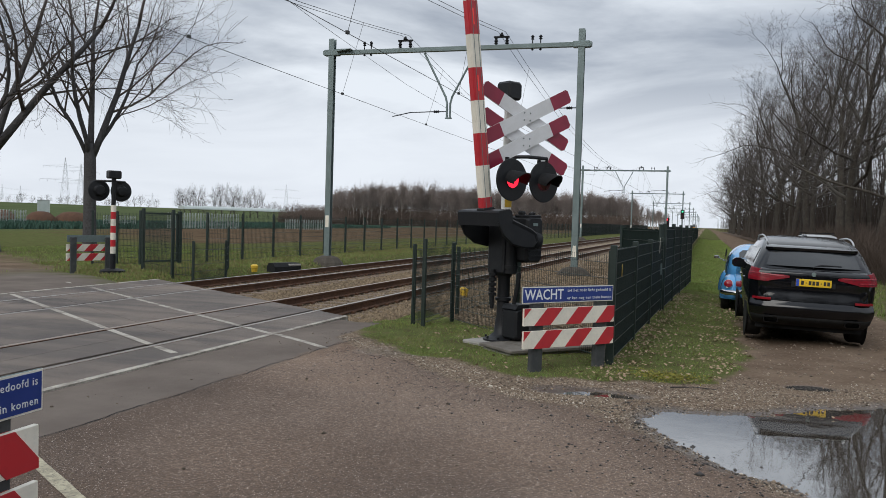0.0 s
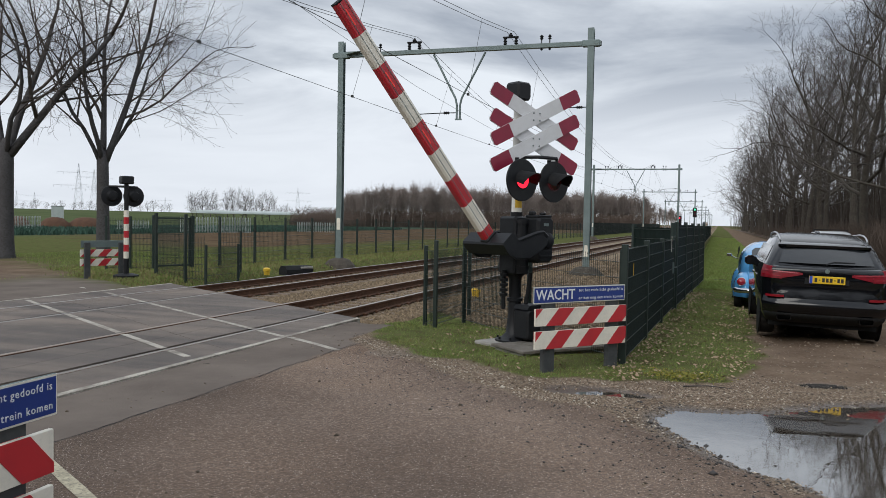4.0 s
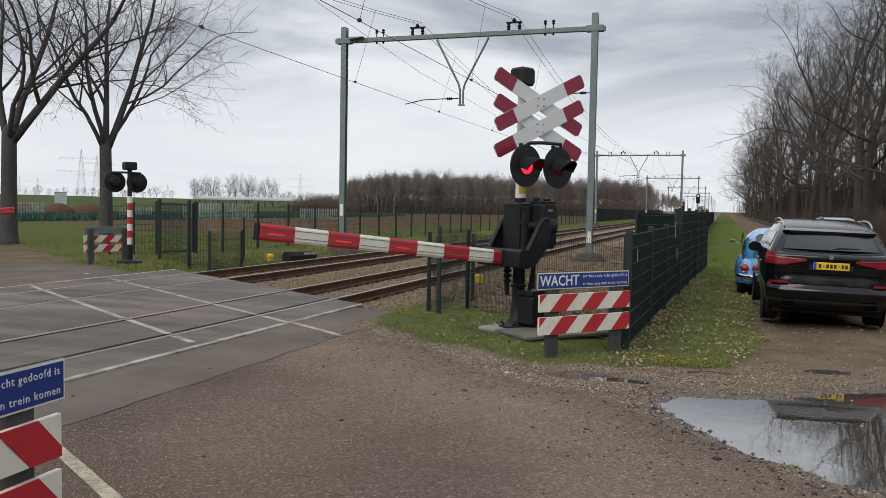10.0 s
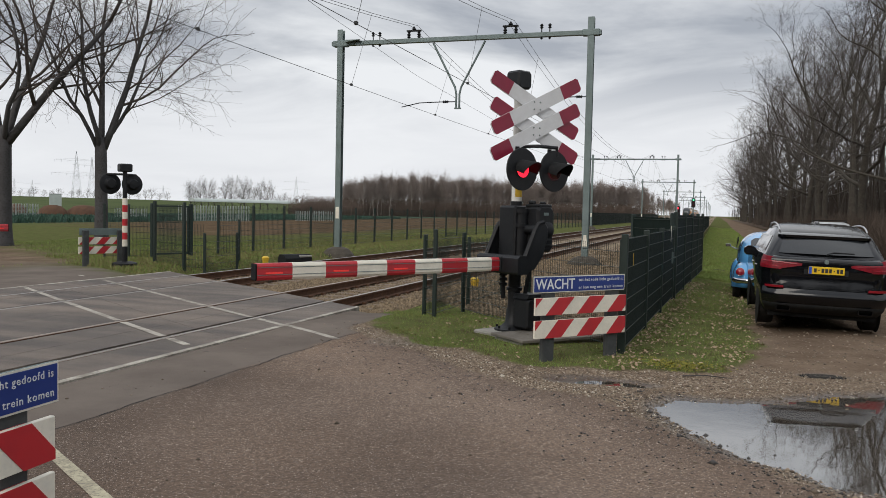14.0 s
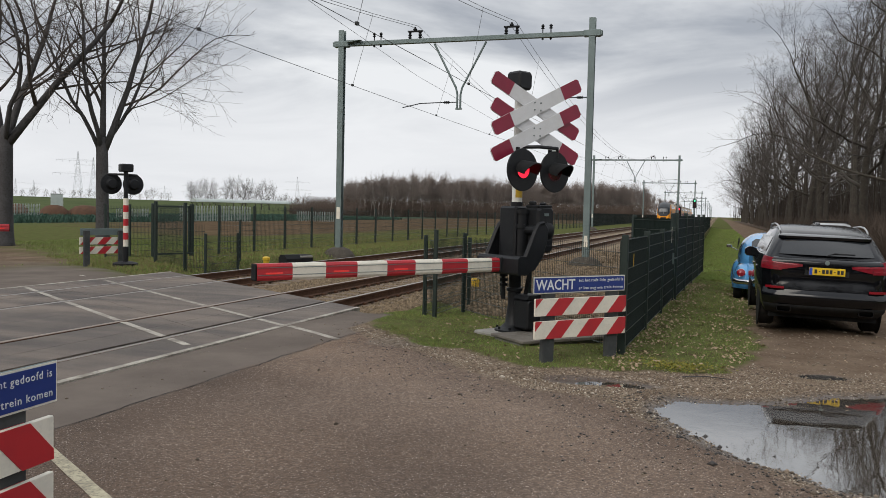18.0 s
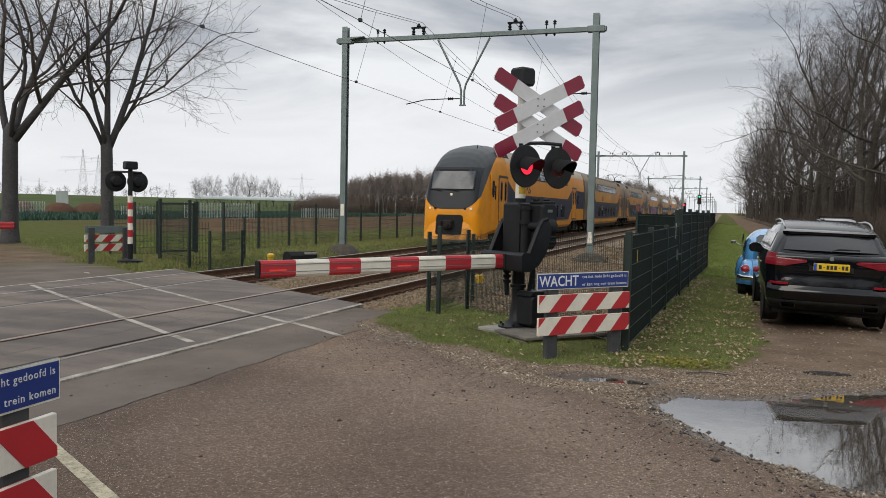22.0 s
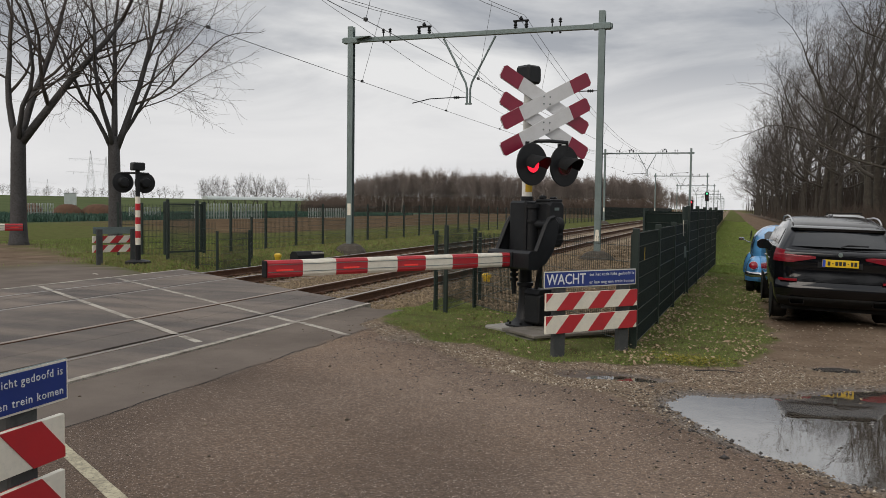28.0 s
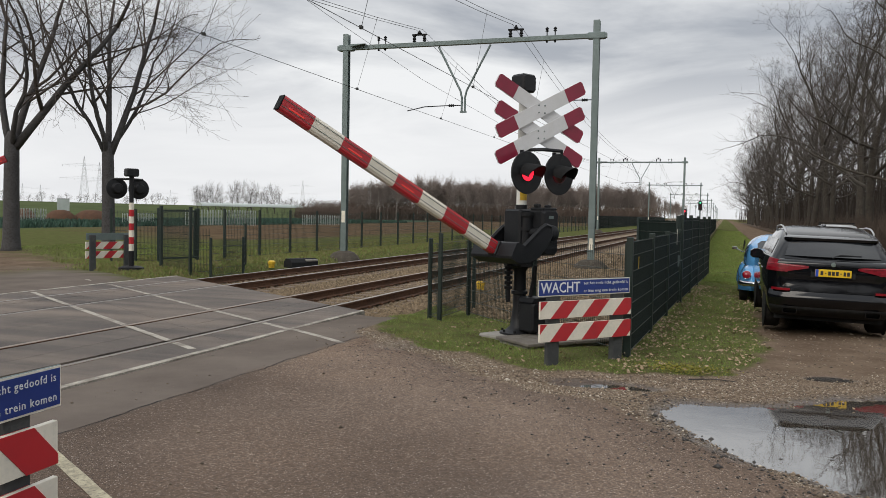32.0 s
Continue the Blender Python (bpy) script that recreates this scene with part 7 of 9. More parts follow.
def build_suv():
    x0, y0 = 1.555, 13.58
    z0 = float(height(x0, y0 + 1.5)) + 0.02
    t = thing("suv", pose(x0, y0, z0, 0, 1.2, 0.7) @ Matrix.Diagonal((0.95, 1.0, 1.0, 1.0)), "black mid-size sport utility car parked on the earth track", "car")
    low = [(0.28, 0.24, 4.40, 0.87, 0.25), (0.40, 0.10, 4.62, 0.915, 0.28), (0.56, 0.04, 4.68, 0.935, 0.28), (0.72, 0.02, 4.69, 0.935, 0.26), (0.88, 0.04, 4.64, 0.945, 0.24), (1.0, 0.06, 4.5, 0.945, 0.22), (1.09, 0.08, 4.35, 0.93, 0.22), (1.15, 0.13, 4.05, 0.90, 0.22)]
    top = [(1.15, 0.16, 3.45, 0.885, 0.20), (1.21, 0.21, 3.32, 0.86, 0.20), (1.32, 0.31, 3.05, 0.81, 0.20), (1.42, 0.42, 2.80, 0.765, 0.22), (1.49, 0.52, 2.62, 0.73, 0.24), (1.56, 0.80, 2.45, 0.69, 0.25), (1.62, 1.15, 2.25, 0.62, 0.25), (1.65, 1.5, 2.0, 0.45, 0.2)]
    g = Geo()
    g.loft([plan_ring(z, a, b, w, r) for z, a, b, w, r in low])
    part("lower_body", g, CARBLACK, t, smooth=40)
    g = Geo()
    g.loft([plan_ring(z, a, b, w, r) for z, a, b, w, r in top])
    part("cabin", g, CARBLACK, t, smooth=40)
    def rear(tab):
        def fn(u, z):
            w = lerp_table(tab, z, 3)
            r = lerp_table(tab, z, 4)
            x = u * w
            y = lerp_table(tab, z, 1)
            e = max(0.0, abs(x) - (w - r))
            y = y + r - math.sqrt(max(r * r - e * e, 0.0)) - 0.05 * (1 - u * u)
            return (x, y, z), (u * 0.4 * (1 if e > 0 else 0), -0.85, 0.35 if tab is top else 0.0)
        return fn
    def grid(a, b, n):
        return [a + (b - a) * i / n for i in range(n + 1)]
    part("rear_window", panel_strip(rear(top), grid(-0.80, 0.80, 12), grid(1.185, 1.41, 4)), CARGLASS, t, smooth=40)
    g = Geo()
    ring0 = plan_ring(1.425, 0.37, 1.0, 0.70, 0.14)
    ring1 = plan_ring(1.465, 0.36, 1.0, 0.70, 0.14)
    ring2 = plan_ring(1.50, 0.48, 1.1, 0.68, 0.14)
    g.loft([ring0, ring1, ring2])
    part("roof_spoiler", g, CARBLACK, t, smooth=40)
    def swell(tab, bulge):
        """The tail's skin pushed out by a profile over its height."""
        f = rear(tab)
        def fn(u, z):
            (x, y, zz), nrm = f(u, z)
            return (x * (1 + 0.02 * lerp_table(bulge, z, 1) / 0.06), y - lerp_table(bulge, z, 1), zz), nrm
        return fn
    ledge = [(0.40, 0.045), (0.47, 0.07), (0.53, 0.078), (0.57, 0.07), (0.62, 0.035), (0.67, 0.002)]
    part("bumper_skin", panel_strip(swell(low, ledge), grid(-0.97, 0.97, 14), [0.41, 0.44, 0.47, 0.50, 0.53, 0.55, 0.57, 0.60, 0.62, 0.65, 0.67], 0.006), CARBLACK, t, smooth=60)
    part("bumper_valance", panel_strip(swell(low, [(0.26, -0.02), (0.30, 0.03), (0.36, 0.07), (0.44, 0.05)]), grid(-0.96, 0.96, 14), [0.27, 0.30, 0.33, 0.36, 0.40, 0.43], 0.006), CARGREY, t, smooth=60)
    part("skid_trim", panel_strip(rear(low), grid(-0.42, 0.42, 8), grid(0.365, 0.38, 1), 0.085), CARGREY, t)
    dish = [(0.66, 0.02), (0.72, 0.004), (0.80, -0.004), (0.88, 0.004), (0.93, 0.022), (1.03, 0.03), (1.08, 0.045), (1.11, 0.05), (1.13, 0.03), (1.15, 0.0)]
    part("tailgate", panel_strip(swell(low, dish), grid(-0.86, 0.86, 12), [0.665, 0.69, 0.72, 0.76, 0.80, 0.84, 0.88, 0.93, 0.98, 1.03, 1.08, 1.11, 1.13, 1.145], 0.004), CARBLACK, t, smooth=60)
    part("plate_recess", panel_strip(rear(low), grid(-0.34, 0.34, 4), grid(0.885, 1.03, 2), 0.034), BLACKM, t)
    for s in (-1, 1):
        def lamp_skin(u0, u1, a0, b0, a1, b1):
            """A lamp's skin between two widths of the tail, its lower and upper edge given at both ends."""
            f = rear(low)
            return lambda u, v: f(s * u, (a0 + (a1 - a0) * (u - u0) / (u1 - u0)) * (1 - v) + (b0 + (b1 - b0) * (u - u0) / (u1 - u0)) * v)
        lamp = part("tail_lamp", panel_strip(lamp_skin(0.70, 1.0, 0.945, 1.10, 0.955, 1.145), grid(0.70, 1.0, 7), [0, 0.5, 1], 0.05), CARRED, t, smooth=40)
        part("inner_lamp", panel_strip(lamp_skin(0.38, 0.70, 1.015, 1.045, 0.955, 1.095), grid(0.38, 0.70, 5), [0, 0.5, 1], 0.05), CARRED, lamp)
        part("lamp_bar", panel_strip(lamp_skin(0.46, 0.98, 1.03, 1.045, 1.06, 1.078), grid(0.46, 0.98, 7), [0, 1], 0.058), CARREDHI, lamp)
        part("lamp_bar", panel_strip(lamp_skin(0.72, 0.98, 0.975, 0.99, 0.99, 1.008), grid(0.72, 0.98, 5), [0, 1], 0.058), CARREDHI, lamp)
        part("reflector", panel_strip(rear(low), [s * u for u in grid(0.66, 0.93, 4)], [0.665, 0.70], 0.05), CARREDHI, t)
        g = Geo()
        yy = 0.12
        g.loft([[(s * 0.60 + 0.11 * c * k, y, 0.36 + 0.04 * q * k) for c, q in ((1, -0.6), (0.8, -1), (-0.8, -1), (-1, -0.6), (-1, 0.6), (-0.8, 1), (0.8, 1), (1, 0.6))] for y, k in ((0.3, 1.0), (-0.02, 1.0), (-0.02, 0.88), (0.2, 0.85))])
        part("exhaust_tip", g, CARBLACK, t)
        # side glass
        def sidefn(u, z, s=s):
            w = lerp_table(top, z, 3)
            return (s * w, u, z), (s * 0.92, 0, 0.38)
        for a, b, q in ((0.62, 1.35, 0.30), (1.42, 2.35, 0.0), (2.42, 3.05, -0.28)):
            g = panel_strip(lambda u, z, a=a, b=b, q=q: sidefn(a + (b - a) * u + (z - 1.13) * q, z), [0, 0.5, 1], [1.19, 1.31, 1.43])
            part("side_window", g, CARGLASS, t)
        g = Geo()
        g.tube([(s * 0.665, 0.66, 1.53), (s * 0.67, 0.74, 1.565), (s * 0.675, 0.88, 1.60), (s * 0.68, 1.1, 1.63), (s * 0.685, 1.5, 1.645), (s * 0.69, 2.2, 1.62), (s * 0.69, 2.4, 1.56)], 0.014, 8)
        part("roof_rail", g, ALU, t, smooth=40)
        g = Geo()
        g.loft([[(s * (0.99 + 0.11 * c * k), y, 1.10 + 0.085 * q * k) for c, q in ((1, -0.5), (0.6, -1), (-0.6, -1), (-1, -0.4), (-0.9, 0.7), (-0.3, 1), (0.5, 0.95), (1, 0.5))] for y, k in ((2.83, 1.0), (2.92, 1.05), (3.03, 0.6))])
        mir = part("door_mirror", g, CARBLACK, t, smooth=40)
        g = Geo()
        g.box((min(s * 0.91, s * 1.07), 2.825, 1.035), (max(s * 0.91, s * 1.07), 2.832, 1.165))
        part("mirror_glass", g, CARGLASS, mir)
        for y in (0.93, 3.79):
            car_wheel(t, s * 0.805, y, 0.365, 0.25, s)
            g = Geo()
            g.lathe([(0.36, -0.02), (0.395, 0.0), (0.40, 0.012), (0.375, 0.016)], Matrix.Translation((s * 0.918, y, 0.375)) @ pose(0, 0, 0, 0, 90 * s), 28)
            part("wheel_arch", g, CARGREY, t)
        for y in (1.5, 2.5):
            g = Geo()
            g.box((min(s * 0.935, s * 0.965), y, 0.90), (max(s * 0.935, s * 0.965), y + 0.22, 0.93), None, 0.008)
            part("door_handle", g, CHROME, t)
    g = Geo()
    g.box((-0.26, -0.06, 0.90), (0.26, -0.03, 1.01), None, 0.004)
    plate = part("number_plate", g, PLATE, t)
    g = Geo()
    g.box((-0.258, -0.063, 0.902), (-0.215, -0.059, 1.008))
    part("plate_end", g, PLATEBLUE, plate)
    for a, b in ((-0.185, -0.145), (-0.12, -0.10), (-0.075, -0.035), (-0.02, 0.02), (0.035, 0.075), (0.10, 0.12), (0.145, 0.18), (0.195, 0.235)):
        g = Geo()
        g.box((a, -0.0635, 0.925 if b - a > 0.03 else 0.948), (b, -0.0595, 0.985 if b - a > 0.03 else 0.962))
        part("plate_mark", g, INKBAR, plate)
    g = Geo()
    g.lathe([(0.034, 0), (0.034, 0.008), (0.004, 0.010)], Matrix.Translation((0, -0.02, 1.085)) @ pose(0, 0, 0, 90), 20)
    part("emblem", g, GALV, t)
    g = Geo()
    g.tube([(0.0, 0.14, 1.18), (0.12, 0.155, 1.22), (0.42, 0.17, 1.215)], 0.014, 6)
    part("rear_wiper", g, BLACKM, t)
    g = Geo()
    g.box((-0.80, 0.3, 0.2), (0.80, 4.2, 0.34))
    part("underbody", g, BLACKM, t)
    g = Geo()
    g.loft([[(c * k + 0.0, yy, zz + e * k) for c, e in ((0.05, 0), (0.03, 0.05), (-0.03, 0.05), (-0.05, 0))] for yy, zz, k in ((1.35, 1.635, 0.3), (1.42, 1.64, 0.9), (1.55, 1.655, 0.7), (1.68, 1.65, 0.2))])
    part("roof_fin", g, CARBLACK, t, smooth=40)
    return t


build_suv()
FARCAR = material("silver_car_paint", (0.36, 0.37, 0.38), 0.3, 0.3, coat=0.5)


def build_beetle():
    x0, y0 = 1.12, 19.0
    z0 = float(height(x0, y0 + 2)) + 0.0
    t = thing("beetle_car", pose(x0, y0, z0), "light blue rounded vintage beetle-shaped car parked ahead", "car")
    # waist body and domed cabin, sections along the length
    def sec(y, w, z0_, z1, p=2.4, n=18):
        out = []
        for i in range(n + 1):
            a = math.pi * i / n
            c, s = math.cos(a), math.sin(a)
            out.append((w * math.copysign(abs(c) ** (2 / p), c), y, z0_ + (z1 - z0_) * abs(s) ** (2 / p)))
        return out
    g = Geo()
    g.loft([sec(y, w, 0.30, z) for y, w, z in ((0.18, 0.35, 0.62), (0.3, 0.52, 0.80), (0.6, 0.60, 0.98), (1.0, 0.66, 1.10), (1.6, 0.70, 1.12), (2.4, 0.70, 1.08), (3.0, 0.62, 1.0), (3.5, 0.52, 0.88), (3.85, 0.36, 0.66), (3.98, 0.2, 0.5))])
    part("body", g, SKYBLUE, t, smooth=50)
    g = Geo()
    g.loft([sec(y, w, 0.8, z, 2.6) for y, w, z in ((0.55, 0.36, 1.0), (0.75, 0.52, 1.18), (1.05, 0.60, 1.36), (1.45, 0.64, 1.47), (1.9, 0.65, 1.50), (2.25, 0.62, 1.46), (2.5, 0.58, 1.32), (2.8, 0.56, 1.05))])
    part("cabin", g, SKYBLUE, t, smooth=50)
    g = Geo()
    vs = []
    for z, y, w in ((1.12, 0.66, 0.30), (1.2, 0.78, 0.38), (1.3, 0.93, 0.38), (1.36, 1.05, 0.30)):
        vs += [(w * u, y - 0.06 + 0.05 * u * u, z) for u in (-1, -0.5, 0, 0.5, 1)]
    g.add(vs, [(j * 5 + i, j * 5 + i + 1, j * 5 + i + 6, j * 5 + i + 5) for j in range(3) for i in range(4)])
    part("rear_window", g, CARGLASS, t, smooth=40)
    for s in (-1, 1):
        for y, r, k in ((0.85, 0.60, 1.0), (3.25, 0.58, 1.0)):
            g = Geo()
            rings = []
            for i in range(9):
                a = -1 + 2 * i / 8
                q = math.sqrt(max(0.0, 1 - a * a * 0.97))
                rings.append([(s * (0.42 + 0.36 * math.cos(radians(b)) ** 0.6 * q if b < 90 else 0.42), y + a * r, 0.28 + (0.55 * q) * math.sin(radians(b))) for b in (0, 15, 30, 45, 60, 75, 89)] + [(s * 0.42, y + a * r, 0.28)])
            g.loft(rings)
            part("fender", g, SKYBLUE, t, smooth=50)
            car_wheel(t, s * 0.65, y, 0.315, 0.17, s, CHROME)
        g = Geo()
        g.box((min(s * 0.6, s * 0.76), 1.4, 0.26), (max(s * 0.6, s * 0.76), 2.75, 0.31), None, 0.02)
        part("running_board", g, BLACKM, t)
        g = Geo()
        g.lathe([(0.085, 0.0), (0.088, 0.025), (0.065, 0.05), (0.02, 0.065)], Matrix.Translation((s * 0.60, 0.36, 0.62)) @ pose(0, 0, 0, 70, 0, 0), 18)
        lamp = part("tail_lamp", g, CARREDHI, t, smooth=40)
        g = Geo()
        g.lathe([(0.095, -0.01), (0.097, 0.012), (0.087, 0.018)], Matrix.Translation((s * 0.60, 0.36, 0.62)) @ pose(0, 0, 0, 70, 0, 0), 18)
        part("lamp_ring", g, CHROME, lamp)
        g = Geo()
        pts = [(s * 0.645, 1.0, 1.05), (s * 0.645, 2.35, 1.05), (s * 0.62, 2.2, 1.33), (s * 0.61, 1.4, 1.38), (s * 0.61, 1.15, 1.3)]
        g.add([Vector(p) + Vector((s * 0.02, 0, 0)) for p in pts], [(0, 1, 2, 3, 4)])
        part("side_window", g, CARGLASS, t)
        g = Geo()
        g.tube([(s * 0.66, 2.5, 1.05), (s * 0.80, 2.48, 1.12)], 0.012, 6)
        mir = part("mirror_arm", g, CHROME, t)
        g = Geo()
        g.box((min(s * 0.78, s * 0.90), 2.45, 1.10), (max(s * 0.78, s * 0.90), 2.48, 1.17), None, 0.01)
        part("mirror_head", g, CHROME, mir)
    g = Geo()
    g.tube([(-0.72, 0.35, 0.44), (-0.66, 0.12, 0.44), (-0.3, 0.03, 0.44), (0.3, 0.03, 0.44), (0.66, 0.12, 0.44), (0.72, 0.35, 0.44)], 0.055, 10)
    part("rear_bumper", g, CHROME, t, smooth=50)
    g = Geo()
    g.loft([[(x, y, z) for x in (-0.5, 0.5)] + [(0.5, y + 0.1, z), (-0.5, y + 0.1, z)] for y, z in ((0.22, 0.32), (0.2, 0.5))])
    part("rear_apron", g, SKYBLUE, t)


build_beetle()


def build_far_car():
    x0, y0 = 4.05, 34.0
    t = thing("estate_car", pose(x0, y0, float(height(x0, y0)), 0, 0, -4), "pale silver family car parked further along the track", "car")
    low = [(0.25, 0.1, 4.3, 0.8, 0.25), (0.55, 0.0, 4.45, 0.88, 0.25), (0.92, 0.06, 4.2, 0.87, 0.22), (1.02, 0.1, 3.9, 0.84, 0.2)]
    top = [(1.02, 0.12, 3.2, 0.82, 0.2), (1.40, 0.30, 2.8, 0.74, 0.2), (1.62, 0.50, 2.4, 0.66, 0.22), (1.69, 0.8, 2.0, 0.5, 0.2)]
    for name, tab in (("lower_body", low), ("cabin", top)):
        g = Geo()
        g.loft([plan_ring(*q) for q in tab])
        part(name, g, FARCAR, t, smooth=40)
    g = Geo()
    vs = [(w * u, y - 0.04 - 0.05 * (1 - u * u), z) for z, y, w in ((1.08, 0.14, 0.66), (1.30, 0.24, 0.64), (1.54, 0.42, 0.58)) for u in (-1, -0.5, 0, 0.5, 1)]
    g.add(vs, [(5 * j + i, 5 * j + i + 1, 5 * j + i + 6, 5 * j + i + 5) for j in range(2) for i in range(4)])
    part("rear_window", g, CARGLASS, t, smooth=40)
    for s in (-1, 1):
        for y in (0.8, 3.5):
            car_wheel(t, s * 0.74, y, 0.32, 0.2, s)
        g = Geo()
        g.box((s * 0.74 - 0.06, 0.13, 1.05), (s * 0.74 + 0.06, 0.26, 1.5), pose(0, 0, 0, -14), 0.02)
        part("tail_lamp", g, CARREDHI, t)
        g = Geo()
        g.tube([(s * 0.58, 0.8, 1.67), (s * 0.58, 1.0, 1.74), (s * 0.58, 2.1, 1.72), (s * 0.58, 2.3, 1.65)], 0.02, 6)
        part("roof_rail", g, BLACKM, t)
    for y in (0.9, 1.9):
        g = Geo()
        g.box((-0.6, y, 1.73), (0.6, y + 0.04, 1.76))
        part("roof_bar", g, BLACKM, t)


build_far_car()


# ---- bare winter trees ----
def grow(seed, height_m, trunk_r, fork_z, limbs, spread, levels=5, twig_r=0.006, kids=(4, 5, 4, 4), up=0.35, crook=0.16, sides=(9, 6, 4, 3, 3), limb_len=None, thin=0.66, crown_at=None, crown_r=None, droop=0.0, stem=0, first=0.25, reach=6.0, low=1.35, high=0.5, taper=0.62):
    """stem: limbs along one leading stem, from the share first of its height; reach: length of the lowest; low, high: their angle from the upright. A tree: returns two meshes' data, wood (trunk and limbs) and crown (branches and twigs). limbs: start directions, or a number. crown_at, crown_r: the egg that the twigs fill."""
    rng = random.Random(seed)
    wood, crown = Geo(), Geo()

    def outside(q):
        if crown_r is None:
            return False
        return sum(((q[k] - crown_at[k]) / crown_r[k]) ** 2 for k in range(3)) > 1.0

    def branch(p, d, length, r, level):
        n = 6 if level < 2 else (5 if level < 4 else 3)
        pts, rad = [p], [r]
        q, dd = p.copy(), d.copy()
        r_end = max(r * (0.45 if level < levels - 1 else 0.3), twig_r * 0.6)
        bend = Vector((rng.uniform(-1, 1), rng.uniform(-1, 1), rng.uniform(-0.5, 1))) * crook * 0.5
        for i in range(n):
            w = crook * (1.0, 0.8, 1.2, 1.5, 1.6, 1.6)[min(level, 5)]
            lift = up * (0.16 if level < 3 else 0.06) - droop * (level >= 3)
            dd = (dd + bend * (1 if i < n / 2 else -1.2) + Vector((rng.uniform(-w, w), rng.uniform(-w, w), rng.uniform(-w, w) + lift))).normalized()
            q = q + dd * (length / n)
            if level >= 2 and i and outside(q):
                break
            pts.append(q.copy())
            rad.append(r + (r_end - r) * (i + 1) / n)
        n = len(pts) - 1
        (wood if level < 2 else crown).tube(pts, rad, sides[min(level, len(sides) - 1)])
        if level >= levels - 1:
            return
        k = kids[min(level, len(kids) - 1)]
        for j in range(k):
            f = 0.28 + 0.72 * (j + rng.uniform(0.1, 0.9)) / k if j < k - 1 else 1.0
            i = min(int(f * n), n - 1)
            base = pts[i].lerp(pts[i + 1], f * n - i)
            dirn = (pts[i + 1] - pts[i]).normalized()
            side = dirn.orthogonal().normalized()
            side.rotate(Matrix.Rotation(rng.uniform(0, 2 * math.pi), 3, dirn))
            ang = rng.uniform(0.45, 1.1) if f < 1 else rng.uniform(0.05, 0.3)
            nd = (dirn * math.cos(ang) + side * math.sin(ang)).normalized()
            rr = (rad[i] + (rad[i + 1] - rad[i]) * (f * n - i)) * (rng.uniform(0.42, 0.6) if f < 1 else 0.95)
            branch(base, nd, length * rng.uniform(0.5, 0.82) * (1.05 - 0.25 * f) * (thin / 0.66), max(rr, twig_r), level + 1)

    if stem:
        n = 12
        pts, rad, q, d = [Vector((0, 0, -0.3))], [trunk_r * 1.5], Vector((0, 0, 0)), Vector((rng.uniform(-0.05, 0.05), rng.uniform(-0.05, 0.05), 1))
        for i in range(n):
            pts.append(q.copy())
            rad.append(max(trunk_r * (1.18 if i == 0 else 1.0) * (1 - i / n) ** 0.8, twig_r * 1.5))
            d = (d + Vector((rng.uniform(-crook, crook), rng.uniform(-crook, crook), 0.12)) * (0.25 if i < 4 else 0.9)).normalized()
            q = q + d * (height_m * 0.94 / n)
        wood.tube(pts, rad, 9)
        for k in range(stem):
            f = (k + rng.random()) / stem
            p = first + (0.97 - first) * f
            i = min(int(p * n) + 1, n - 1)
            base = pts[i].lerp(pts[i + 1], p * n - int(p * n)) if i + 1 < len(pts) else pts[-1]
            a = 2.4 * k + rng.uniform(-0.5, 0.5)
            t = (low + (high - low) * f) * rng.uniform(0.8, 1.15)
            nd = Vector((math.sin(t) * math.cos(a), math.sin(t) * math.sin(a), math.cos(t)))
            branch(base, nd, reach * (1 - taper * f) * rng.uniform(0.65, 1.2), max(rad[i] * rng.uniform(0.38, 0.6), twig_r * 2), 1)
        return wood, crown
    top = Vector((rng.uniform(-0.15, 0.15), rng.uniform(-0.15, 0.15), fork_z))
    lean = [Vector((0, 0, -0.3)), Vector((0, 0, 0.0)), Vector((top.x * 0.15, top.y * 0.15, fork_z * 0.12)), Vector((top.x * 0.3, top.y * 0.3, fork_z * 0.4)), Vector((top.x * 0.7, top.y * 0.7, fork_z * 0.8)), top, top + Vector((0, 0, 0.35))]
    wood.tube(lean, [trunk_r * 1.5, trunk_r * 1.25, trunk_r * 1.08, trunk_r, trunk_r * 0.95, trunk_r * 0.92, trunk_r * 0.45], 12)
    if isinstance(limbs, int):
        dirs = []
        for k in range(limbs):
            a = 2 * math.pi * (k + rng.uniform(-0.25, 0.25)) / limbs
            s = spread * rng.uniform(0.6, 1.15)
            dirs.append((Vector((math.cos(a) * s, math.sin(a) * s, 1.0)).normalized(), 1.0, 1.0))
    else:
        dirs = [(Vector(d).normalized(), l, w) for d, l, w in limbs]
    L = limb_len or (height_m - fork_z) * 0.62
    for d, l, w in dirs:
        branch(top - Vector((0, 0, 0.45 * trunk_r / 0.3)) + Vector((d.x, d.y, 0)) * trunk_r * 0.3, d, L * l, trunk_r * 0.62 * w, 1)
    return wood, crown


def tree_things(name, label, category, meshes, m, group="", s=1.0):
    t = thing(name, m, label, category, group)
    a = part("trunk", meshes[0], None, t)
    b = part("crown", meshes[1], None, t)
    for o in (a, b):
        o.scale = (s, s, s)
    return t


def tree_meshes(tag, trunk_mat, twig_mat, **kw):
    w, c = grow(**kw)
    out = []
    for n, g, mat in (("trunk", w, trunk_mat), ("crown", c, twig_mat)):
        me = bpy.data.meshes.new(n)
        me.from_pydata(g.v, [], g.f)
        me.materials.append(mat)
        me.shade_smooth()
        out.append(me)
    return out


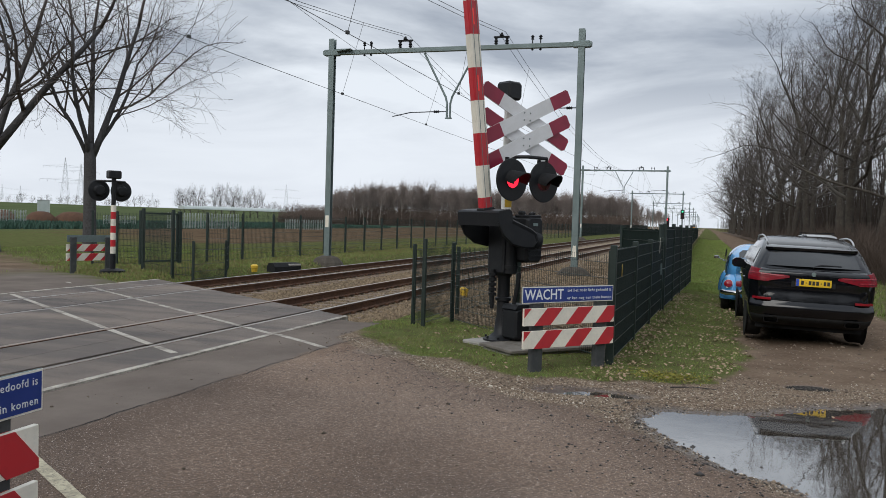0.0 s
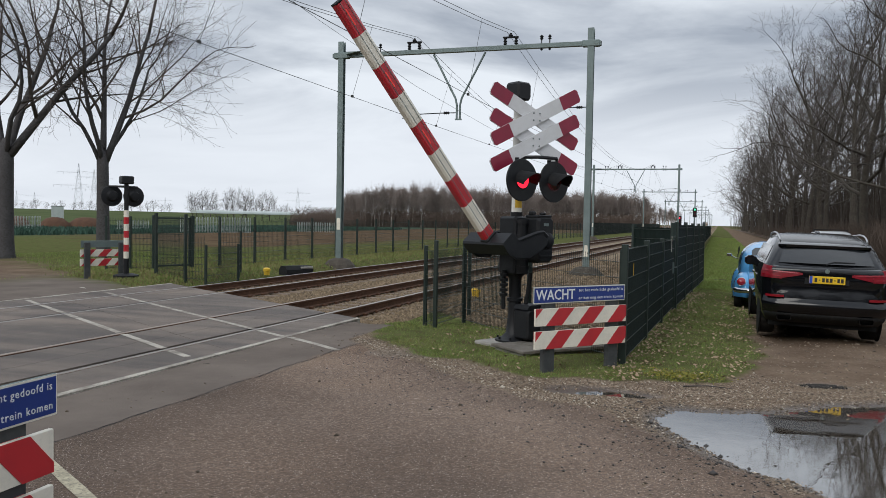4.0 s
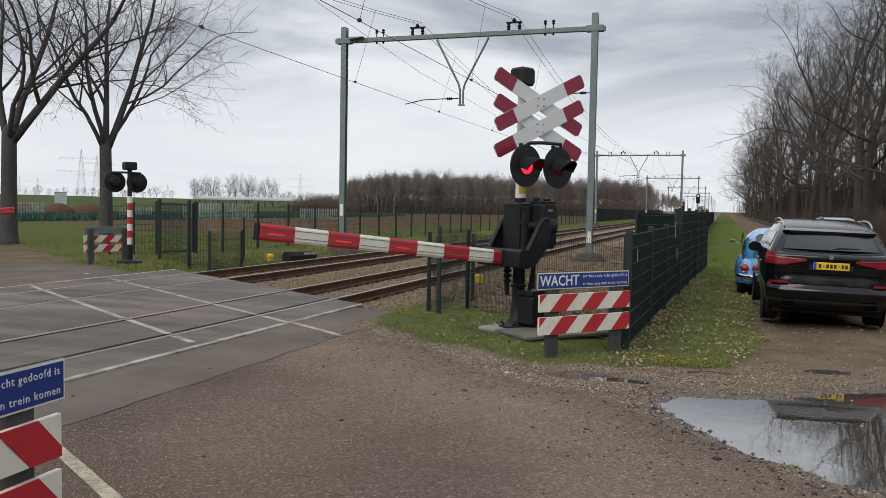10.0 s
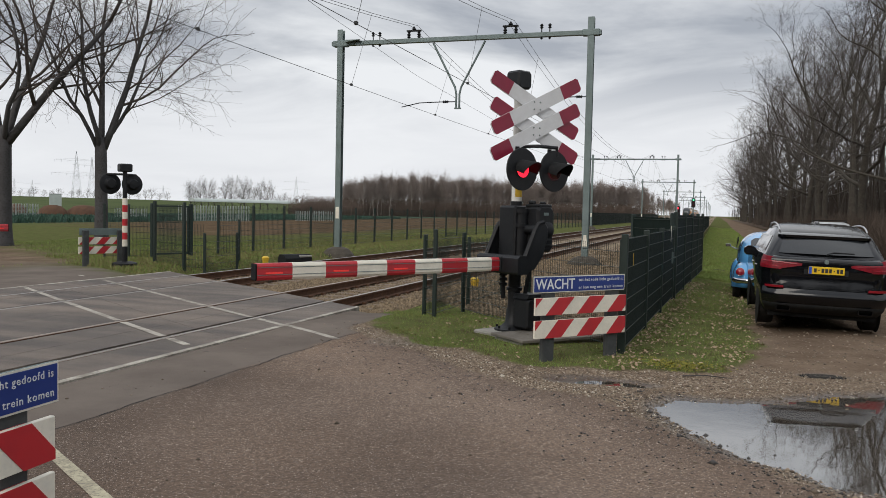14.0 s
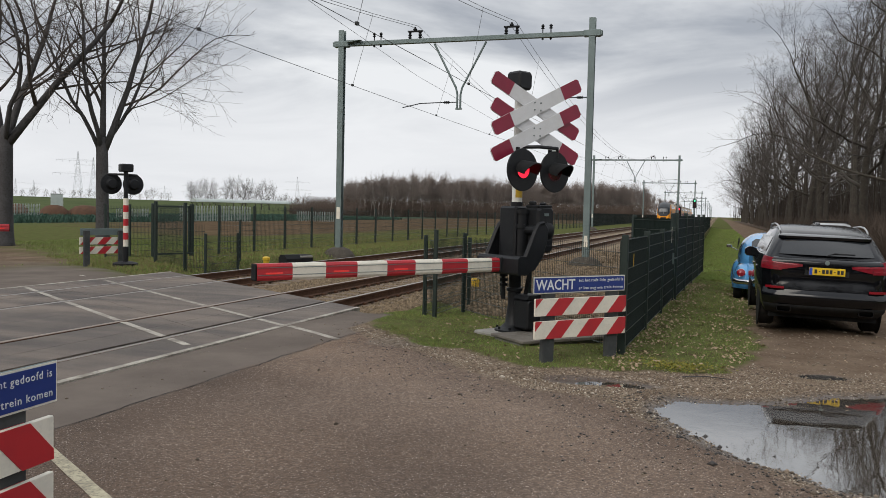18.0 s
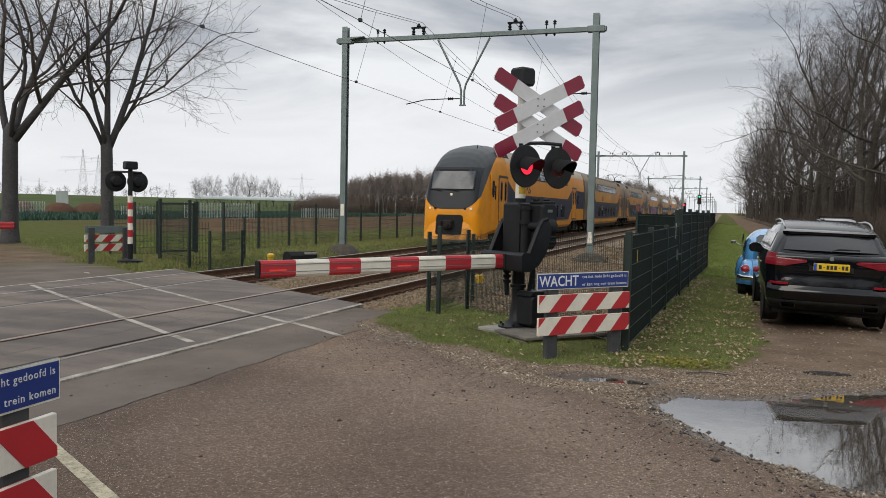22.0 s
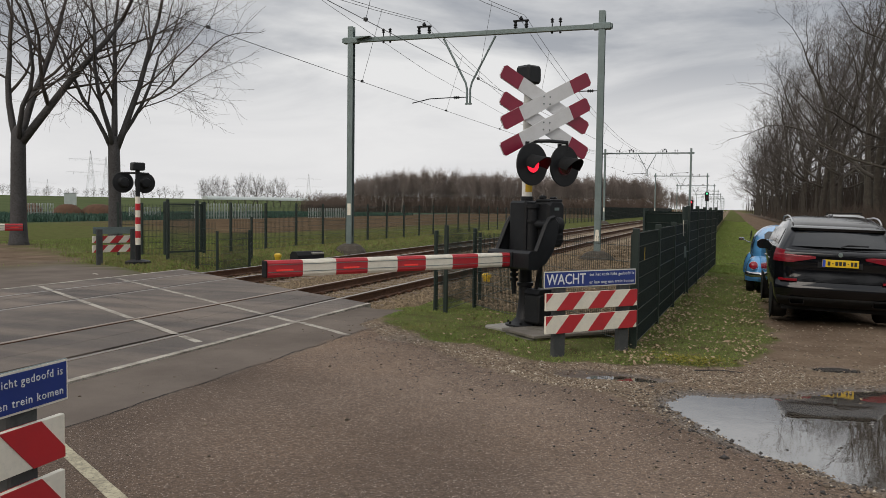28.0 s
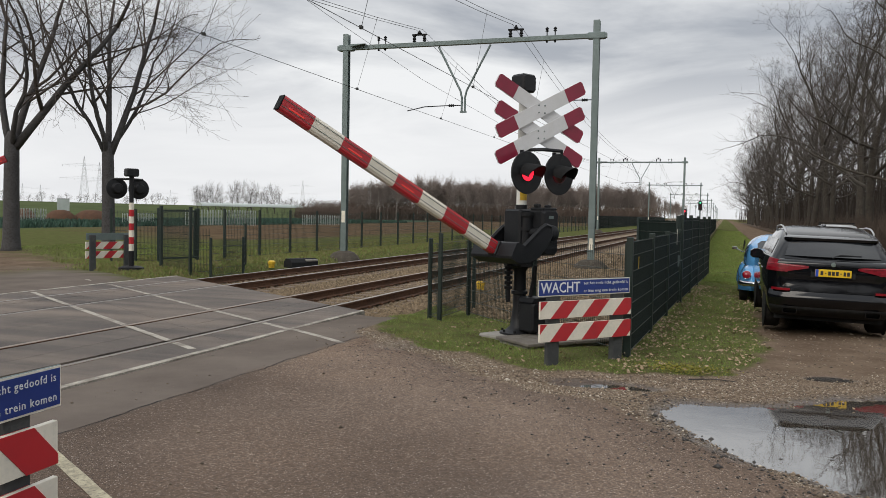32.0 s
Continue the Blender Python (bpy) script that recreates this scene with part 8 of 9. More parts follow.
# two old road trees beyond the crossing
TURN = rotz(math.degrees(math.atan2(0.312, 0.95)))


def facing(*dirs):
    """Directions given as seen from the road: right, away, up."""
    return [(TURN @ Vector(d), l, w) for d, l, w in dirs]


TA = tree_meshes("a", TRUNK, TWIG, seed=21, height_m=15.0, trunk_r=0.27, fork_z=4.4, spread=0.5, levels=6, kids=(4, 6, 5, 4, 3), twig_r=0.0065, crook=0.17, up=0.3, limb_len=5.6, droop=0.02, crown_at=tuple(TURN @ Vector((0.8, 0, 9.0))), crown_r=(6.3, 6.3, 6.5), limbs=facing(((-0.14, 0.1, 1), 1.1, 0.9), ((0.07, -0.3, 1), 1.05, 0.7), ((0.52, 0.1, 1.0), 1.15, 0.95), ((-0.35, -0.2, 1), 0.95, 0.6), ((0.3, 0.5, 1), 0.95, 0.6)))
tree_things("bare_tree", "tall bare tree forking into upright grey limbs", "tree", TA, pose(-26.1, 30.3, -0.12), "bare trees along the road")
TB_ = tree_meshes("b", TRUNK, TWIG, seed=33, height_m=15.5, trunk_r=0.32, fork_z=4.7, spread=0.5, levels=6, kids=(4, 5, 4, 4, 3), twig_r=0.0065, crook=0.17, up=0.3, limb_len=5.8, droop=0.05, crown_at=(0, 0, 9.5), crown_r=(7.0, 7.0, 7.0), limbs=facing(((-0.5, 0.1, 1), 1.0, 0.8), ((0.05, 0.3, 1), 1.1, 0.9), ((0.75, -0.1, 0.95), 1.2, 0.95), ((0.2, -0.4, 1), 0.95, 0.6)))
tree_things("bare_tree", "old bare tree with wide spreading limbs at the roadside", "tree", TB_, pose(-29.3, 28.0, -0.12), "bare trees along the road")

# the wood beside the track
WBARK = material("dark_wood_bark", (0.056, 0.049, 0.041), 0.95, 0.0, [((0.10, 0.092, 0.075), 2, 0.45, 0.75, 0.7), ((0.03, 0.026, 0.022), 10, 0.45, 0.7, 0.7)], 0.7, 16, spread=0.2)
WTWIG = material("grey_wood_twigs", (0.085, 0.076, 0.070), 0.95, 0.0, spread=0.3)
WOOD = []
for k, (h, r, f) in enumerate(((20, 0.19, 0.35), (22, 0.22, 0.42), (17, 0.14, 0.3), (21, 0.17, 0.45))):
    WOOD.append(tree_meshes("w", WBARK, WTWIG, seed=50 + k, height_m=h, trunk_r=r, fork_z=f, limbs=0, spread=0.3, levels=5, kids=(4, 4, 3, 3), twig_r=0.007, crook=0.2, up=0.55, stem=14, first=f, reach=4.4, low=1.0, high=0.35))
EDGE = []
for k in range(4):
    EDGE.append(tree_meshes("e", WBARK, WTWIG, seed=70 + k, height_m=20 + k, trunk_r=0.30 - 0.02 * k, fork_z=4, limbs=0, spread=0.5, levels=5, kids=(5, 5, 6, 4), twig_r=0.006, crook=0.26, up=0.38, stem=17, first=0.17, reach=6.2, low=1.25, high=0.4, thin=0.62, taper=0.5))
rng = random.Random(4)
y = 47.0
k = 0
while y < 330:
    x = 8.6 + rng.uniform(-0.5, 0.7)
    tree_things("woodland_tree", "tall bare tree with long low limbs at the wood edge", "tree", EDGE[k % 4], pose(x, y, -0.15, 0, 0, rng.uniform(0, 360)), "bare trees of the wood", rng.uniform(0.84, 0.94) * (1 + 0.24 * min(1.0, (y - 47) / 70)))
    y += rng.uniform(7.5, 11.0) * (1 if y < 150 else 1.5)
    k += 1
for row, (x0, n, y0, y1) in enumerate(((11.0, 8, 54, 125), (14.0, 8, 60, 125), (17.5, 7, 66, 130), (22.0, 6, 74, 140), (28.0, 6, 84, 150))):
    for i in range(n):
        yy = y0 + (y1 - y0) * (i + rng.uniform(0.1, 0.9)) / n
        tree_things("woodland_tree", "slender bare tree standing deep in the wood", "tree", WOOD[(i + row) % 4], pose(x0 + rng.uniform(-1.8, 1.8), yy, -0.15, 0, 0, rng.uniform(0, 360)), "bare trees of the wood", rng.uniform(0.8, 1.05))
# its near corner, beside the puddle
for x, y, k in ((11.2, 31.0, 0), (12.6, 38.0, 2), (14.5, 27.0, 1), (15.5, 33.0, 3)):
    tree_things("woodland_tree", "tall bare tree at the near corner of the wood", "tree", EDGE[k], pose(x, y, -0.15, 0, 0, 70.0 * k), "bare trees of the wood", 0.9)
# the wood goes on unseen behind the junction, for reflections in the car
for i in range(60):
    a = radians(-172 + 2.8 * i)
    d = rng.uniform(17, 40)
    tree_things("woodland_tree", "bare tree behind the road junction", "tree", WOOD[i % 4], pose(d * math.cos(a), d * math.sin(a) - 4, -0.15, 0, 0, rng.uniform(0, 360)), "bare trees of the wood", rng.uniform(0.75, 1.0))


def twig_thicket(name, label, boxes, n, h, mat, seed, thick=0.012, lean=0.35):
    """Low tangled shrubs: thin bent stems with side twigs."""
    rng = random.Random(seed)
    g = Geo()
    for x0, x1, y0, y1, share in boxes:
        for _ in range(int(n * share)):
            x, y = rng.uniform(x0, x1), rng.uniform(y0, y1)
            z = float(height(x, y)) - 0.05
            hh = h * rng.uniform(0.4, 1.1)
            a = Vector((x, y, z))
            b = a + Vector((rng.uniform(-lean, lean) * hh, rng.uniform(-lean, lean) * hh, hh * 0.6))
            c = b + Vector((rng.uniform(-lean, lean) * hh, rng.uniform(-lean, lean) * hh, hh * 0.4))
            g.tube([a, b, c], [thick, thick * 0.8, thick * 0.35], 3)
            for _ in range(3):
                s = a.lerp(b, rng.uniform(0.4, 1.0))
                e = s + Vector((rng.uniform(-0.5, 0.5), rng.uniform(-0.5, 0.5), rng.uniform(0.2, 0.6))) * hh * 0.6
                g.tube([s, e], [thick * 0.6, thick * 0.25], 3)
    me = bpy.data.meshes.new(name)
    me.from_pydata(g.v, [], g.f)
    me.materials.append(mat)
    tagged(new(name, me), label, "shrubs", kind="stuff")


# brown darkened to stand in for the shade inside the wood
UNDER = material("shade_darkened_undergrowth", (0.066, 0.050, 0.040), 0.95, 0.0, spread=0.35)
twig_thicket("undergrowth", "tangled brown bramble and shrub stems under the wood", [(6.0, 9.5, 14, 60, 0.4), (7, 24, 30, 130, 0.35), (6.5, 11, 60, 200, 0.1), (-14, 14, -24, -14, 0.15)], 7000, 2.2, UNDER, 9, 0.014)
# stem colour darkened likewise, as the thin stand shades itself too little
STEMS = material("shade_darkened_stems", (0.036, 0.029, 0.024), 0.95, 0.0, spread=0.4)


def pole_stand(n, seed, y0, y1, wide, h0, h1, w0, w1):
    """Young close-set stems that fill the wood between its trees."""
    rng = random.Random(seed)
    g = Geo()
    for i in range(n):
        y = y0 + (y1 - y0) * rng.random() ** 1.5
        x = 8.2 + (y * 0.1 + wide) * rng.random() ** 0.8
        h = rng.uniform(h0, h1)
        a = Vector((x, y, -0.2))
        b = a + Vector((rng.uniform(-0.06, 0.06) * h, rng.uniform(-0.06, 0.06) * h, h * 0.5))
        c = b + Vector((rng.uniform(-0.1, 0.1) * h, rng.uniform(-0.1, 0.1) * h, h * 0.5))
        w = rng.uniform(w0, w1)
        g.tube([a, b, c], [w, w * 0.8, w * 0.3], 4)
        for _ in range(5):
            s = a.lerp(b, rng.uniform(0.5, 1.0)) if rng.random() < 0.5 else b.lerp(c, rng.random())
            g.tube([s, s + Vector((rng.uniform(-1.3, 1.3), rng.uniform(-1.3, 1.3), rng.uniform(0.3, 1.6)))], [w * 0.35, w * 0.12], 3)
    me = bpy.data.meshes.new("young_stems")
    me.from_pydata(g.v, [], g.f)
    me.materials.append(STEMS)
    tagged(new("young_stems", me), "close-set bare young stems inside the wood", "young trees", kind="stuff")


pole_stand(5600, 77, 34, 300, 40, 4.0, 11.0, 0.02, 0.06)
pole_stand(1800, 78, 150, 700, 6, 6.0, 12.0, 0.06, 0.14)
# unseen stems added behind the viewpoint to darken what the black car reflects
def unseen_stems_behind(n, seed):
    rng = random.Random(seed)
    g = Geo()
    for _ in range(n):
        a = radians(rng.uniform(180, 352))
        d = rng.uniform(24, 55)
        x, y, h, w = d * math.cos(a), d * math.sin(a) - 6, rng.uniform(5, 14), rng.uniform(0.05, 0.16)
        g.tube([(x, y, -0.3), (x + rng.uniform(-0.5, 0.5), y, h * 0.5), (x + rng.uniform(-1, 1), y, h)], [w, w * 0.8, w * 0.3], 4)
    me = bpy.data.meshes.new("young_stems")
    me.from_pydata(g.v, [], g.f)
    me.materials.append(STEMS)
    tagged(new("young_stems", me), "unseen close-set stems added behind the junction to darken reflections", "young trees", kind="stuff")


unseen_stems_behind(3200, 79)
LEAFLITTER = material("brown_leaf_litter", (0.075, 0.051, 0.034), 0.9, 0.0, [((0.07, 0.045, 0.028), 4, 0.4, 0.7, 0.8)], 0.5, 12)
g = Geo()
g.add([(6.4, 14, 0.0), (90, 14, 0.05), (90, 420, 0.05), (6.4, 420, 0.0)], [(0, 1, 2, 3)])
tagged(part("woodland_floor", g, LEAFLITTER), "brown leaf litter on the floor of the wood", "ground", kind="structure")

# the belt of birches beyond the field
BIRCHBARK = material("pale_birch_bark", (0.30, 0.27, 0.24), 0.9, 0.0, [((0.07, 0.058, 0.05), 3, 0.45, 0.7, 0.7)], spread=0.4)
# twig brown lightened to carry the haze of distance
BTWIG = material("haze_paled_birch_twigs", (0.235, 0.198, 0.178), 0.95, 0.0, spread=0.3)
BELT = []
for k in range(4):
    BELT.append(tree_meshes("n", BIRCHBARK, BTWIG, seed=90 + k, height_m=13.5, trunk_r=0.20, fork_z=2, limbs=0, spread=0.16, levels=4, kids=(5, 7, 6), twig_r=0.017, crook=0.16, up=0.8, sides=(6, 4, 3, 3, 3), stem=24, first=(0.44, 0.34, 0.2, 0.38)[k], reach=(3.4, 4.2, 5.0, 3.8)[k], low=0.62, high=0.3, taper=0.3))
A, B = Vector((-99, 210, 0)), Vector((-21.5, 268, 0))
back = Vector((-0.45, 0.9, 0))
n = 84
for row in range(3):
    for i in range(n):
        q = A.lerp(B, (i + rng.uniform(0, 0.9)) / n) + back * (row * 9 + rng.uniform(-3, 3))
        tree_things("birch_tree", "slender bare birch in a distant belt of trees", "tree", BELT[(i + row) % 4], pose(q.x, q.y, -0.3, 0, 0, rng.uniform(0, 360)), "birches of the distant belt", rng.uniform(0.66, 0.78) * (0.80 + 0.20 * min(1.0, i / 12)))
for i in range(40):
    q = Vector((-24 - rng.uniform(0, 10), 270 + i * 9 + rng.uniform(-3, 3), 0))
    tree_things("birch_tree", "bare tree far along the railway", "tree", BELT[i % 4], pose(q.x, q.y, -0.3, 0, 0, rng.uniform(0, 360)), "birches of the distant belt", rng.uniform(0.55, 0.8))
BRUSH = material("fine_brown_brush", (0.13, 0.098, 0.080), 0.95, 0.0, spread=0.25)
twig_thicket("hedge", "brown scrub along the foot of the distant trees", [(-112, -92, 200, 214, 1.0)], 1500, 3.4, BRUSH, 12, 0.04)
def scrub_line(a, b, n, h, seed, name, label, thick=0.06, wide=4.0, mat=None):
    rng = random.Random(seed)
    g = Geo()
    for _ in range(n):
        q = Vector((*a, 0)).lerp(Vector((*b, 0)), rng.random()) + Vector((rng.uniform(-wide, wide), rng.uniform(-wide, wide), 0))
        z = float(height(q.x, q.y)) - 0.2
        hh = h * rng.uniform(0.4, 1.1)
        g.tube([(q.x, q.y, z), (q.x + rng.uniform(-0.3, 0.3) * hh, q.y + rng.uniform(-0.3, 0.3) * hh, z + hh * 0.6), (q.x + rng.uniform(-0.5, 0.5) * hh, q.y + rng.uniform(-0.5, 0.5) * hh, z + hh)], [thick, thick, thick * 0.4], 3)
    me = bpy.data.meshes.new(name)
    me.from_pydata(g.v, [], g.f)
    me.materials.append(mat or UNDER)
    tagged(new(name, me), label, "shrubs", kind="stuff")
scrub_line((-108, 207), (-22, 266), 12000, 5.0, 5, "scrub", "dense brown scrub under the birch belt", 0.05, 5.0, BRUSH)


# ---- far country ----
# pylon grey with the distance haze painted in
HAZEGREY = material("haze_pale_pylon_steel", (0.62, 0.64, 0.67), 0.7, 0.2)


def seen_at(px_angle, dist):
    """A place at a bearing in degrees from the track's direction (left is positive) and a distance."""
    a = radians(px_angle)
    return Vector((-math.sin(a) * dist, math.cos(a) * dist, 0))


def pylon_mesh():
    g = Geo()
    def leg(z):
        return 4.2 * (1 - z / 46) + 0.7 if z < 46 else 0.7
    zs = [0, 8, 15, 21, 26, 30, 34, 38, 42, 46, 52]
    for z0, z1 in zip(zs, zs[1:]):
        a, b = leg(z0), leg(z1) if z1 < 52 else 0.2
        for sx, sy in ((1, 1), (1, -1), (-1, 1), (-1, -1)):
            g.rod((sx * a, sy * a, z0), (sx * b, sy * b, z1), 0.17, 0.15, 4)
        for s in (1, -1):
            g.rod((-a, s * a, z0), (b, s * b, z1), 0.09, 0.09, 3)
            g.rod((a, s * a, z0), (-b, s * b, z1), 0.09, 0.09, 3)
            g.rod((s * a, -a, z0), (s * b, b, z1), 0.09, 0.09, 3)
    for z, w in ((30, 23), (43, 20)):
        for s in (-1, 1):
            g.rod((0, 0, z + 1.6), (s * w, 0, z), 0.14, 0.10, 4)
            g.rod((0, 0, z - 0.4), (s * w, 0, z), 0.14, 0.10, 4)
            for k in range(3):
                x = s * w * (0.4 + 0.3 * k)
                g.rod((x, 0, z), (x, 0, z - 2.2), 0.14, 0.14, 3)
    return to_mesh("lattice", g, HAZEGREY)


PM = pylon_mesh()
for ang, dist, turn in ((42.2, 900, 12), (41.3, 1010, 16), (45.7, 2100, 20), (44.7, 2200, 20), (37.0, 2400, 20), (35.3, 1900, 15), (32.3, 1400, 10), (31.4, 1550, 18), (28.4, 1400, 8)):
    q = seen_at(ang, dist)
    t = thing("pylon", pose(q.x, q.y, 0, 0, 0, turn + ang), "lattice electricity pylon on the horizon, haze painted into its grey", "pylon", "pylons on the horizon")
    part("lattice", PM, None, t)


def clump(ang0, ang1, dist, n, s, seed, name="distant_tree", label="bare tree far away on the horizon"):
    r = random.Random(seed)
    for i in range(n):
        q = seen_at(ang0 + (ang1 - ang0) * (i + r.uniform(0.1, 0.9)) / n, dist * r.uniform(0.96, 1.05))
        tree_things(name, label, "tree", ROUND[i % 3], pose(q.x, q.y, float(height(q.x, q.y)) - 0.5 - 1.5 * s, 0, 0, r.uniform(0, 360)), "trees on the horizon", s * r.uniform(0.8, 1.15))


ROUND = []
for k in range(3):
    ROUND.append(tree_meshes("r", WBARK, WTWIG, seed=120 + k, height_m=14, trunk_r=0.3, fork_z=2, limbs=0, spread=0.3, levels=4, kids=(5, 6, 6), twig_r=0.022, crook=0.24, up=0.4, sides=(6, 4, 3, 3, 3), stem=12, first=0.22, reach=6.0, low=1.2, high=0.5, taper=0.35))
clump(30.2, 35.6, 480, 12, 1.05, 31)
clump(27.6, 30.0, 480, 4, 0.6, 32)
clump(36.5, 52.0, 700, 34, 0.6, 33)
clump(24.5, 30.0, 700, 18, 0.45, 34)
GREENHOUSE = material("pale_greenhouse_glass", (0.36, 0.40, 0.39), 0.3, 0.0, [((0.25, 0.30, 0.28), 0.3, 0.45, 0.7, 0.6)])
MOUND = material("brown_earth_heap", (0.10, 0.055, 0.035), 0.95, 0.0, [((0.06, 0.035, 0.025), 0.7, 0.4, 0.7, 0.8)], 0.5, 3)


def build_far_things():
    # long polythene tunnels on the slope
    a, b = seen_at(35.2, 330), seen_at(28.6, 350)
    u = (b - a).normalized()
    for k in range(1):
        t = thing("field_tunnel", basis((a.x - 6.5 * k * u.y * -1, a.y + 6.5 * k * -u.x, 2.9), u, (-u.y, u.x, 0)), "long pale polythene growing tunnel on the far slope", "tunnel", "growing tunnels")
        g = Geo()
        L = (b - a).length
        g.loft([[(x, 3.0 * math.cos(radians(q)), 1.3 * math.sin(radians(q))) for q in range(0, 181, 20)] for x in (0, L)])
        part("cover", g, GREENHOUSE, t)
    for ang, dist, r, h in ((43.55, 120, 2.3, 1.55), (41.75, 120, 2.9, 1.6), (45.6, 124, 1.8, 1.6)):
        q = seen_at(ang, dist)
        t = thing("earth_heap", pose(q.x, q.y, -0.3), "low heap of brown earth in the field", "earth heap", "earth heaps")
        g = Geo()
        g.loft([[(r * s * (1 + 0.12 * math.sin(3 * k + ang)) * math.cos(2 * math.pi * k / 16), r * 0.7 * s * math.sin(2 * math.pi * k / 16), z) for k in range(16)] for s, z in ((1.0, 0.0), (0.8, h * 0.55), (0.5, h * 0.9), (0.2, h))])
        part("mound", g, MOUND, t, smooth=60)
    # stacked crates and frames in the field
    for ang, dist, w, h in ((45.0, 112, 3.6, 1.5), (33.7, 100, 8.2, 1.75), (38.8, 108, 4.3, 1.2), (27.0, 112, 5.5, 1.3)):
        q = seen_at(ang, dist)
        t = thing("crate_stack", pose(q.x, q.y, -0.13, 0, 0, ang + 10), "stack of pale plastic harvest crates in the field", "crates", "harvest crates in the field")
        n = int(w / 0.62)
        for i in range(n):
            g = Geo()
            for z in np.arange(0.02, h, 0.16):
                g.box((i * 0.62 - w / 2, -0.2, z), (i * 0.62 - w / 2 + 0.58, -0.17, z + 0.015))
                g.box((i * 0.62 - w / 2, 0.17, z), (i * 0.62 - w / 2 + 0.58, 0.2, z + 0.015))
            for x in (0.0, 0.27, 0.54):
                g.box((i * 0.62 - w / 2 + x, -0.2, 0), (i * 0.62 - w / 2 + x + 0.015, 0.2, h))
            tagged(part("crate", g, GREENHOUSE, t), kind="stuff")
    q = seen_at(43.4, 300)
    t = thing("shed", pose(q.x, q.y, 1.5, 0, 0, 40), "small pale farm shed near the horizon", "shed")
    g = Geo()
    g.box((-1.8, -1.5, -2), (1.8, 1.5, 2.6))
    part("wall", g, GREENHOUSE, t)
    g = Geo()
    g.prism([(-1.9, 2.6), (1.9, 2.6), (1.9, 2.8), (-1.9, 2.8)], 3.2, pose(0, 1.6, 0, 90))
    part("roof", g, FARCAR, t)


build_far_things()


def build_line_signal(x, y, top, lit, label):
    t = thing("railway_signal", pose(x, y, -0.2), label, "railway signal", "railway signals")
    g = Geo()
    g.rod((0, 0, 0), (0, 0, top - 0.9), 0.09, 0.07, 10)
    part("pole", g, GALV, t)
    g = Geo()
    g.box((-0.28, -0.12, top - 1.0), (0.28, 0.05, top + 0.35), None, 0.06)
    part("head", g, BLACKM, t)
    for k, mat in enumerate(lit):
        g = Geo()
        g.lathe([(0.13, 0), (0.1, 0.03), (0.02, 0.04)], Matrix.Translation((0, -0.12, top + 0.1 - 0.38 * k)) @ pose(0, 0, 0, 90), 14)
        part("lens", g, mat, t)


GREENLIT = material("green_signal_light", (0.02, 0.3, 0.15), 0.3, emit=((0.1, 1.0, 0.5), 1.0))
build_line_signal(-3.4, 128.0, 4.1, (GREENLIT, UNLIT, UNLIT), "tall railway signal showing green far along the line")
build_line_signal(-4.3, 98.0, 2.6, (LIT, UNLIT), "low railway signal showing red beside the line")


# ---- grass, leaves and gravel ----
BLADE = material("spring_grass", (0.165, 0.225, 0.058), 0.75, 0.0, [((0.20, 0.195, 0.07), 1.6, 0.46, 0.66, 0.8), ((0.12, 0.20, 0.05), 3.1, 0.5, 0.7, 0.7)], spread=0.45)
DRYBLADE = material("dry_straw_grass", (0.20, 0.17, 0.08), 0.85, 0.0, spread=0.35)
DEADLEAF = material("dead_oak_leaf", (0.29, 0.215, 0.145), 0.85, 0.0, spread=0.5)
MOSS = material("yellow_moss", (0.20, 0.185, 0.035), 0.95, 0.0, spread=0.3)
PEBBLE = material("roadside_pebble", (0.225, 0.178, 0.135), 0.8, 0.0, spread=0.85)


def many_tris(name, label, category, V, F, mat):
    me = bpy.data.meshes.new(name)
    me.vertices.add(len(V))
    me.vertices.foreach_set("co", np.asarray(V, float).ravel())
    me.loops.add(len(F) * 3)
    me.loops.foreach_set("vertex_index", np.asarray(F, int).ravel())
    me.polygons.add(len(F))
    me.polygons.foreach_set("loop_start", np.arange(0, len(F) * 3, 3))
    me.polygons.foreach_set("loop_total", np.full(len(F), 3))
    me.update(calc_edges=True)
    me.materials.append(mat)
    return tagged(new(name, me), label, category, kind="stuff")


def blades(name, label, x, y, h, w, mat, seed, lean=0.6):
    r = np.random.RandomState(seed)
    n = len(x)
    z = height(x, y) - 0.01
    a = r.uniform(0, 2 * math.pi, n)
    hh = h * r.uniform(0.4, 1.25, n)
    b = r.uniform(0, 2 * math.pi, n)
    ln = lean * hh * r.uniform(0.1, 1.0, n)
    dx, dy = np.cos(a) * w / 2, np.sin(a) * w / 2
    p0 = np.stack([x - dx, y - dy, z], 1)
    p1 = np.stack([x + dx, y + dy, z], 1)
    m = np.stack([x + np.cos(b) * ln * 0.35, y + np.sin(b) * ln * 0.35, z + hh * 0.6], 1)
    p2, p3 = m - np.stack([dx, dy, 0 * dx], 1) * 0.7, m + np.stack([dx, dy, 0 * dx], 1) * 0.7
    p4 = np.stack([x + np.cos(b) * ln, y + np.sin(b) * ln, z + hh], 1)
    V = np.stack([p0, p1, p2, p3, p4], 1).reshape(-1, 3)
    k = np.arange(n)[:, None, None] * 5
    F = (k + np.array([[0, 1, 3], [0, 3, 2], [2, 3, 4]])[None]).reshape(-1, 3)
    return many_tris(name, label, "grass", V, F, mat)


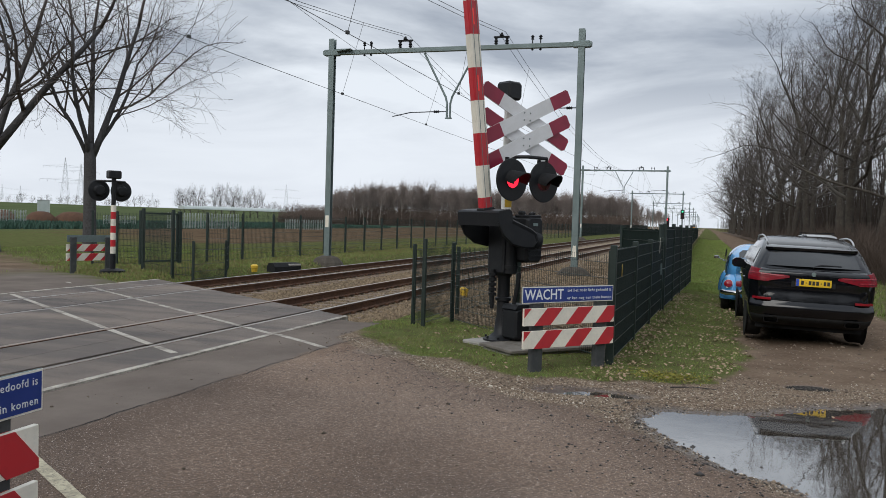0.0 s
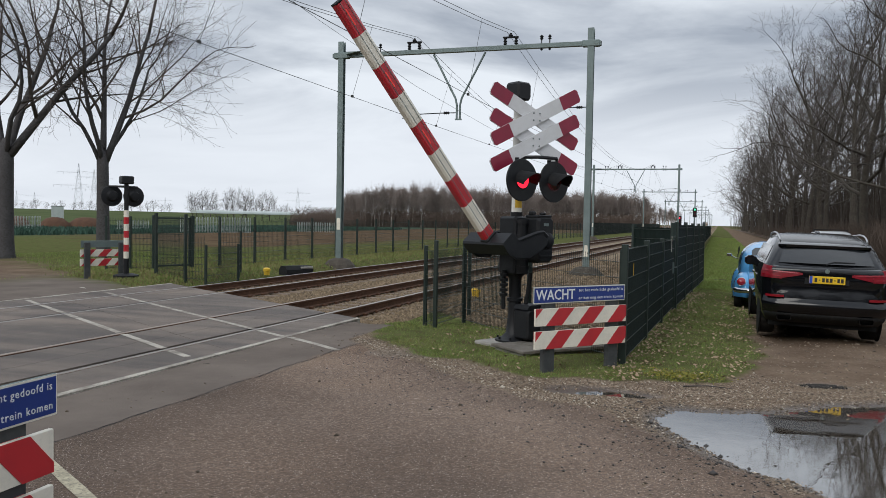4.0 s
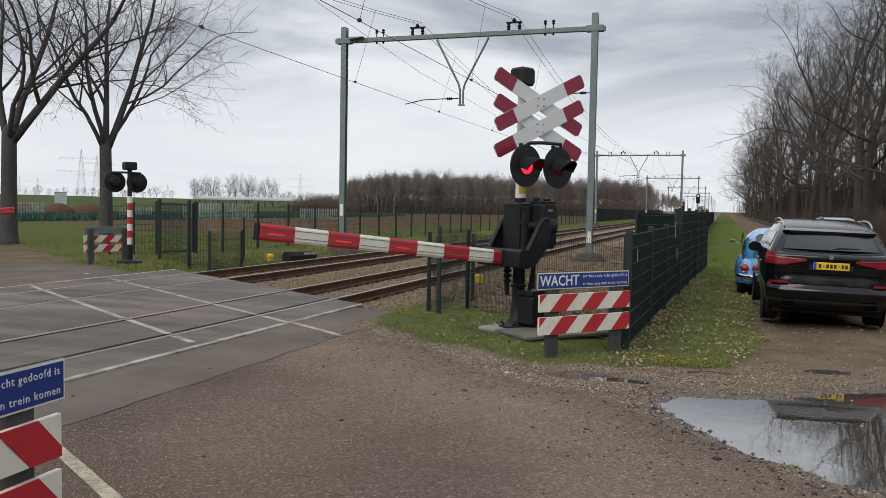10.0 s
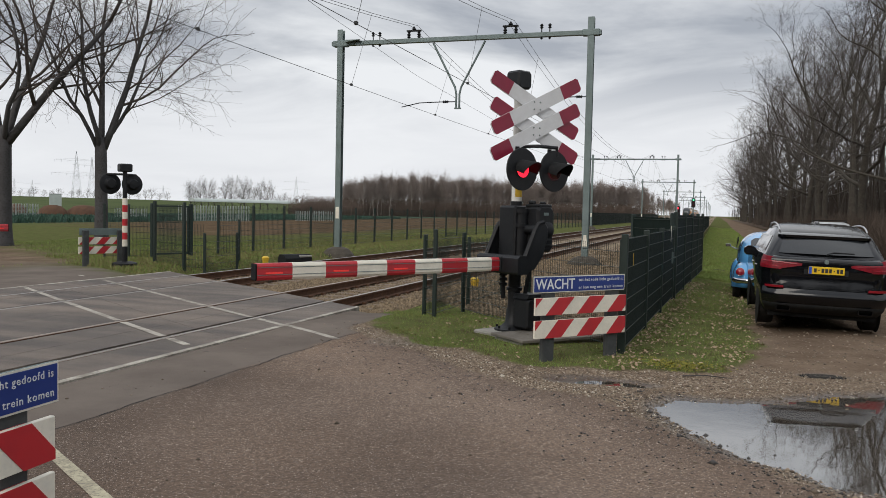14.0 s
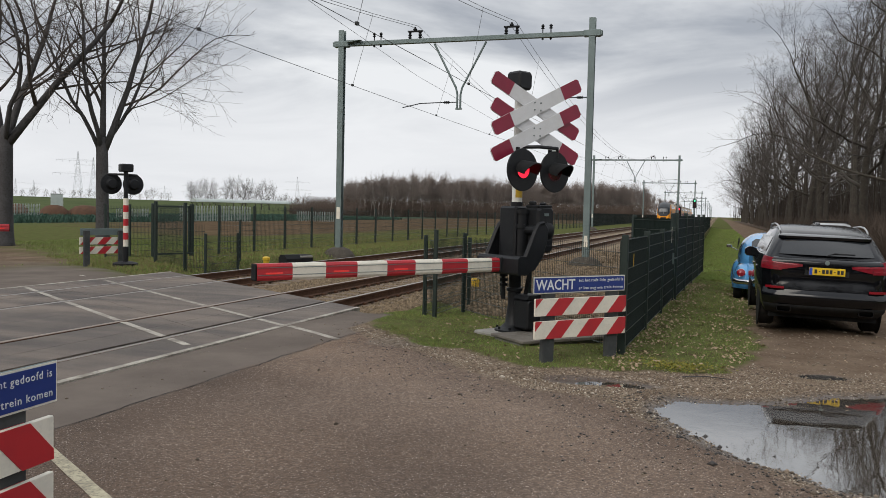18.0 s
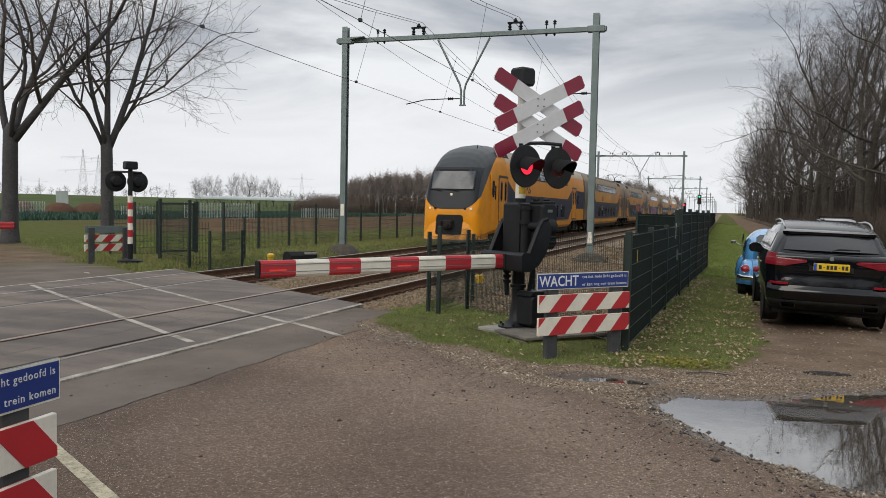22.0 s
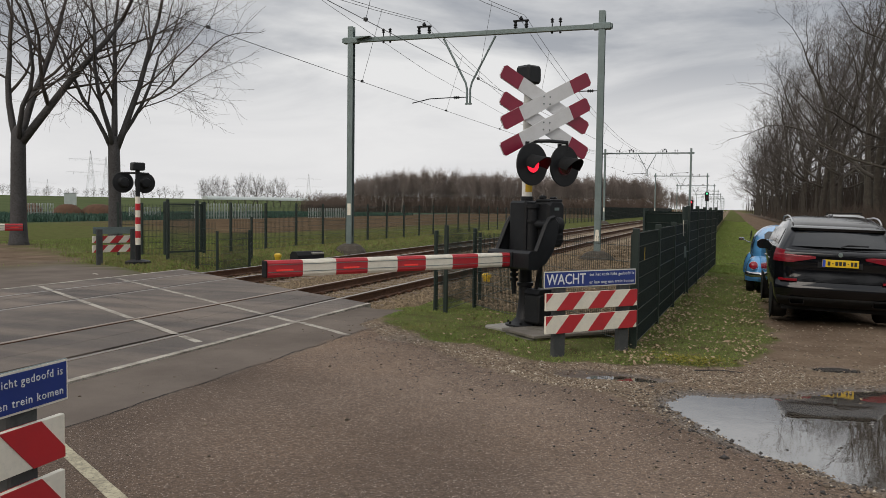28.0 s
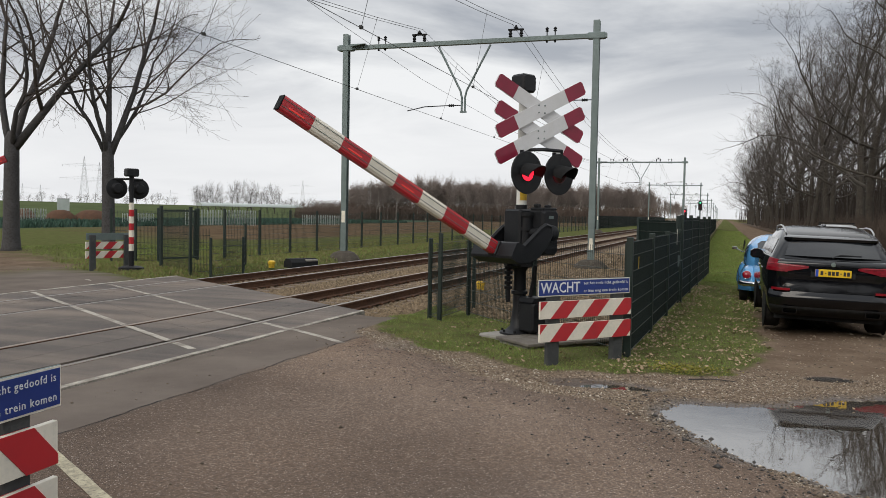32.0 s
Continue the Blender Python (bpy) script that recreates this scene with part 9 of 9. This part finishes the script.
def scatter(n, x0, x1, y0, y1, keep, seed, bias=1.0):
    r = np.random.RandomState(seed)
    x = r.uniform(x0, x1, n)
    y = y0 + (y1 - y0) * r.uniform(0, 1, n) ** bias
    k = keep(x, y, r.uniform(0, 1, n))
    return x[k], y[k]


def on_verge(x, y, u):
    a, g, e, f, c, w = zones(x, y)
    patch = smooth(-0.7, 0.8, wobble(x, y, 2.6, 21) + 0.4 * wobble(x, y, 9.0, 22)) * (1 - 0.75 * np.exp(-((x + 0.75) / 0.4) ** 2) * (y < 17)) * (1 - 0.85 * smooth(-0.25, 0.55, x) * (y < 18)) * (1 - 0.5 * smooth(10.2, 9.4, y) * (x > -2.5))
    return (u > np.maximum(np.maximum(a, g), e) * 1.0 + 0.75 * (1 - patch)) & (x > -5.4)


x, y = scatter(165000, -5.3, 1.0, 8.9, 26, on_verge, 1, 1.45)
blades("verge_grass", "short green spring grass on the verge", x, y, 0.030, 0.008, BLADE, 2, 1.2)
x, y = scatter(26000, -5.3, 0.9, 8.9, 24, lambda x, y, u: on_verge(x, y, u) & (wobble(x, y, 1.6, 30) > 0.1), 3, 1.6)
blades("tall_grass", "tufts of longer grass around posts and slabs", x, y, 0.060, 0.007, BLADE, 4, 1.1)
x, y = scatter(20000, -5.3, 0.95, 8.9, 24, on_verge, 5, 1.6)
blades("dry_grass", "dry straw stems among the green grass", x, y, 0.055, 0.006, DRYBLADE, 6, 1.8)
x, y = scatter(70000, -0.9, 2.4, 24, 130, lambda x, y, u: u > zones(x, y)[2] + 0.05, 7, 1.8)
blades("bank_grass", "long grass strip beside the earth track", x, y, 0.065, 0.02, BLADE, 8, 1.0)


def west_verge(x, y, u):
    a, g, e, f, c, w = zones(x, y)
    return (u > np.maximum(np.maximum(a, e), f)) & (along_n(x, y) > 6.9)


x, y = scatter(90000, -21.5, -13.4, 16.5, 60, west_verge, 9, 1.7)
k = np.random.RandomState(5).uniform(0, 1, len(x)) < 0.66
blades("dry_verge_grass", "dry straw stems in the grass by the railway", x[~k], y[~k], 0.09, 0.02, DRYBLADE, 41, 1.2)
x, y = x[k], y[k]
blades("far_verge_grass", "green grass between the fence and the railway", x, y, 0.07, 0.016, BLADE, 10, 0.9)
x, y = scatter(26000, -33, -17.5, 17, 36, lambda x, y, u: (zones(x, y)[2] < u) & (zones(x, y)[0] < 0.4) & (along_n(x, y) > 2.0), 11, 1.2)
blades("roadside_grass", "rough grass along the side road", x, y, 0.07, 0.02, BLADE, 12, 1.0)
x, y = scatter(30000, 3.2, 8.4, 16, 160, lambda x, y, u: (zones(x, y)[2] < 0.5) & (u > 0.1), 13, 1.6)
blades("wood_edge_grass", "thin grass along the edge of the wood", x, y, 0.12, 0.022, BLADE, 14, 0.9)
# leafy crop rows beyond the bare soil
x, y = scatter(60000, -92, -62, 55, 160, lambda x, y, u: np.sin(x * 4.2) > -0.2, 15, 1.0)
CROP = material("blue_green_crop", (0.045, 0.095, 0.07), 0.7, 0.0, spread=0.3)
blades("leek_crop", "rows of blue-green crop in the field", x, y, 0.55, 0.16, CROP, 16, 0.5)


def leaves(n, keep, seed, name, label, mat, size, x0, x1, y0, y1, bias=1.4):
    x, y = scatter(n, x0, x1, y0, y1, keep, seed, bias)
    r = np.random.RandomState(seed + 50)
    n = len(x)
    z = height(x, y) + r.uniform(0.015, 0.06, n)
    a = r.uniform(0, 6.28, n)
    s = size * r.uniform(0.5, 1.2, n)
    t1, t2 = r.uniform(-0.5, 0.5, n), r.uniform(-0.7, 0.7, n)
    ca, sa = np.cos(a), np.sin(a)
    def at(u, v, w):
        return np.stack([x + s * (u * ca - v * sa), y + s * (u * sa + v * ca), z + s * (w + t1 * u + t2 * v)], 1)
    V = np.stack([at(-1, 0, 0.2), at(-0.3, 0.5, 0), at(-0.3, -0.5, 0.05), at(0.4, 0.55, 0.1), at(0.4, -0.5, -0.05), at(1, 0, 0.3)], 1).reshape(-1, 3)
    F = (np.arange(n)[:, None, None] * 6 + np.array([[0, 2, 1], [1, 2, 3], [2, 4, 3], [3, 4, 5]])[None]).reshape(-1, 3)
    many_tris(name, label, "leaves", V, F, mat)


def leafy(x, y, u):
    a, g, e, f, c, w = zones(x, y)
    near_fence = np.exp(-((x + 0.85 - 0.035 * (y - 10.45)) / 0.22) ** 2)
    heap = smooth(0.1, 0.9, wobble(x, y, 3.2, 61) + 0.5 * wobble(x, y, 9, 62))
    return (u < 0.05 + 0.95 * near_fence * (0.45 + heap) + 0.45 * heap * smooth(-1.0, -0.5, x) + 0.10 * (x > 0.1)) & (a < 0.1) & (e < 0.7)


leaves(24000, leafy, 17, "dead_leaves", "brown dead oak leaves lying along the fence", DEADLEAF, 0.024, -4.0, 0.9, 8.3, 22)
leaves(420, lambda x, y, u: (zones(x, y)[0] < 0.2) & (u < 0.6), 18, "scattered_leaves", "scattered dead leaves on the earth track", DEADLEAF, 0.015, -1.5, 3.6, 8.3, 20)
leaves(9000, lambda x, y, u: u < np.exp(-(((x + 0.35) / 0.3) ** 2 + ((y - 9.65) / 0.22) ** 2)) * 1.3, 19, "moss_patch", "cushion of yellow-green moss in the verge", MOSS, 0.013, -1.1, 0.5, 9.0, 10.4, 1.0)

g = Geo()
for a, b, c in (((-0.15, 27.7), (0.05, 28.2), (0.3, 27.8)), ((0.05, 28.2), (0.12, 28.4), (0.3, 28.5)), ((-0.3, 9.15), (-0.05, 9.2), (0.2, 9.22))):
    za = float(height(a[0], a[1]))
    g.tube([(a[0], a[1], za + 0.008), (b[0], b[1], za + 0.022), (c[0], c[1], za + 0.008)], [0.007, 0.006, 0.003], 5)
tagged(part("fallen_twigs", g, TRUNK), "dark fallen twigs on the verge and track", "twigs", kind="stuff")


def pebbles(n, keep, seed, name, label, size, x0, x1, y0, y1, bias=1.0, mat=None):
    x, y = scatter(n, x0, x1, y0, y1, keep, seed, bias)
    r = np.random.RandomState(seed + 90)
    n = len(x)
    s = size * (0.4 + r.gamma(2.0, 0.45, n))
    z = height(x, y) + s * 0.15
    base = np.array([(1, 0, 0), (-1, 0, 0), (0, 1, 0), (0, -1, 0), (0, 0, 0.7), (0, 0, -0.7)], float)
    P = base[None] * s[:, None, None] * r.uniform(0.65, 1.25, (n, 6, 1))
    a = r.uniform(0, 6.28, n)
    ca, sa = np.cos(a)[:, None], np.sin(a)[:, None]
    V = np.stack([x[:, None] + ca * P[..., 0] - sa * P[..., 1], y[:, None] + sa * P[..., 0] + ca * P[..., 1], z[:, None] + P[..., 2]], 2).reshape(-1, 3)
    tri = np.array([(0, 2, 4), (2, 1, 4), (1, 3, 4), (3, 0, 4), (2, 0, 5), (1, 2, 5), (3, 1, 5), (0, 3, 5)])
    F = (np.arange(n)[:, None, None] * 6 + tri[None]).reshape(-1, 3)
    many_tris(name, label, "gravel", V, F, mat or PEBBLE)


def on_gravel(x, y, u):
    a, g, e, f, c, w = zones(x, y)
    return (g * (1 - a) > u * 1.2 + 0.05) & (height(x, y) > -0.05)


pebbles(95000, on_gravel, 23, "loose_gravel", "loose brown gravel between road and verge", 0.0056, -5.2, 4.0, 4.4, 11.0)
pebbles(6000, lambda x, y, u: (zones(x, y)[0] > 0.3) & (u < 0.8 * np.exp(-np.abs(side_of(x, y, TAR_EDGE)) / 0.5) + 0.05), 24, "road_grit", "loose grit on the asphalt edge", 0.007, -5.5, 3.5, 3.6, 11.5)
pebbles(3000, lambda x, y, u: (zones(x, y)[2] > 0.5) & (u < 0.7), 25, "track_stones", "small stones on the earth track", 0.011, 0.3, 3.6, 9.5, 22)
PALESTONE = material("pale_quartz_pebble", (0.46, 0.41, 0.34), 0.6, 0.0, spread=0.4)
pebbles(26000, on_gravel, 33, "pale_gravel", "pale pebbles among the brown gravel", 0.0046, -5.2, 4.0, 4.4, 11.0, mat=PALESTONE)
DARKSTONE = material("wet_dark_stone", (0.035, 0.030, 0.027), 0.5, 0.0, spread=0.4)
pebbles(5200, lambda x, y, u: (u < np.exp(-((inside(x, y, PUDDLE) + 0.08) / 0.3) ** 2)) & (y < 8.3), 26, "wet_stones", "dark wet stones at the rim of the puddle", 0.0062, -1.4, 2.6, 4.6, 8.6, mat=DARKSTONE)
pebbles(420, lambda x, y, u: (u < np.exp(-((inside(x, y, PUDDLE) - 0.1) / 0.25) ** 2)) & (y < 8.4), 29, "wet_stones", "larger dark stones standing in the shallow water", 0.011, -0.7, 2.4, 5.0, 8.6, mat=DARKSTONE)
pebbles(9000, lambda x, y, u: (zones(x, y)[0] > 0.5) & (side_of(x, y, TAR_EDGE) < 1.6 * u) & (x > -4.5), 30, "dark_grit", "dark grit worn from the asphalt edge", 0.0058, -5.0, 2.4, 4.2, 11.0, mat=DARKSTONE)
pebbles(26000, lambda x, y, u: (y > 14.45 - (x + 4.28) * 1.139) & (u > 0.05), 27, "yard_stones", "coarse brown stones behind the mesh fence", 0.022, -5.3, -1.2, 11.0, 40, 1.7, mat=STONE)


# ---- what moves ----
ARM = [(0, 81.7), (1, 73.3), (2, 65.2), (3, 56.7), (3.5, 52.6), (5.5, 36.7), (6, 33.6), (6.5, 30.2), (7, 26.1), (7.5, 21.9), (8, 18.6), (8.5, 15.9), (9, 13.1), (9.5, 9.4), (10, 5.8), (10.5, 2.9), (11, 0.9), (11.4, 0.0), (12, 0.0), (20, 0.0), (29.6, 0.0), (30, 0.4), (30.5, 3.9), (31, 11.3), (31.5, 19.1), (32, 26.8)]
NOSE_AT = [(0, 860.0), (7, 597.0), (13, 372.0), (17, 223.0), (20, 110.8), (20.5, 91.2), (21, 71.8), (21.5, 53.1), (22, 34.7), (22.5, 16.2), (23, -1.7), (23.5, -20.2), (24, -38.8), (24.5, -56.2), (25, -73.4), (25.5, -90.6), (26, -107.8), (27, -142.2), (28, -176.5), (30, -245.0), (32, -313.0)]


def motions():
    for arm, gain in ((BOOM, 1.0), (FAR_BOOM, 1.0)):
        m = arm.matrix_basis.copy()
        walk(arm, [(t, m @ rotz(a * gain)) for t, a in ARM])
    for ob, first in ((INSERTS[0], 0.0), (INSERTS[1], 180.0)):
        m = ob.matrix_basis.copy()
        rows, a = [(0.0, m @ Matrix.Rotation(radians(first), 4, "Y"))], first
        for k in range(96):
            at = (k + 0.5) / 3
            for j in range(4):
                rows.append((at + (j - 1) / 30, m @ Matrix.Rotation(radians(a + 60 * j), 4, "Y")))
            a += 180
        rows.append((32.0, m @ Matrix.Rotation(radians(a), 4, "Y")))
        walk(ob, rows)
    for coach, back, turn in TRAIN:
        walk(coach, [(t, pose(FAR, y + back, 0, 0, 0, turn)) for t, y in NOSE_AT])


motions()
